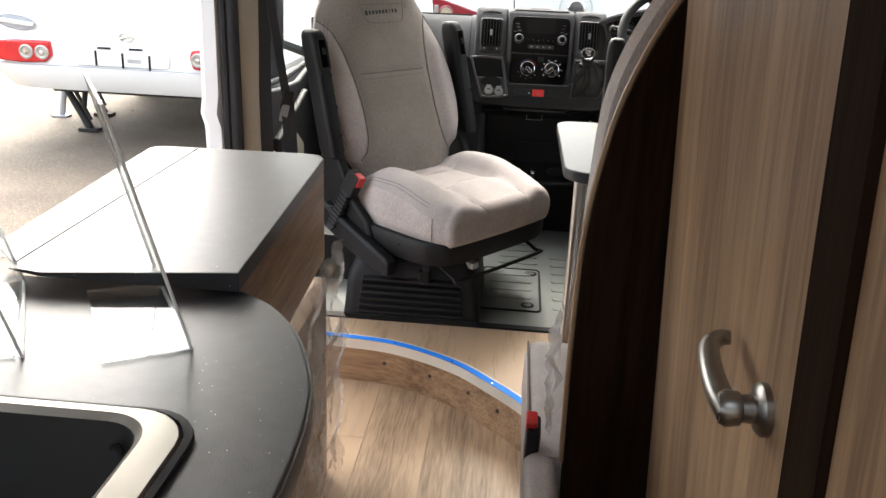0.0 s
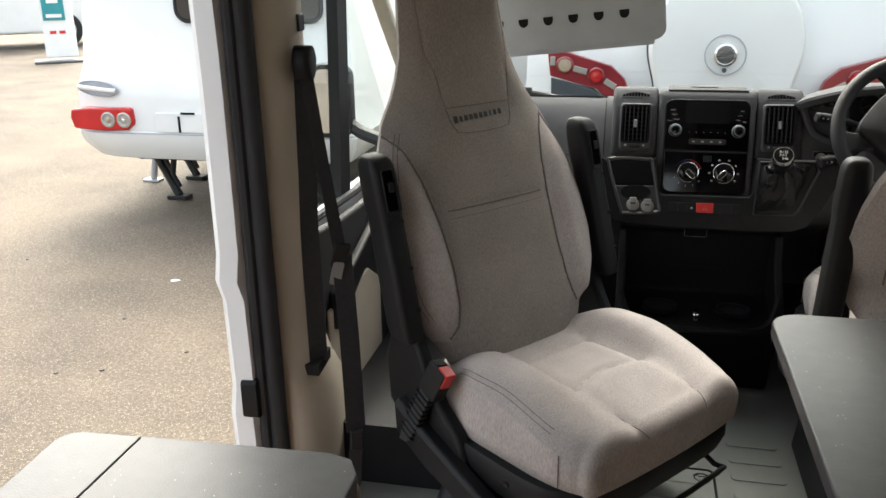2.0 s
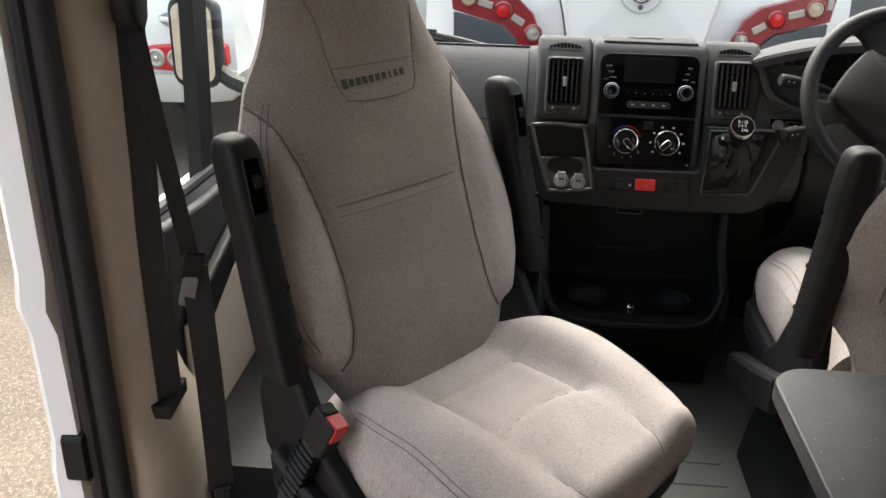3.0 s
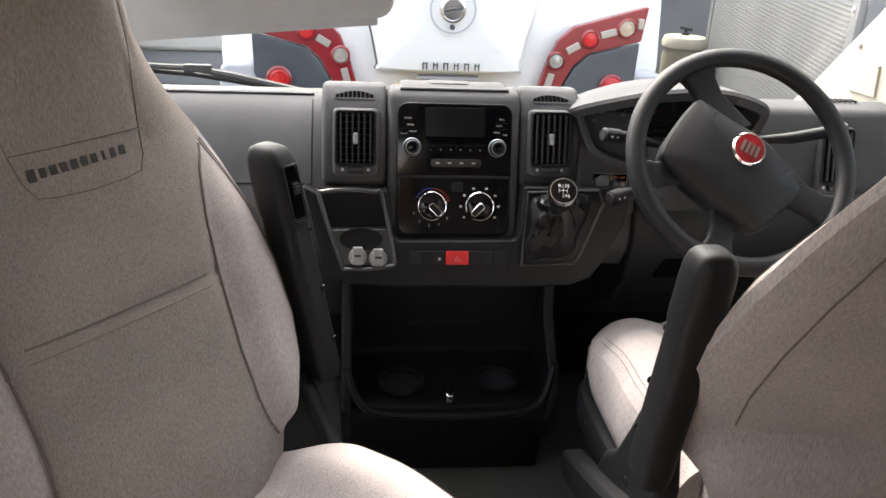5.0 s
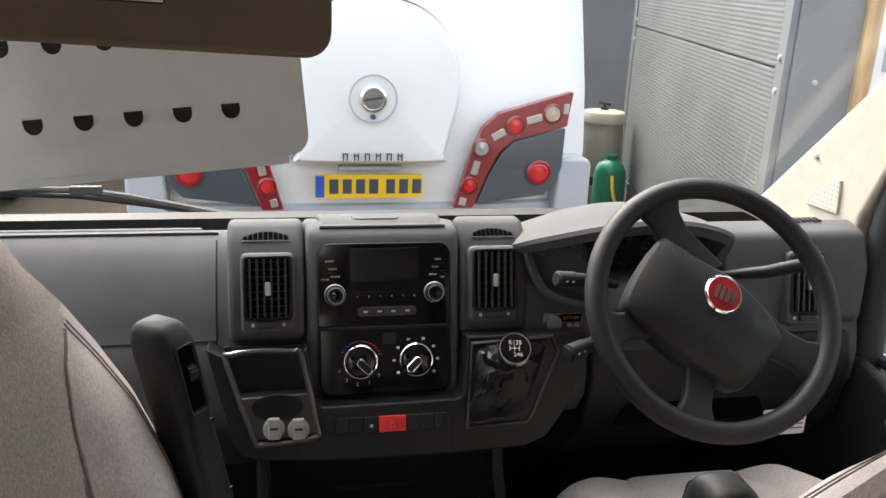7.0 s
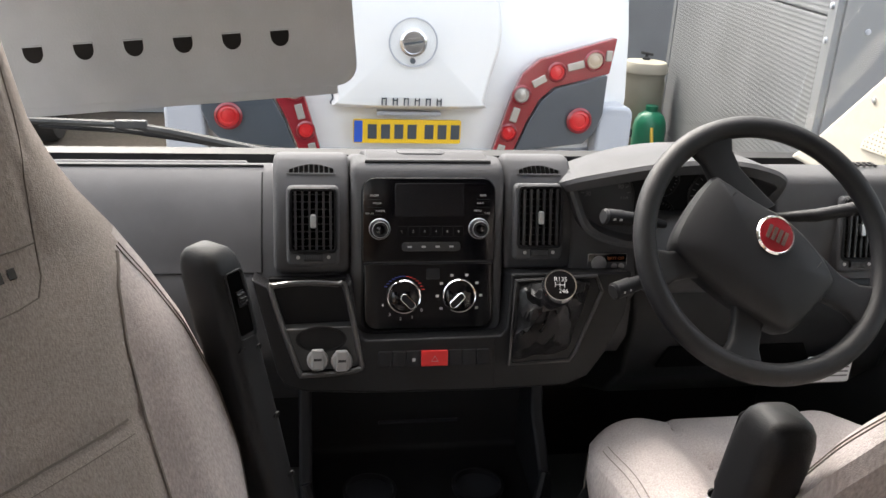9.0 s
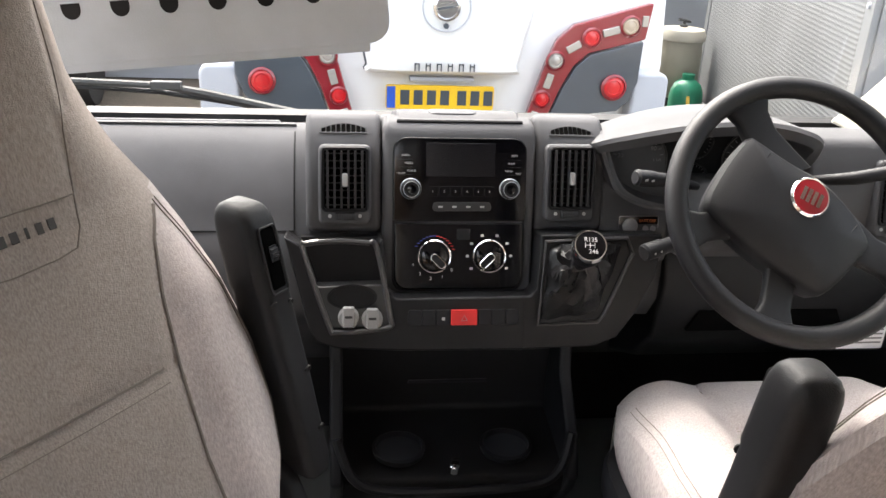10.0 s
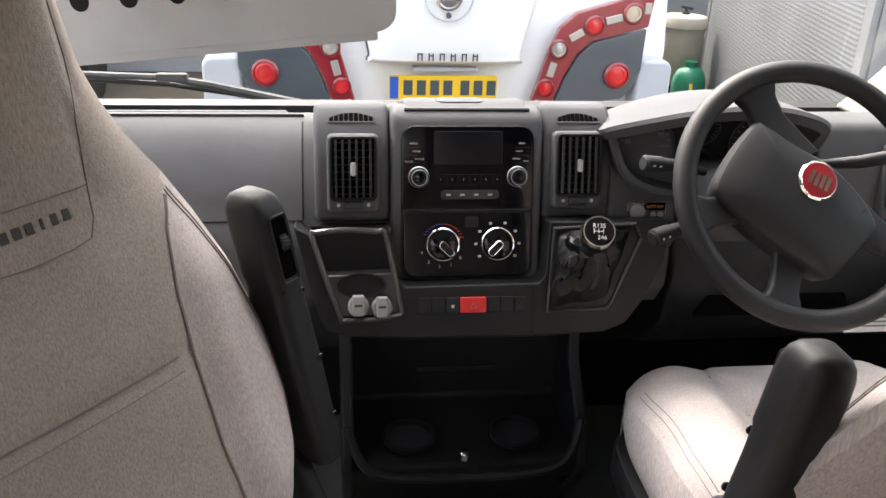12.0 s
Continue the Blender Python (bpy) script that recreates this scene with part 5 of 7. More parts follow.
        part("knob_ribs", lathe([(0.0192, 0.014), (0.0205, 0.0155), (0.0192, 0.017), (0.0202, 0.0185), (0.0188, 0.02), (0.0196, 0.0215), (0.0182, 0.023)], 28, at(x, 0) @ SMALL), PLASTIC, kn)
    for k in range(6):
        b = flat("preset_button", rounded(-0.055 + 0.0187 * k, -0.0385 + 0.0187 * k, -0.013, 0.004, 0.002), 0.0118, 0.0128, GLOSS, radio, bevel=0.0008)
        text_part("button_figure", str(k + 1), 0.0048, at(-0.0468 + 0.0187 * k, -0.0045, 0.013), PRINT, b)
    strip_b = flat("button_strip", rounded(-0.047, 0.05, -0.037, -0.022, 0.006), 0.0118, 0.0135, mat("dark_grey_plastic", (0.016, 0.0165, 0.018), 0.35), radio, bevel=0.0008)
    for k in range(4):
        part("button_symbol", box(-0.034 + 0.023 * k, -0.0295, 0.0138, 0.007, 0.003, 0.0005, SM), PRINT, strip_b)
    for x, words in ((-0.091, ("RADIO", "MEDIA", "PHONE")), (0.087, ("INFO", "A-B-C", "MENU"))):
        for k, w in enumerate(words):
            text_part("button_word", w, 0.0045, at(x + 0.0045 * k * (1 if x < 0 else -1), 0.054 - 0.0125 * k, 0.0124), PRINT, radio)
            part("word_line", box(x, 0.0475 - 0.0125 * k, 0.0122, 0.022, 0.0005, 0.0004, SM), bpy.data.materials["dark_grey_plastic"], radio)
        text_part("knob_word", "VOLUME" if x < 0 else "TUNE", 0.0036, at(x - 0.008 if x < 0 else x + 0.007, 0.025, 0.0124), PRINT, radio)
    heat = flat("heater_panel", rounded(-0.109, 0.106, -0.168, -0.0565, (0.022, 0.022, 0.004, 0.004), 5), 0.0, 0.011, GLOSS, d, "glossy black heater panel")
    for x, a in ((-0.043, -45), (0.049, 225)):
        part("dial_ring", lathe([(0.0285, 0.011), (0.0285, 0.016), (0.0272, 0.0175), (0.0258, 0.017), (0.0258, 0.012)], 36, at(x, -0.112)), CHROME, heat, "chrome dial ring")
        k = part("dial", lathe([(0.0257, 0.012), (0.0245, 0.019), (0.02, 0.022), (0, 0.022)], 30, at(x, -0.112)), GLOSS, heat)
        r = at(x, -0.112) @ pose(0, 0, 0, 0, 0, a)
        part("pointer", prism(rounded(-0.006, 0.021, -0.0055, 0.0055, 0.005, 4), 0.02, 0.028, "z", None, r), PLASTIC, k, bevel=0.002)
        part("pointer_edge", tube([r @ Vector((px, py, 0.0275)) for px, py in rounded(-0.0065, 0.022, -0.006, 0.006, 0.0055, 4)], 0.0012, 5, closed=True), CHROME, k, "bright pointer outline")
    for n, a in ((0, -38), (1, -68), (2, -98), (3, -128), (4, -158)):
        text_part("dial_figure", str(n), 0.0075, at(-0.043 + 0.0375 * math.cos(radians(a)), -0.112 + 0.0375 * math.sin(radians(a)), 0.0114), PRINT, heat)
    for a in (0, 35, 70, 110, 145, 180, -35, -145):
        part("dial_symbol", box(0.049 + 0.0365 * math.cos(radians(a)), -0.112 + 0.0365 * math.sin(radians(a)), 0.0112, 0.005, 0.004, 0.0004, SM), PRINT, heat)
    for k in range(14):
        a = radians(150 - 10 * k)
        part("dial_arc", box(-0.043 + 0.034 * math.cos(a), -0.112 + 0.034 * math.sin(a), 0.0112, 0.005, 0.0012, 0.0004, SM), RED if k > 6 else mat("blue_mark", (0.03, 0.05, 0.3), 0.5) if k == 0 else bpy.data.materials["blue_mark"] if k < 7 else RED, heat)
    flat("blank_switch", rounded(-0.006, 0.016, -0.084, -0.066, 0.002), 0.011, 0.0125, PLASTIC, heat, bevel=0.0008)
    part("bezel_edge", tube([SM @ Vector((x, y, 0.006)) for x, y in rounded(-0.11, 0.106, -0.17, 0.083, 0.018, 4)], 0.003, 6, closed=True), PLASTIC, d)
    # chin round the stack: pocket, switches and gear panel
    chin = [(-0.285, -0.072), (-0.247, -0.225), (-0.235, -0.245), (-0.205, -0.256), (-0.1, -0.262), (0.1, -0.264), (0.225, -0.26), (0.262, -0.245), (0.292, -0.205), (0.325, -0.14), (0.335, -0.07), (0.128, -0.07), (0.122, -0.16), (0.112, -0.172), (-0.108, -0.174), (-0.12, -0.162), (-0.130, -0.075), (-0.139, -0.084), (-0.115, -0.215), (-0.122, -0.224), (-0.2, -0.228), (-0.214, -0.22), (-0.256, -0.088)]
    flat("chin", chin, -0.04, 0.05, CHIN, d, "satin black lower surround", bevel=0.012)
    part("pocket", prism([(-0.26, -0.08), (-0.135, -0.08), (-0.11, -0.23), (-0.215, -0.23)], -0.03, 0.006, "z", None, SM), DEEP, d, "dark open pocket")
    tray = part("pocket_tray", prism([(-0.237, -0.155), (-0.127, -0.152), (-0.113, -0.224), (-0.212, -0.226)], 0.0, 0.042, "z", None, SM), mat("tray_satin", (0.022, 0.022, 0.023), 0.3, vary=0.1, spec=0.6), d, "satin grey tray", bevel=0.004)
    # no depth: a dark disc above the tray stands for the hole's shade
    part("cup_hole", lathe([(0.033, 0.0405), (0.035, 0.0445), (0.032, 0.0445), (0.031, 0.043), (0, 0.043)], 28, at(-0.178, -0.172) @ Matrix.Diagonal((1.15, 0.6, 1, 1))), DEEP, tray, "round cup hole drawn as a shade-dark disc")
    # rim is paler than the chin: the light its edge catches is coloured in
    part("pocket_rim", tube([SM @ Vector((x, y, 0.05)) for x, y in smoothed_2d([(-0.15, -0.083), (-0.139, -0.092), (-0.118, -0.2), (-0.122, -0.222), (-0.2, -0.228), (-0.216, -0.215), (-0.254, -0.096), (-0.248, -0.084), (-0.2, -0.08), (-0.15, -0.083)])], 0.0045, 8), mat("edge_highlight_satin", (0.035, 0.035, 0.037), 0.28, 0.0, spec=0.7), d, "satin pocket edge with its highlight in the colour")
    for x, y in ((-0.184, -0.205), (-0.146, -0.208)):
        so = part("power_socket", lathe([(0.017, 0.04), (0.017, 0.052), (0.015, 0.055), (0, 0.055)], 24, at(x, y)), mat("pale_grey_cap", (0.3, 0.3, 0.3), 0.4) if "pale_grey_cap" not in bpy.data.materials else bpy.data.materials["pale_grey_cap"], d, "pale grey socket cap")
        part("cap_hinge", prism(rounded(x - 0.0095, x + 0.0095, y - 0.014, y + 0.02, 0.003), 0.05, 0.062, "z", None, SM), bpy.data.materials["pale_grey_cap"], so, bevel=0.003)
        part("cap_mark", box(x, y + 0.004, 0.0622, 0.012, 0.004, 0.0004, SM), bpy.data.materials["dark_grey_plastic"], so)
    edges = [-0.089, -0.066, -0.043, -0.0195, 0.025, 0.048, 0.071, 0.094]
    for k in range(7):
        hz = k == 3
        sw = flat("hazard_switch" if hz else "switch", rounded(edges[k] + 0.0006, edges[k + 1] - 0.0006, -0.2185, -0.193, 0.004 if k in (0, 6) else 0.001), 0.046, 0.0555 if hz else 0.054, RED if hz else PLASTIC, d, "red hazard light switch" if hz else "", bevel=0.0012)
        if hz:
            part("warning_triangle", tube([SM @ Vector((0.0028 + 0.006 * math.cos(radians(a)), -0.2075 + 0.006 * math.sin(radians(a)), 0.056)) for a in (90, 210, 330)], 0.0006, 4, closed=True), PRINT, sw)
        if k == 2:
            part("lock_symbol", box(-0.031, -0.2075, 0.0543, 0.005, 0.005, 0.0005, SM), PRINT, sw)
    part("chin_joint", tube([SM @ Vector((0.103, -0.175, 0.051)), SM @ Vector((0.103, -0.262, 0.051))], 0.001, 4), DEEP, d)
    # battery switch plate
    bm_ = facing((0.306, 2.983, 0.72), (0, -0.98, 0.2)) @ Matrix.Diagonal((1.15, 1.15, 1, 1))
    pl = part("battery_plate", prism(rounded(-0.03, 0.03, -0.0145, 0.0145, 0.001), 0, 0.002, "z", None, bm_), GLOSS, d, "black plate with battery switch")
    part("plate_edge", tube([bm_ @ Vector((x, y, 0.002)) for x, y in rounded(-0.03, 0.03, -0.0145, 0.0145, 0.001, 1)], 0.0006, 4, closed=True), SILVER, pl)
    part("battery_button", lathe([(0.0115, 0.002), (0.0115, 0.005), (0.009, 0.006), (0, 0.006)], 22, bm_ @ Matrix.Translation((-0.013, 0, 0))), bpy.data.materials["pale_grey_cap"], pl, "round silver button")
    for x in (0.011, 0.022):
        part("rocker", lathe([(0.0045, 0.002), (0.0045, 0.004), (0, 0.004)], 14, bm_ @ Matrix.Translation((x, -0.004, 0))), bpy.data.materials["pale_grey_cap"], pl)
    text_part("plate_words", "BATT OFF", 0.0058, bm_ @ Matrix.Translation((0.0135, 0.0075, 0.0022)), mat("orange_ink", (0.7, 0.2, 0.05), 0.6), pl)
    side = [(3.03, 0.86), (3.02, 0.80), (2.985, 0.735), (2.975, 0.70), (2.97, 0.66), (3.04, 0.62), (3.1, 0.8)]
    part("driver_cheek", prism(side, 0.24, 0.36, "x"), PLASTIC2, d, bevel=0.008)
    # instrument hood and dials
    hood = [(0.216, 0.852), (0.236, 0.868), (0.278, 0.886), (0.34, 0.904), (0.41, 0.914), (0.48, 0.913), (0.54, 0.899), (0.58, 0.88), (0.597, 0.855), (0.6, 0.82)]
    hp = [(p.x, p.y) for p in smoothed([(x, z, 0) for x, z in hood], 4)]
    rings = []
    for i, (x, z) in enumerate(hp):
        a = hp[max(i - 1, 0)]
        b = hp[min(i + 1, len(hp) - 1)]
        t = Vector((b[0] - a[0], b[1] - a[1])).normalized()
        nx, nz = t.y, -t.x
        sh = math.sin(math.pi * i / (len(hp) - 1))
        yf = 3.0 - 0.09 * sh
        rings.append([(x, yf, z), (x - nx * 0.006, yf + 0.006, z - nz * 0.006), (x, 3.0, z + 0.002), (x, 3.1, z - 0.012), (x, 3.22, z - 0.06), (x + nx * 0.02, 3.22, z - 0.09 + nz * 0.02), (x + nx * 0.022, 3.05, z + nz * 0.022), (x + nx * 0.016, yf + 0.004, z + nz * 0.016)])
    part("instrument_hood", loft(rings), PLASTIC2, d, "black hood over the instruments")
    cl = part("instrument_panel", prism([(0.235, 0.862), (0.34, 0.894), (0.47, 0.9), (0.585, 0.86), (0.58, 0.76), (0.3, 0.76), (0.255, 0.8)], 3.028, 3.06, "y"), DEEP, d, "dark instrument panel")
    for x, z, r in ((0.305, 0.822, 0.05), (0.505, 0.827, 0.05), (0.405, 0.79, 0.028), (0.405, 0.855, 0.028)):
        fm = facing((x, 3.027, z), (0, -1, 0))
        part("dial_rim", tube([fm @ Vector((r * math.cos(2 * math.pi * k / 32), r * math.sin(2 * math.pi * k / 32), 0.002)) for k in range(32)], 0.002, 6, closed=True), bpy.data.materials["dark_grey_plastic"], cl)
        for k in range(19):
            a = radians(225 - 15 * k)
            bm = box(r * 0.85, 0, 0.002, r * 0.12, 0.0012, 0.0006, fm @ Matrix.Rotation(a, 4, "Z"))
            part("tick", bm, FAINT, cl, smooth=False)
        part("needle", box(r * 0.4, 0, 0.003, r * 0.8, 0.002, 0.0006, fm @ Matrix.Rotation(radians(205), 4, "Z")), DIMRED, cl)
    for k, w in enumerate(("10", "30", "50", "70", "90", "110")):
        a = radians(205 - 41 * k)
        text_part("dial_number", w, 0.0105, facing((0.305 + 0.033 * math.cos(a), 3.024, 0.822 + 0.033 * math.sin(a)), (0, -1, 0)), FAINT, cl)
    brow = smoothed([(0.232, 3.0, 0.862), (0.245, 2.994, 0.828), (0.262, 2.986, 0.79), (0.285, 2.98, 0.773), (0.32, 2.976, 0.762), (0.36, 2.973, 0.757)], 5)
    part("cluster_surround", loft([[p + Vector(o) for o in ((-0.006, -0.004, -0.006), (-0.002, -0.007, -0.001), (0.004, -0.004, 0.004), (0.008, 0.04, 0.008), (-0.008, 0.04, -0.008))] for p in brow]), PLASTIC2, d, "curved edge round the instruments")
    part("column_shroud", loft([[(0.45 + x, y, zc + z) for x, z in rounded(-w, w, -h, h, 0.03, 4)] for y, zc, w, h in ((2.84, 0.80, 0.055, 0.045), (2.9, 0.77, 0.075, 0.06), (3.02, 0.72, 0.09, 0.08), (3.06, 0.70, 0.1, 0.1))]), PLASTIC2, d, "black steering column shroud", bevel=0.0)
    part("knee_panel", prism([(2.99, 0.68), (2.965, 0.62), (2.985, 0.5), (3.06, 0.42), (3.2, 0.35), (3.2, 0.68)], 0.36, 0.88, "x"), CHIN, d, bevel=0.01)
    # flat black plate that paints the shaded opening under the wheel
    part("knee_pocket", prism([(0.42, 0.52), (0.72, 0.52), (0.7, 0.56), (0.44, 0.56)], 2.972, 2.99, "y"), SHADEBLACK, d)
    part("side_shoulder", prism([(3.2, 0.83), (3.07, 0.872), (3.02, 0.862), (2.995, 0.80), (2.99, 0.70), (3.05, 0.66)], 0.60, 0.9, "x"), PLASTIC2, d, bevel=0.014, segs=3)
    for k in range(6):
        part("demist_slot", box(0.77 + 0.011 * k, 3.07, 0.8735, 0.006, 0.022, 0.002), DEEP, d)
    st = part("warning_sticker", prism(rounded(0.705, 0.795, 0.487, 0.54, 0.003), 2.955, 2.957, "y"), WHITEPAPER, d, "white warning sticker with a yellow sign")
    part("sticker_sign", prism([(0.713, 0.518), (0.727, 0.518), (0.72, 0.532)], 2.9535, 2.9545, "y"), mat("yellow_ink", (0.8, 0.6, 0.02), 0.6), st)
    for k in range(4):
        part("sticker_line", box(0.765, 2.9545, 0.527 - 0.009 * k, 0.05, 0.0006, 0.003), bpy.data.materials["grey_ink"], st)
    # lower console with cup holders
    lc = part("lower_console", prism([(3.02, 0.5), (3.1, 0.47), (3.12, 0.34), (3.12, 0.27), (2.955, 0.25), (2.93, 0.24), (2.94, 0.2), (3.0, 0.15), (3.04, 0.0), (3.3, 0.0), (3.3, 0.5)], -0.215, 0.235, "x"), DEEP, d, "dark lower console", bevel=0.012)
    for sx in (-1, 1):
        part("console_side", prism([(2.935, 0.2), (2.91, 0.25), (2.93, 0.31), (3.03, 0.4), (3.05, 0.48), (3.2, 0.48), (3.2, 0.1), (3.0, 0.12)], 0.01 + sx * 0.215 - 0.012, 0.01 + sx * 0.215 + 0.012, "x"), PLASTIC, lc, bevel=0.008)
    part("shelf_lip", tube(smoothed([(-0.205, 2.94, 0.33), (-0.18, 2.915, 0.27), (-0.13, 2.905, 0.244), (0.0, 2.9, 0.24), (0.15, 2.905, 0.244), (0.2, 2.915, 0.27), (0.222, 2.94, 0.33)], 5), 0.009, 8), PLASTIC, lc)
    for x in (-0.09, 0.112):
        part("cup_holder", lathe([(0.047, 0.0), (0.05, 0.012), (0.044, 0.014), (0.042, -0.0)], 30, Matrix.Translation((x, 2.99, 0.262))), PLASTIC, lc, "round cup holder")
        part("cup_well", lathe([(0.042, 0.0), (0.042, 0.0045), (0.0, 0.0045)], 24, Matrix.Translation((x, 2.99, 0.262))), RUBBER, lc)
    part("lighter_plug", lathe([(0.009, 0), (0.009, 0.018), (0.007, 0.02), (0.007, 0.03), (0, 0.031)], 16, pose(0.007, 2.93, 0.262, 20)), CHROME, lc, "small chrome plug")
    part("label_window", tube([(x, 3.085, z) for x, z in rounded(-0.031, 0.031, 0.455, 0.478, 0.002, 1)], 0.0012, 4, closed=True), SILVER, lc)
    part("shelf_rib", tube([(-0.07, 3.06, 0.37), (0.08, 3.06, 0.37)], 0.004, 6), PLASTIC, lc)
    return d


def smoothed_2d(pts, per=4):
    return [(p.x, p.y) for p in smoothed([(x, y, 0) for x, y in pts], per)]


dash()


def gear_lever():
    g = thing("gear_lever", "black gear lever with leatherette gaiter and chrome-ringed knob", "gear lever")
    surround = [(0.133, -0.08), (0.268, -0.074), (0.278, -0.1), (0.235, -0.2), (0.225, -0.214), (0.125, -0.218)]
    part("surround", prism(surround, 0.048, 0.062, "z", None, SM), CHIN, g, "satin black gaiter frame", bevel=0.006)
    # same paler satin draws the highlight along the gaiter frame
    part("frame_edge", tube([SM @ Vector((x, y, 0.061)) for x, y in surround], 0.0035, 6, closed=True), bpy.data.materials["edge_highlight_satin"], g)
    rings = []
    base = [(0.140, -0.088), (0.2, -0.084), (0.252, -0.082), (0.258, -0.1), (0.24, -0.15), (0.22, -0.2), (0.17, -0.208), (0.128, -0.212), (0.13, -0.18), (0.136, -0.13)]
    bs = [(p.x, p.y) for p in smoothed([(x, y, 0) for x, y in base], 4, True)]
    for k in range(9):
        t = k / 8
        cx, cy = 0.19 - 0.017 * t, -0.145 + 0.042 * t
        sc = (1 - t) ** 1.15 * 0.78 + 0.22 if k else 1.0
        wob = 0.009 * math.sin(t * 3.14)
        rings.append([SM @ Vector((cx + (x - 0.19) * sc + wob * math.sin(i * 1.3 + k), cy + (y + 0.145) * sc + wob * math.cos(i * 1.7 + k * 2), 0.057 + 0.068 * t ** 0.8 + 0.002 * math.sin(k * 2.6))) for i, (x, y) in enumerate(bs)])
    part("gaiter", loft(rings), LEATHER, g, "creased black leatherette gaiter")
    a, b = SM @ Vector((0.173, -0.103, 0.12)), SM @ Vector((0.17, -0.072, 0.175))
    ax = (b - a).normalized()
    fm = facing(b, (-0.1, -0.75, 0.65))
    part("stem", tube([a, b - ax * 0.01], [0.014, 0.018], 14), PLASTIC, g)
    kn = part("knob", lathe([(0.014, -0.045), (0.022, -0.028), (0.0265, -0.005), (0.0255, 0.008), (0.023, 0.013)], 28, fm), PLASTIC, g)
    part("knob_ring", lathe([(0.0262, 0.004), (0.0262, 0.009), (0.0238, 0.0145), (0.0222, 0.0142), (0.0222, 0.01)], 32, fm), CHROME, kn, "chrome ring")
    part("knob_face", lathe([(0.0224, 0.008), (0.0224, 0.0135), (0.019, 0.0145), (0, 0.015)], 28, fm), GLOSS, kn, "black gear pattern disc")
    text_part("gear_figures", "R135", 0.0095, fm @ Matrix.Translation((0, 0.0085, 0.0148)), PRINT, kn)
    text_part("gear_figures", "246", 0.0095, fm @ Matrix.Translation((0.004, -0.0095, 0.0148)), PRINT, kn)
    for x in (-0.008, -0.001, 0.006):
        part("gear_line", box(x, 0, 0.0152, 0.0009, 0.008, 0.0004, fm), PRINT, kn)
    part("gear_line", box(-0.001, 0, 0.0152, 0.015, 0.0009, 0.0004, fm), PRINT, kn)


gear_lever()


def steering():
    m = facing((0.463, 2.77, 0.832), (0, -0.82, 0.57))
    w = thing("steering_wheel", "black four-spoke steering wheel turned to one side", "steering wheel", m=m)
    R = 0.186
    part("rim", tube([(R * math.cos(a), R * math.sin(a), 0.0) for a in [2 * math.pi * k / 72 for k in range(72)]], 0.0165, 16, closed=True), PLASTIC, w, "moulded black rim")
    turn = pose(0, 0, 0, 0, 0, -42)
    hub = [(p.x, p.y) for p in smoothed([(-0.124, 0.028, 0), (-0.112, 0.036, 0), (-0.06, 0.042, 0), (0.0, 0.053, 0), (0.06, 0.046, 0), (0.1, 0.03, 0), (0.11, 0.015, 0), (0.108, -0.03, 0), (0.1, -0.075, 0), (0.08, -0.094, 0), (0.0, -0.104, 0), (-0.08, -0.102, 0), (-0.112, -0.09, 0), (-0.124, -0.03, 0)], 3, True)]
    rings = [[turn @ Vector((x * s, -0.03 + (y + 0.03) * s, z)) for x, y in hub] for s, z in ((0.85, -0.05), (0.98, -0.03), (1.0, -0.005), (0.97, 0.008), (0.9, 0.014), (0.5, 0.02), (0.05, 0.021))]
    hb = part("hub", loft(rings), PLASTIC, w, "airbag cover of the wheel")
    for s in (-1, 1):
        part("cover_seam", tube([turn @ Vector((x, y, z)) for x, y, z in ((s * 0.08 - 0.006, 0.028, 0.0148), (s * 0.078 - 0.008, -0.01, 0.0163), (s * 0.076 - 0.008, -0.066, 0.0155))], 0.0014, 5), DEEP, hb)
    for a, wd in ((112, 0.036), (190, 0.03), (250, 0.03), (-32, 0.034)):
        r = pose(0, 0, 0, 0, 0, a)
        part("spoke", loft([[r @ Vector((x, y, z)) for y, z in rounded(-h, h, -0.014 + dz, 0.006 + dz, 0.006, 3)] for x, h, dz in ((0.05, wd * 1.3, -0.004), (0.085, wd, -0.006), (0.12, wd * 0.72, -0.007), (0.15, wd * 0.72, -0.004), (0.168, wd * 0.95, -0.002), (0.184, wd * 1.3, 0.0))]), PLASTIC, w)
    bd = part("badge", lathe([(0.0295, 0.018), (0.0295, 0.022), (0.027, 0.025), (0.0255, 0.024)], 36, pose(0.004, 0.012, 0)), CHROME, hb, "round chrome-rimmed badge")
    part("badge_face", lathe([(0.0257, 0.021), (0.0256, 0.0245), (0, 0.0262)], 32, pose(0.004, 0.012, 0)), mat("badge_red", (0.22, 0.006, 0.012), 0.3, coat=0.3), bd, "dark red badge face")
    for k in range(4):
        part("badge_bar", box(-0.0125 + 0.0085 * k, -0.001, 0.0264, 0.0055, 0.021, 0.0012, pose(0.004, 0.012, 0, 0, 0, -30)), CHROME, bd)
    part("airbag_mark", tube([turn @ Vector((x, y, 0.0187)) for x, y in rounded(-0.045, 0.015, -0.068, -0.049, 0.004, 2)], 0.0008, 4, closed=True), DEEP, hb)
    # stalks on the column
    stalks = (("left_upper", [(0.36, 2.9, 0.82), (0.31, 2.88, 0.836), (0.275, 2.87, 0.842)], 0.011), ("left_lower", [(0.37, 2.9, 0.77), (0.32, 2.84, 0.752), (0.285, 2.825, 0.748)], 0.012), ("right", [(0.53, 2.9, 0.83), (0.6, 2.87, 0.845), (0.66, 2.86, 0.86)], 0.011))
    for nm, path, r in stalks:
        s = thing("column_stalk", "black steering column control stalk", "control stalk", "column stalks")
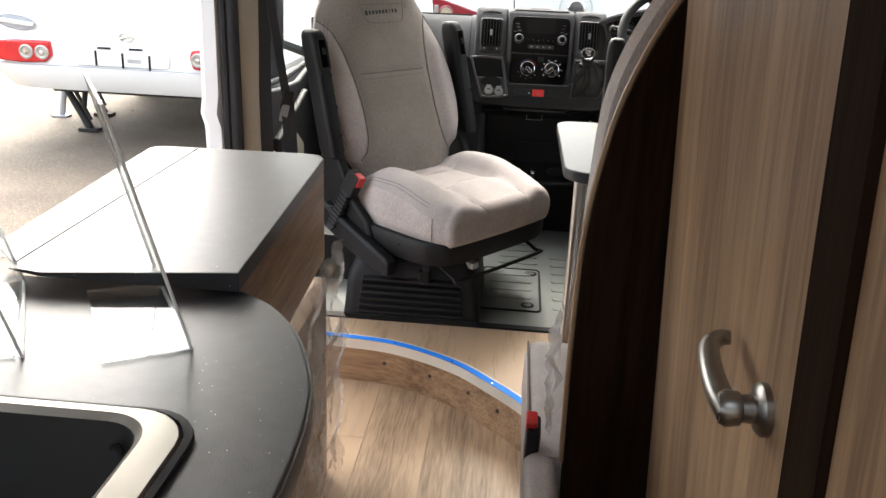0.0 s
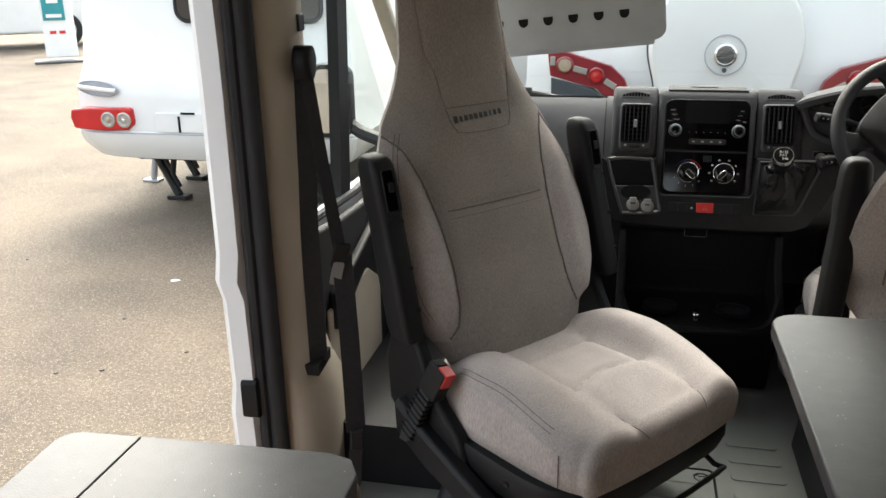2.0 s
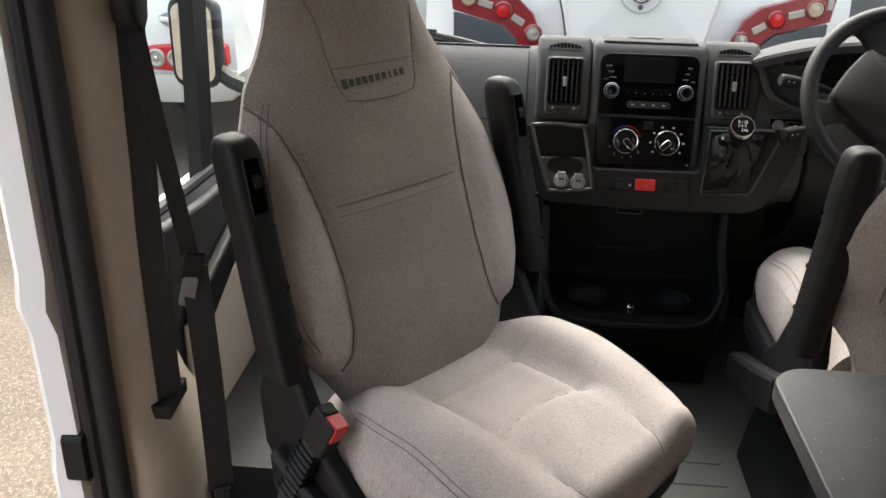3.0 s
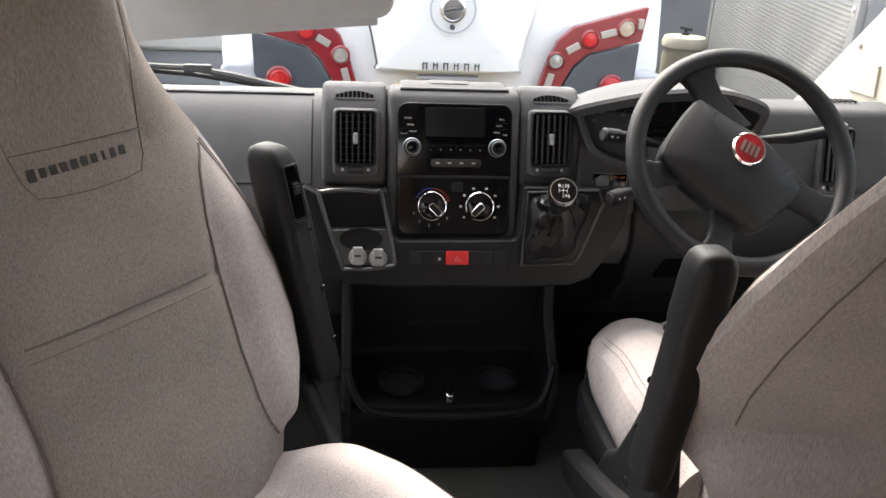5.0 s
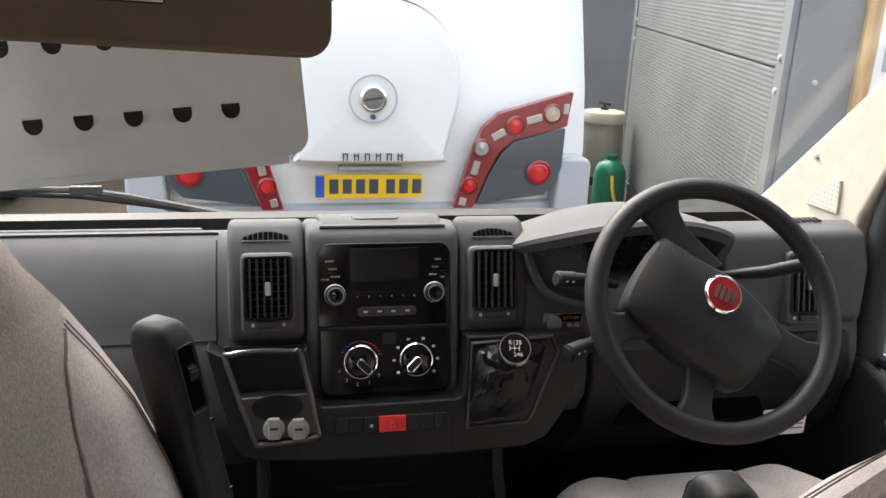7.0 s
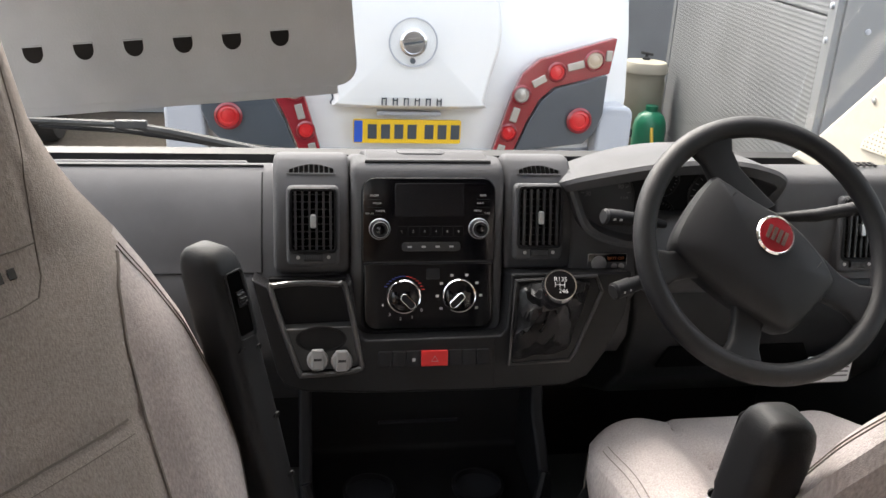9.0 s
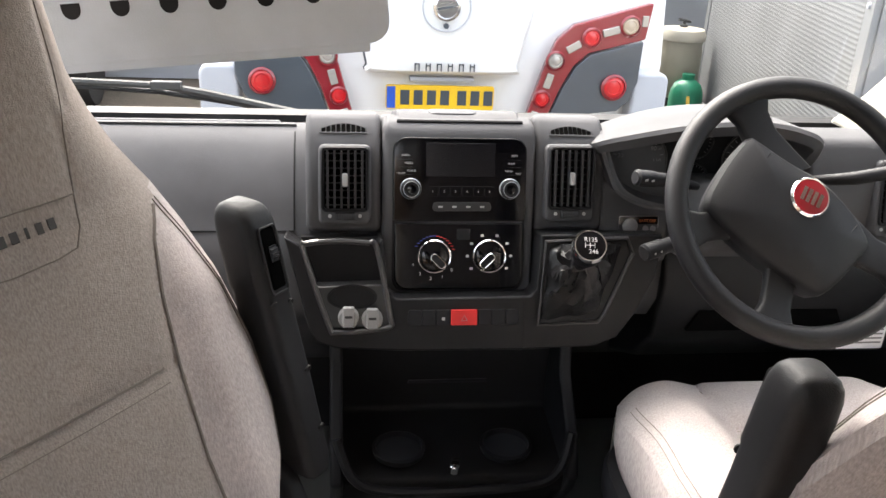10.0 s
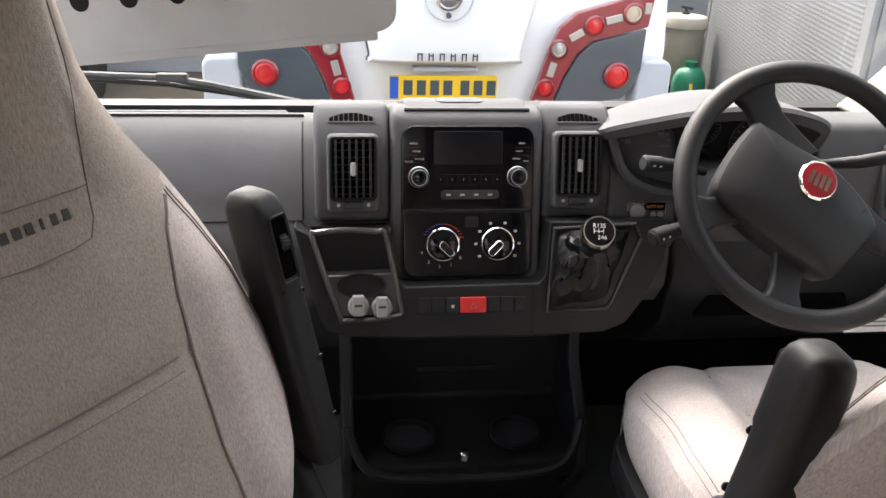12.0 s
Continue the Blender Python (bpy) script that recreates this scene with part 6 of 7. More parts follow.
        part("stalk", tube(path, [r * 0.6, r * 0.95, r], 12), PLASTIC, s)
        e, f = Vector(path[2]), (Vector(path[2]) - Vector(path[1])).normalized()
        part("stalk_cap", tube([e, e + f * 0.03, e + f * 0.032], [r * 1.15, r * 1.15, r * 0.9], 14), PLASTIC, s)
        part("end_disc", tube([e + f * 0.032, e + f * 0.0335], r * 0.85, 14), bpy.data.materials["dark_grey_plastic"], s)
        for k in range(2):
            part("stalk_mark", box(0, 0, 0, 0.006, 0.001, 0.003, Matrix.Translation(e + f * (0.006 + 0.012 * k) + Vector((0, -r * 1.17, 0.001)))), PRINT, s)


steering()


# ---- outside ----
LAMPRED = mat("red_lamp_lens", (0.5, 0.012, 0.016), 0.2, vary=0.15, coat=0.25)
CLUSTER = mat("dark_red_cluster", (0.22, 0.012, 0.02), 0.2, vary=0.1, coat=0.6)
LAMPCLEAR = mat("clear_lamp_lens", (0.42, 0.4, 0.37), 0.2, 0.4, vary=0.08)
AMBER = mat("amber_lamp_lens", (0.42, 0.34, 0.25), 0.15, coat=0.5)
DARKGREY = mat("dark_grey_panel", (0.055, 0.068, 0.082), 0.3, vary=0.08, coat=0.4)
GREYBUMPER = mat("grey_bumper", (0.4, 0.42, 0.46), 0.35, vary=0.04)
DARKWIN = mat("smoked_window", (0.03, 0.027, 0.027), 0.08, coat=0.5)
TYRE = mat("tyre_rubber", (0.018, 0.018, 0.018), 0.8, vary=0.2, scale=30)


def round_lamp(parent, x, y, z, r, lens, name="lamp"):
    m = facing((x, y, z), (0, -1, 0))
    a = part(name, lathe([(r * 1.25, 0.0), (r * 1.25, 0.012), (r * 1.05, 0.02), (r, 0.012)], 28, m), CLUSTER, parent)
    part("lens", lathe([(r, 0.0), (r * 0.97, 0.012), (r * 0.85, 0.017), (r * 0.66, 0.018), (r * 0.6, 0.013), (r * 0.3, 0.016), (0, 0.017)], 26, m), lens, a)
    return a


def motorhome():
    b = thing("parked_motorhome", "white coachbuilt motorhome tail with red lamp clusters", "motorhome")
    cx = 0.275
    # the tail is a shell that bows outward in the middle
    rings = []
    for z, hw, dy in ((0.02, 1.02, 0.05), (0.2, 1.09, 0.0), (0.45, 1.105, -0.02), (0.75, 1.1, 0.02), (1.1, 1.085, 0.1), (1.6, 1.05, 0.2), (2.1, 1.0, 0.32), (2.25, 0.9, 0.5)):
        row = []
        for k in range(25):
            u = -1 + 2 * k / 24
            row.append((cx + hw * u, 5.66 + dy + 0.10 * abs(u) ** 6 + 0.02 * u * u, z))
        row += [(cx + hw, 10.5, z), (cx - hw, 10.5, z)]
        rings.append(row)
    part("body", loft(rings), WHITE, b, "white moulded tail")
    part("bumper", loft([[(cx + 1.11 * u, 5.62 + 0.12 * abs(u) ** 5 + dy, z) for u in [-1 + k / 10 for k in range(21)]] + [(cx + 1.1, 6.4, z), (cx - 1.1, 6.4, z)] for z, dy in ((-0.2, 0.12), (-0.1, 0.02), (0.1, 0.0), (0.2, 0.02), (0.22, 0.06))]), GREYBUMPER, b, "pale grey bumper")
    for sx in (-1, 1):
        part("corner_skirt", prism(rounded(cx + sx * 1.01 - 0.09, cx + sx * 1.01 + 0.09, 0.15, 0.44, 0.05, 5), 5.60, 5.8, "y"), GREYBUMPER, b, "pale blue-grey corner skirt", bevel=0.02)
        sh = [(0.40, 0.2), (0.50, 0.2), (0.56, 0.36), (0.615, 0.47), (0.68, 0.53), (0.945, 0.6), (0.965, 0.765), (0.945, 0.765), (0.7, 0.69), (0.6, 0.66), (0.525, 0.59), (0.48, 0.48)]
        cl = part("lamp_cluster", prism([(cx + sx * x, z) for x, z in sh], 5.575, 5.62, "y"), CLUSTER, b, "dark red curved lamp cluster", bevel=0.008)
        dk = [(0.515, 0.22), (0.85, 0.26), (0.9, 0.31), (0.935, 0.4), (0.94, 0.59), (0.69, 0.525), (0.625, 0.465), (0.57, 0.36)]
        part("dark_panel", prism([(cx + sx * x, z) for x, z in dk], 5.58, 5.62, "y"), DARKGREY, b, "dark grey panel beside the lamps", bevel=0.006)
        for x, z, r, l in ((0.474, 0.315, 0.035, LAMPRED), (0.524, 0.495, 0.038, LAMPCLEAR), (0.684, 0.605, 0.038, LAMPRED), (0.862, 0.662, 0.04, AMBER), (0.816, 0.377, 0.05, LAMPRED)):
            round_lamp(cl, cx + sx * x, 5.575, z, r, l)
        for x, z, w, h, a in ((0.605, 0.56, 0.07, 0.035, 30), (0.775, 0.635, 0.08, 0.035, 15), (0.5, 0.4, 0.035, 0.07, 15), (0.93, 0.685, 0.03, 0.05, 0), (0.445, 0.235, 0.035, 0.04, 15)):
            part("reflector", box(0, 0, 0, w, 0.012, h, pose(cx + sx * x, 5.57, z, 0, -sx * a if h < w else sx * a, 0)), LAMPCLEAR, cl, bevel=0.004)
    cov = smoothed([(-0.33, 0.43, 0), (-0.345, 0.46, 0), (-0.37, 0.58, 0), (-0.405, 0.74, 0), (-0.39, 0.9, 0), (-0.33, 1.03, 0), (-0.2, 1.13, 0), (0, 1.17, 0), (0.2, 1.13, 0), (0.33, 1.03, 0), (0.39, 0.9, 0), (0.405, 0.74, 0), (0.37, 0.58, 0), (0.345, 0.46, 0), (0.33, 0.43, 0), (0, 0.425, 0)], 4, True)
    def cover_ring(s, y):
        return [(cx + p.x * s, y, 0.79 + (p.y - 0.79) * s) for p in cov]
    sc = part("spare_cover", loft([cover_ring(1.0, 5.66), cover_ring(1.0, 5.56), cover_ring(0.985, 5.53), cover_ring(0.94, 5.51), cover_ring(0.6, 5.49), cover_ring(0.05, 5.485)]), WHITE, b, "domed white spare wheel cover")
    part("cover_gap", tube([(cx + p.x * 1.01, 5.63, 0.79 + (p.y - 0.79) * 1.01) for p in cov], 0.006, 6, closed=True), DARKGREY, sc)
    m = facing((cx - 0.005, 5.485, 0.735), (0, -1, 0))
    part("badge_ring", tube([m @ Vector((0.105 * math.cos(a), 0.105 * math.sin(a), 0.012)) for a in [2 * math.pi * k / 40 for k in range(40)]], 0.004, 6, closed=True), GREYBUMPER, sc)
    part("badge", lathe([(0.06, 0.0), (0.06, 0.02), (0.05, 0.028), (0.046, 0.02), (0, 0.018)], 32, m), CHROME, sc, "round chrome badge")
    for k, (yy, w) in enumerate(((0.012, 0.07), (0.0, 0.085), (-0.012, 0.07))):
        part("badge_stripe", box(0, yy, 0.026, w, 0.008, 0.006, m @ pose(0, 0, 0, 0, 0, 10)), DARKGREY if k == 1 else CHROME, sc)
    part("lock", lathe([(0.012, 0), (0.012, 0.02), (0, 0.02)], 14, facing((cx - 0.005, 5.485, 0.655), (0, -1, 0))), DARKGREY, sc)
    # model name as plain strokes
    for i in range(6):
        x = cx - 0.125 + 0.05 * i
        nb = bmesh.new()
        for dx, dz, w, h in ((-0.009, 0, 0.006, 0.034), (0.009, 0, 0.006, 0.034), (0, 0.006 if i % 2 else 0.014, 0.02, 0.005)):
            box(x + dx, 5.497, 0.468 + dz, w, 0.004, h, None, nb)
        part("name_stroke", nb, DARKGREY, sc)
    pl = part("number_plate", prism(rounded(0.017, 0.522, 0.255, 0.366, 0.01), 5.58, 5.595, "y"), mat("plate_yellow", (0.8, 0.5, 0.02), 0.4, vary=0.03), b, "yellow number plate with dark bars")
    part("plate_band", span(0.021, 0.06, 5.576, 5.579, 0.26, 0.361), mat("plate_blue", (0.02, 0.09, 0.5), 0.4), pl)
    for i in range(7):
        x = 0.105 + 0.062 * i + (0.018 if i > 3 else 0)
        part("plate_bar", span(x - 0.021, x + 0.021, 5.576, 5.579, 0.276, 0.345), DARKGREY, pl, bevel=0.006)
    part("plate_light", box(cx, 5.6, 0.395, 0.3, 0.04, 0.02), GREYBUMPER, b, bevel=0.005)
    for sx in (-1, 1):
        part("wheel", lathe([(0.2, -0.1), (0.32, -0.1), (0.34, -0.06), (0.34, 0.06), (0.32, 0.1), (0.2, 0.1)], 28, facing((cx + sx * 0.9, 7.3, GROUND + 0.34), (1, 0, 0))), TYRE, b)
    part("chassis", span(cx - 0.9, cx + 0.9, 5.9, 10.2, -0.25, 0.05), TYRE, b)


motorhome()


def caravan():
    c = thing("parked_caravan", "white touring caravan tail with red lamps and steady legs", "caravan")
    x0, x1, cx = -4.36, -2.1, -3.23
    rings = []
    for z, ins, dy in ((-0.16, 0.1, 0.10), (-0.05, 0.03, 0.02), (0.04, 0.01, 0.0), (0.06, 0.02, 0.02), (0.3, 0.03, 0.02), (0.45, 0.05, 0.05), (0.55, 0.06, 0.10), (1.0, 0.09, 0.14), (1.6, 0.13, 0.22), (2.0, 0.2, 0.4)):
        row = []
        for k in range(25):
            u = -1 + 2 * k / 24
            row.append((cx + (1.13 - ins) * u, 6.27 + dy + 0.12 * abs(u) ** 8, z))
        row += [(x1 - ins, 11.5, z), (x0 + ins, 11.5, z)]
        rings.append(row)
    part("body", loft(rings), WHITE, c, "white moulded body")
    part("bumper_groove", loft([[(cx + 1.115 * u, 6.262 + 0.12 * abs(u) ** 8, z) for u in [-1 + k / 12 for k in range(25)]] for z in (0.045, 0.056)], None, False, False), GREYBUMPER, c)
    for sx in (-1, 1):
        xl = cx + sx * 0.83
        sh = [(-0.255, 0.24), (0.12, 0.235), (0.25, 0.22), (0.262, 0.16), (0.24, 0.075), (0.0, 0.06), (-0.2, 0.07), (-0.265, 0.12)]
        la = part("tail_lamp", prism([(xl - sx * x * -1 if sx < 0 else xl - x, z) for x, z in sh], 6.255, 6.36, "y"), LAMPRED, c, "red tail lamp with two clear rounds", bevel=0.02)
        for k, x in enumerate((0.06, 0.19)):
            xx = xl + (x if sx < 0 else -x)
            mm = facing((xx, 6.257, 0.15), (0, -1, 0))
            part("clear_round", lathe([(0.058, 0), (0.058, 0.008), (0.045, 0.012), (0.035, 0.004), (0, 0.006)], 24, mm), LAMPCLEAR, la)
            part("bulb", lathe([(0.02, 0.004), (0.014, 0.016), (0, 0.02)], 14, mm), AMBER if k == 0 else CHROME, la)
        hm = facing((cx + sx * 0.84, 6.29, 0.375), (0, -1, 0.0))
        h = part("grab_handle", lathe([(0.15, 0.0), (0.155, 0.014), (0.145, 0.018), (0.13, 0.006), (0, 0.004)], 30, hm @ Matrix.Rotation(radians(-6), 4, "Z") @ Matrix.Diagonal((1.1, 0.38, 1, 1))), GREYBUMPER, c, "recessed grab handle")
        part("handle_bar", tube([hm @ Vector((-0.15, 0.012, 0.02)), hm @ Vector((-0.1, 0.01, 0.035)), hm @ Vector((0.1, -0.01, 0.035)), hm @ Vector((0.15, -0.014, 0.02))], 0.017, 10), WHITE, h)
    # plate recess
    part("plate_recess", prism(rounded(cx - 0.4, cx + 0.4, 0.065, 0.21, 0.04, 5), 6.268, 6.285, "y"), WHITE, c, "number plate recess", bevel=0.006)
    for i in range(3):
        part("plate_clip", span(cx - 0.2 + 0.22 * i - 0.008, cx - 0.2 + 0.22 * i + 0.008, 6.262, 6.268, 0.065 - 0.01 * i, 0.185 - 0.01 * i), DEEP, c)
    for i in range(2):
        part("plate_lamp", span(cx - 0.18 + 0.26 * i, cx - 0.07 + 0.26 * i, 6.26, 6.268, 0.2, 0.215), DEEP, c)
    part("label_patch", span(cx + 0.06, cx + 0.17, 6.263, 6.268, 0.1, 0.13), mat("grey_patch", (0.4, 0.4, 0.4), 0.5), c)
    bm = facing((cx + 0.06, 6.285, 0.295), (0, -1, 0))
    part("badge", tube([bm @ Vector((0.055 * math.cos(a), 0.035 * math.sin(a), 0.006)) for a in [2 * math.pi * k / 28 for k in range(28)]], 0.007, 6, closed=True), CHROME, c, "oval chrome badge")
    part("badge_stripe", tube([bm @ Vector((-0.05, -0.012, 0.008)), bm @ Vector((0, 0.006, 0.01)), bm @ Vector((0.05, 0.012, 0.008))], 0.007, 6), CHROME, c)
    win = part("rear_window", prism(rounded(cx - 0.18, cx + 0.9, 0.86, 1.7, 0.08, 6), 6.36, 6.42, "y"), DARKWIN, c, "smoked rear window", bevel=0.012)
    part("window_seal", tube([(x, 6.372, z) for x, z in rounded(cx - 0.19, cx + 0.91, 0.85, 1.71, 0.085, 6)], 0.014, 6, closed=True), RUBBER, win)
    for i in range(3):
        part("blind_item", box(cx + 0.05 + 0.25 * i, 6.356, 0.9 + 0.02 * i, 0.12, 0.006, 0.02, pose(0, 0, 0, 0, 0, 0)), GREYBUMPER, win, bevel=0.004)
    # steadies
    for x, y in ((-3.88, 6.93), (-4.82 + 0.75, 7.6), (-2.6, 7.0)):
        s = part("steady_leg", tube([(x - 0.3, y + 0.1, -0.16), (x, y, GROUND + 0.03)], [0.03, 0.035], 8), TYRE, c, "black corner steady")
        part("steady_strut", tube([(x - 0.02, y + 0.05, -0.16), (x - 0.05, y + 0.02, -0.42)], 0.025, 8), TYRE, s)
        part("steady_strut", tube([(x - 0.18, y + 0.05, -0.18), (x + 0.01, y + 0.01, GROUND + 0.1)], 0.018, 8), TYRE, s)
        part("steady_foot", prism(rounded(x - 0.09, x + 0.09, y - 0.06, y + 0.06, 0.015), GROUND, GROUND + 0.035), TYRE, s, bevel=0.008)
    part("chassis", span(-4.0, -2.4, 6.6, 11, -0.22, -0.1), TYRE, c)
    gl = part("jack_leg", tube([(-4.28, 7.35, -0.15), (-4.42, 7.45, GROUND + 0.02)], 0.03, 8), GREYBUMPER, c, "grey steady leg")
    part("jack_foot", box(-4.43, 7.45, GROUND + 0.012, 0.16, 0.1, 0.024), GREYBUMPER, gl, bevel=0.006)
    for sx in (-1, 1):
        part("wheel", lathe([(0.18, -0.09), (0.29, -0.09), (0.31, -0.05), (0.31, 0.05), (0.29, 0.09), (0.18, 0.09)], 24, facing((cx + sx * 0.95, 9.0, GROUND + 0.31), (1, 0, 0))), TYRE, c)


caravan()


def second_caravan():
    c = thing("second_caravan", "white caravan parked farther off with a red tail lamp", "caravan")
    part("body", prism(rounded(-2.55, -0.75, -0.3, 1.9, (0.1, 0.1, 0.25, 0.25), 5), 10.0, 14.5, "y"), WHITE, c, bevel=0.06)
    part("tail_lamp", prism(rounded(-2.4, -2.15, -0.15, 0.2, 0.05), 9.96, 10.0, "y"), LAMPRED, c, "red tail lamp", bevel=0.015)
    part("skirt", prism(rounded(-2.5, -0.8, -0.62, -0.3, 0.04), 10.05, 14.4, "y"), GREYBUMPER, c)
    part("rear_window", prism(rounded(-2.2, -1.1, 0.7, 1.4, 0.08), 9.97, 10.0, "y"), DARKWIN, c)


second_caravan()


def banner():
    b = thing("banner", "green and white feather banner on a pole", "banner")
    part("cloth", prism([(-3.45, -0.2), (-3.12, -0.2), (-3.08, 1.9), (-3.35, 1.9)], 9.49, 9.505, "y"), mat("banner_green", (0.02, 0.42, 0.2), 0.7), b)
    for k in range(4):
        part("banner_stroke", box(-3.27, 9.48, 0.45 + 0.28 * k, 0.2, 0.006, 0.09, pose(0, 0, 0)), WHITEPAPER, b, bevel=0.003)
    part("pole", tube([(-3.48, 9.5, GROUND), (-3.45, 9.5, 1.95)], 0.02, 8), STEEL, b)


banner()


def far_corner():
    s = thing("sign_stand", "white dealer sign stand with a teal panel", "sign")
    m = pose(-11.9, 16.7, GROUND, 0, 0, 36)
    part("panel", box(0, 0, 0.85, 0.62, 0.05, 1.5, m @ pose(0, 0, 0, -4)), WHITEPAPER, s, bevel=0.02)
    part("teal_panel", box(-0.06, -0.035, 1.15, 0.42, 0.02, 0.62, m @ pose(0, 0, 0, -4)), mat("teal_print", (0.02, 0.25, 0.28), 0.5), s)
    part("swallow_shape", box(-0.06, -0.05, 1.22, 0.22, 0.01, 0.08, m @ pose(0, 0, 0, -4)), WHITEPAPER, s, bevel=0.004)
    part("panel_stroke", box(-0.06, -0.05, 0.93, 0.3, 0.01, 0.07, m @ pose(0, 0, 0, -4)), WHITEPAPER, s)
    for k, x in enumerate((-0.12, 0.06)):
        part("panel_mark", box(x, -0.032, 0.6, 0.12, 0.01, 0.06, m @ pose(0, 0, 0, -4)), RED, s)
    part("foot", prism(rounded(-0.55, 0.45, -0.35, 0.35, 0.05), 0.0, 0.05, "z", None, m), mat("grey_foot", (0.12, 0.12, 0.12), 0.6), s, bevel=0.02)
    v = thing("distant_vehicle", "white van parked far off with silver wheel trims", "van")
    vm = pose(-16.0, 19.5, GROUND, 0, 0, 38)
    part("body", prism([(-3.2, 0.35), (2.6, 0.35), (2.7, 1.0), (2.0, 1.5), (1.3, 2.3), (-3.2, 2.4)], -1.0, 1.0, "y", None, vm), WHITE, v, bevel=0.08)
    for x in (-2.2, 1.75):
        w = part("wheel", lathe([(0.3, -0.11), (0.4, -0.1), (0.43, -0.06), (0.43, 0.06), (0.4, 0.1), (0.3, 0.11)], 30, vm @ facing((x, -1.0, 0.43), (0, -1, 0))), TYRE, v)
        part("wheel_trim", lathe([(0.29, 0.08), (0.28, 0.12), (0.1, 0.1), (0.06, 0.13), (0, 0.13)], 26, vm @ facing((x, -1.0, 0.43), (0, -1, 0))), SILVER, w, "silver wheel trim")
        for k in range(7):
            part("trim_slot", box(0.19, 0, 0.112, 0.1, 0.05, 0.01, vm @ facing((x, -1.0, 0.43), (0, -1, 0)) @ Matrix.Rotation(2 * math.pi * k / 7, 4, "Z")), TYRE, w)


far_corner()


def clad_building():
    b = thing("clad_building", "grey ribbed metal-clad building with a timber-framed opening", "building")
    CL = mat("grey_cladding", (0.165, 0.172, 0.178), 0.7, 0.0, vary=0.1, scale=2, spec=0.25)
    PLAIN = mat("plain_cladding", (0.2, 0.21, 0.22), 0.5, 0.1, vary=0.05, scale=2)
    part("back_wall", span(1.5, 9.5, 11.5, 11.9, GROUND, 5), CL, b)
    # long ribbed flank that runs towards the cab, then the corner
    m = pose(3.0, 8.9, 0, 0, 0, -101.9)
    far, width = 3.52, 1.7
    part("block", prism([(0, 0.0), (far, 0.0), (far, width), (0, width)], GROUND, 4.5, "z", None, m), CL, b)
    part("corner_trim", prism([(far - 0.1, -0.036), (far + 0.006, -0.036), (far + 0.006, 0.0), (far - 0.1, 0.0)], GROUND, 4.5, "z", None, m), PLAIN, b, "plain folded corner strip", bevel=0.004)
    part("edge_trim", prism([(-0.12, -0.036), (0.0, -0.036), (0.0, 0.06), (-0.12, 0.06)], GROUND, 4.5, "z", None, m), CL, b, bevel=0.004)
    for z0, z1 in ((GROUND, -0.42), (-0.41, 0.895), (0.905, 2.2), (2.21, 3.5)):
        p = part("panel", prism([(0.012, -0.03), (far - 0.105, -0.03), (far - 0.105, 0.0), (0.012, 0.0)], z0, z1, "z", None, m), CL, b, bevel=0.003)
        bm = bmesh.new()
        n = max(2, int((z1 - z0) / 0.025))
        for k in range(n):
            z = z0 + (z1 - z0) * (k + 0.5) / n
            prism([(-0.03, z - 0.009), (-0.0314, z - 0.003), (-0.0314, z + 0.003), (-0.03, z + 0.009)], 0.02, far - 0.115, "x", bm, m)
        part("ribs", bm, CL, p)
        for x in (0.05, far - 0.05):
            for z in (z0 + 0.05, z1 - 0.1):
                part("bolt", lathe([(0.016, 0), (0.014, 0.01), (0, 0.013)], 12, m @ facing((x, -0.036, z), (0, -1, 0))), GREYBUMPER, p)
    # the end face with its timber-lined opening
    part("end_face", prism([(far, 0.0), (far + 0.02, 0.0), (far + 0.02, width), (far, width)], GROUND, 0.47, "z", None, m), PLAIN, b)
    part("end_strip", prism([(far, 0.0), (far + 0.02, 0.0), (far + 0.02, 0.3), (far, 0.3)], 0.47, 4.5, "z", None, m), PLAIN, b)
    part("timber_post", prism([(far + 0.02, 0.3), (far + 0.05, 0.3), (far + 0.05, 0.37), (far + 0.02, 0.37)], 0.47, 4.5, "z", None, m), mat("raw_timber", (0.5, 0.33, 0.17), 0.7, vary=0.2, scale=8, stretch=(4, 4, 0.4)), b, "raw timber post")
    fr = part("white_frame", prism([(far + 0.004, 0.375), (far + 0.04, 0.375), (far + 0.04, 0.5), (far + 0.004, 0.5)], 0.47, 4.5, "z", None, m), WHITEPAPER, b, "white door frame", bevel=0.006)
    part("frame_latch", box(far + 0.045, 0.43, 0.98, 0.012, 0.03, 0.12, m), GREYBUMPER, fr, "steel latch plate", bevel=0.003)
    part("green_panel", prism([(far, 0.505), (far + 0.02, 0.505), (far + 0.02, width), (far, width)], 0.47, 4.5, "z", None, m), mat("pale_green_panel", (0.3, 0.37, 0.25), 0.5), b, "pale green panel")
    part("bracket", box(far + 0.05, 0.33, 0.45, 0.08, 0.16, 0.05, m), GREYBUMPER, b, "grey metal bracket", bevel=0.008)
    for y, z in ((0.12, 0.85), (0.1, 0.0)):
        part("bolt", lathe([(0.014, 0), (0.012, 0.008), (0, 0.011)], 12, m @ facing((far + 0.02, y, z), (1, 0, 0))), GREYBUMPER, b)


clad_building()


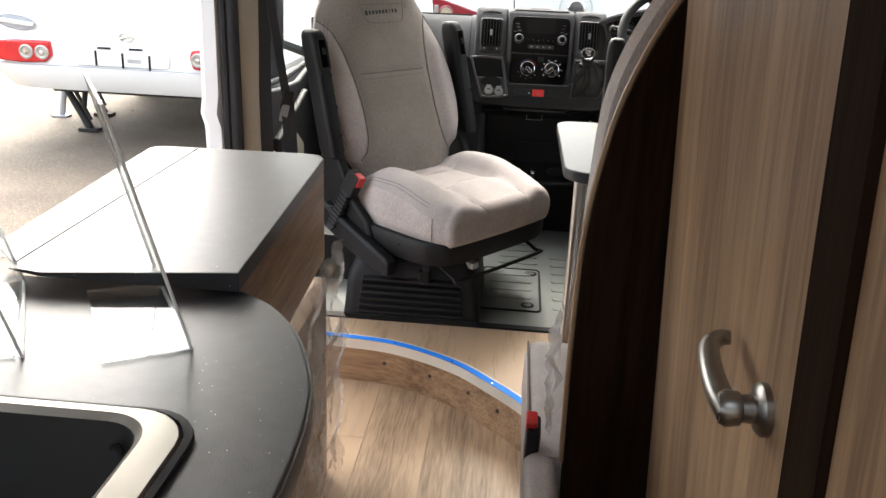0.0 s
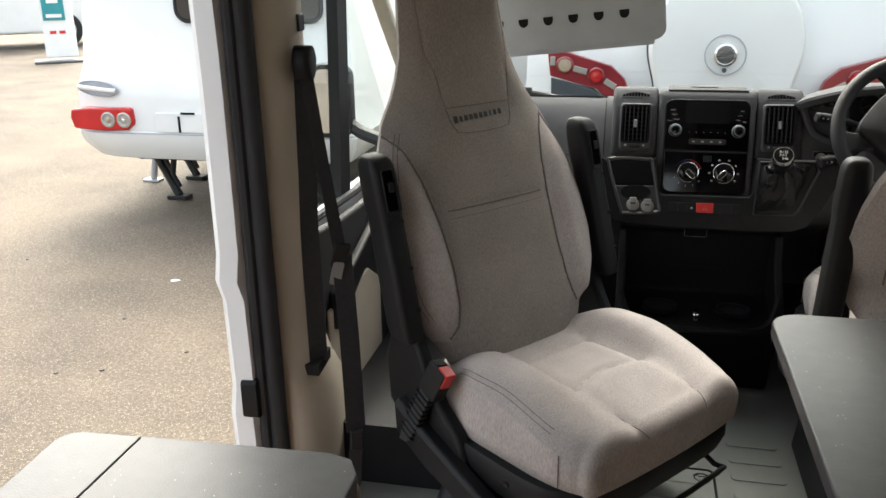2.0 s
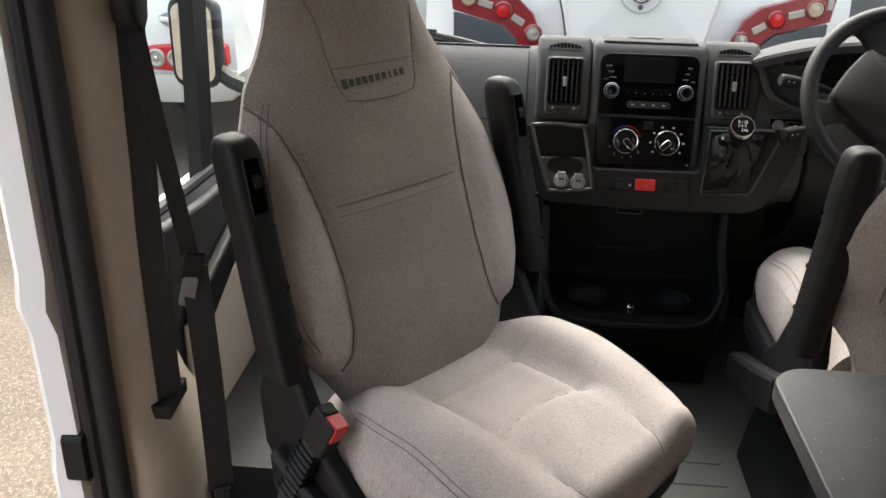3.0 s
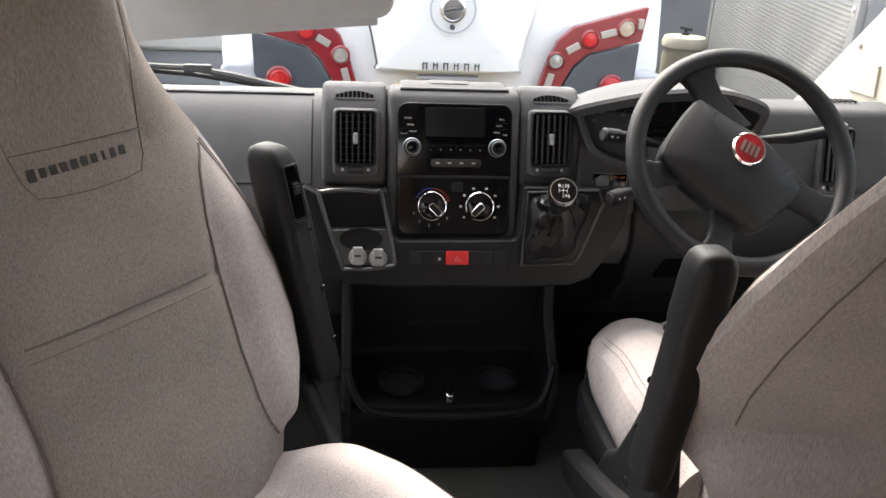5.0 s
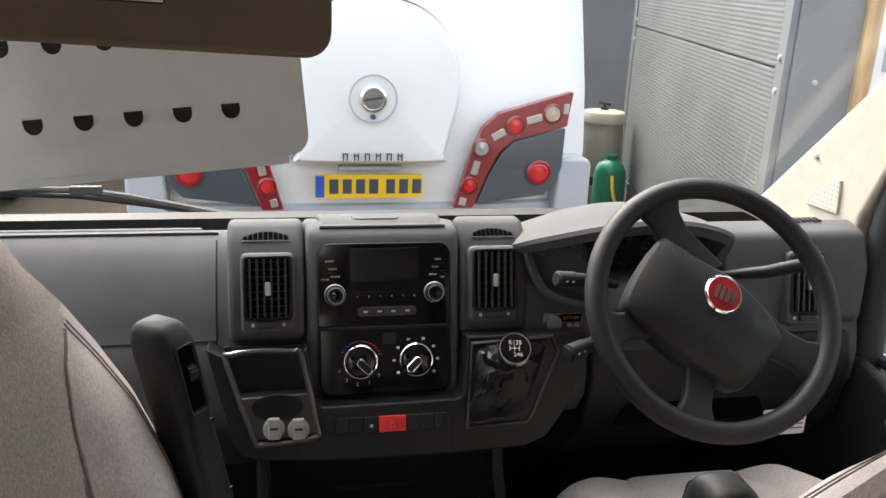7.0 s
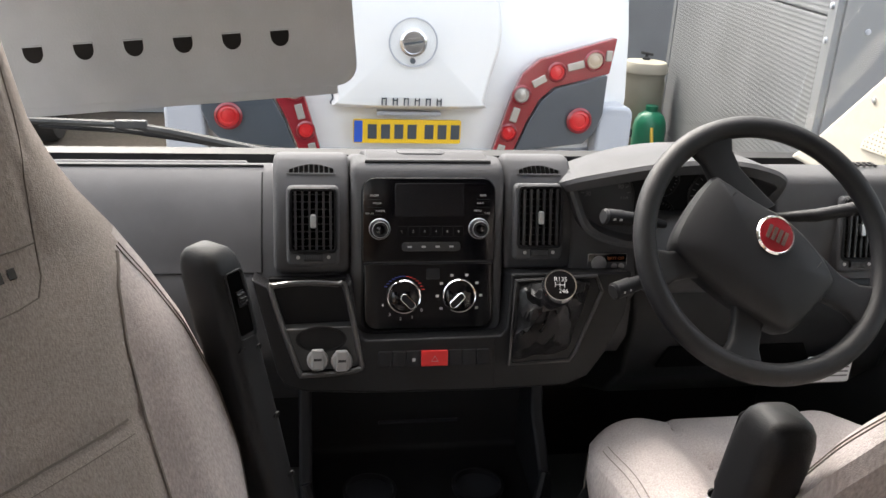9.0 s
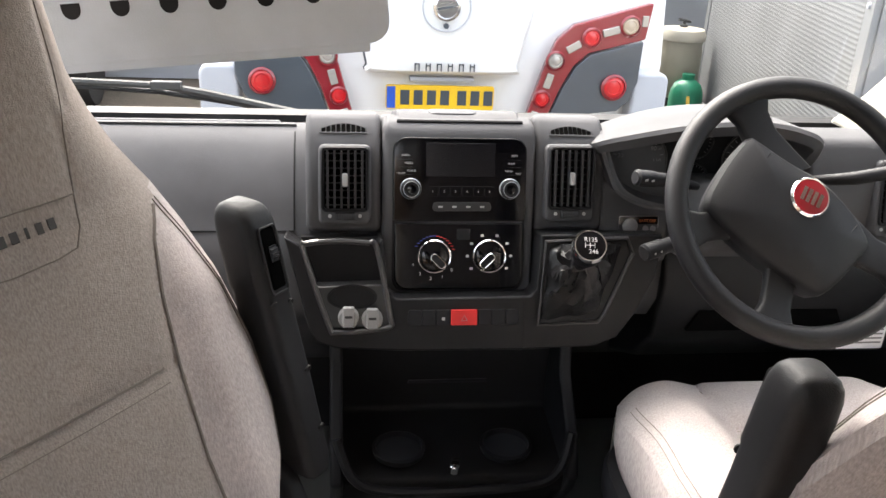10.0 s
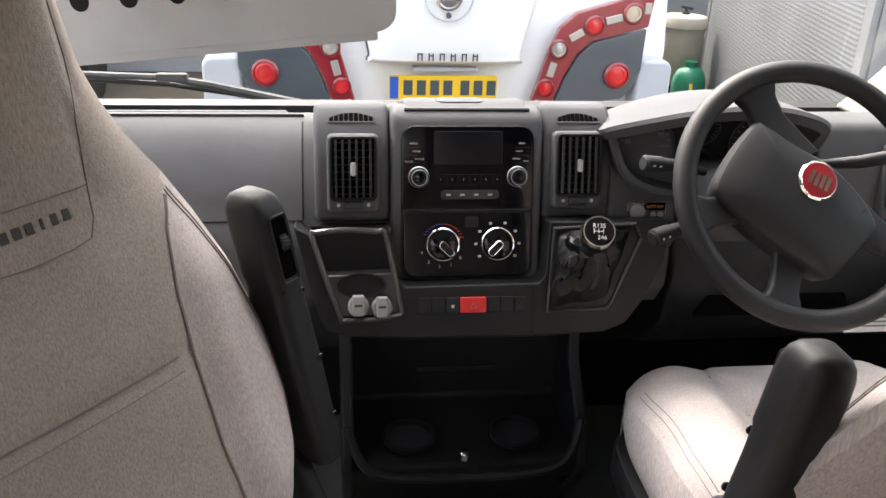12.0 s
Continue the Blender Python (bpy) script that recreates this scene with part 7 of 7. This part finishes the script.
def bottles():
    g = thing("gas_bottle", "green gas bottle with a yellow hose on the ground", "gas bottle")
    m = Matrix.Translation((2.63, 8.34, GROUND))
    part("cylinder", lathe([(0.11, 0), (0.135, 0.02), (0.135, 0.33), (0.128, 0.38), (0.105, 0.43), (0.06, 0.465), (0.03, 0.475), (0, 0.475)], 30, m), mat("bottle_green", (0.008, 0.17, 0.09), 0.35), g)
    part("collar", lathe([(0.045, 0.46), (0.05, 0.46), (0.052, 0.51), (0.046, 0.51)], 22, m), bpy.data.materials["bottle_green"], g)
    part("hose", tube(smoothed([(2.6, 8.22, GROUND + 0.35), (2.6, 8.15, GROUND + 0.2), (2.66, 8.1, GROUND + 0.05), (2.75, 8.0, GROUND + 0.02), (2.95, 7.95, GROUND + 0.02)], 5), 0.015, 8), mat("hose_yellow", (0.6, 0.4, 0.05), 0.5), g)
    w = thing("water_barrel", "round khaki tank with a black valve", "tank")
    m2 = Matrix.Translation((2.64, 8.62, GROUND)) @ Matrix.Diagonal((0.66, 0.66, 0.875, 1))
    part("drum", lathe([(0.24, 0), (0.27, 0.03), (0.27, 0.75), (0.255, 0.8), (0.27, 0.85), (0.27, 0.92), (0.2, 0.95), (0, 0.95)], 30, m2), mat("khaki_plastic", (0.26, 0.24, 0.18), 0.5), w)
    part("drum_lid", lathe([(0.255, 0.84), (0.285, 0.85), (0.29, 0.9), (0.26, 0.945), (0.1, 0.962), (0, 0.962)], 30, m2), mat("cream_lid", (0.45, 0.42, 0.34), 0.5), w, "cream lid")
    part("drum_band", lathe([(0.275, 0.24), (0.28, 0.24), (0.28, 0.32), (0.275, 0.32)], 30, m2), TYRE, w)
    part("valve", lathe([(0.05, 0.95), (0.05, 0.98), (0.02, 0.99), (0.02, 1.02), (0, 1.02)], 14, m2), TYRE, w)
    part("valve_arm", tube([m2 @ Vector((-0.08, 0, 1.03)), m2 @ Vector((0.08, 0, 1.01))], 0.012, 8), TYRE, w)


bottles()


def litter():
    lf = thing("dropped_leaf", "small white scrap lying on the tarmac", "scrap")
    part("scrap", prism([(-2.93, 5.08), (-2.9, 5.085), (-2.88, 5.11), (-2.91, 5.12), (-2.94, 5.105)], GROUND + 0.001, GROUND + 0.006), WHITEPAPER, lf)
    rnd2 = random.Random(3)
    st = bmesh.new()
    for k in range(26):
        x, y = -1.6 - 4 * rnd2.random(), 2.5 + 6 * rnd2.random()
        s = 0.005 + 0.009 * rnd2.random()
        prism([(x + s * math.cos(a) * rnd2.uniform(0.6, 1), y + s * math.sin(a)) for a in (0.2, 1.3, 2.6, 3.9, 5.2)], GROUND, GROUND + s * 0.5, "z", st)
    tagged(part("loose_grit", st, mat("dark_grit", (0.1, 0.09, 0.08), 0.9)), "scattered dark grit on the tarmac", "grit", kind="stuff")


litter()
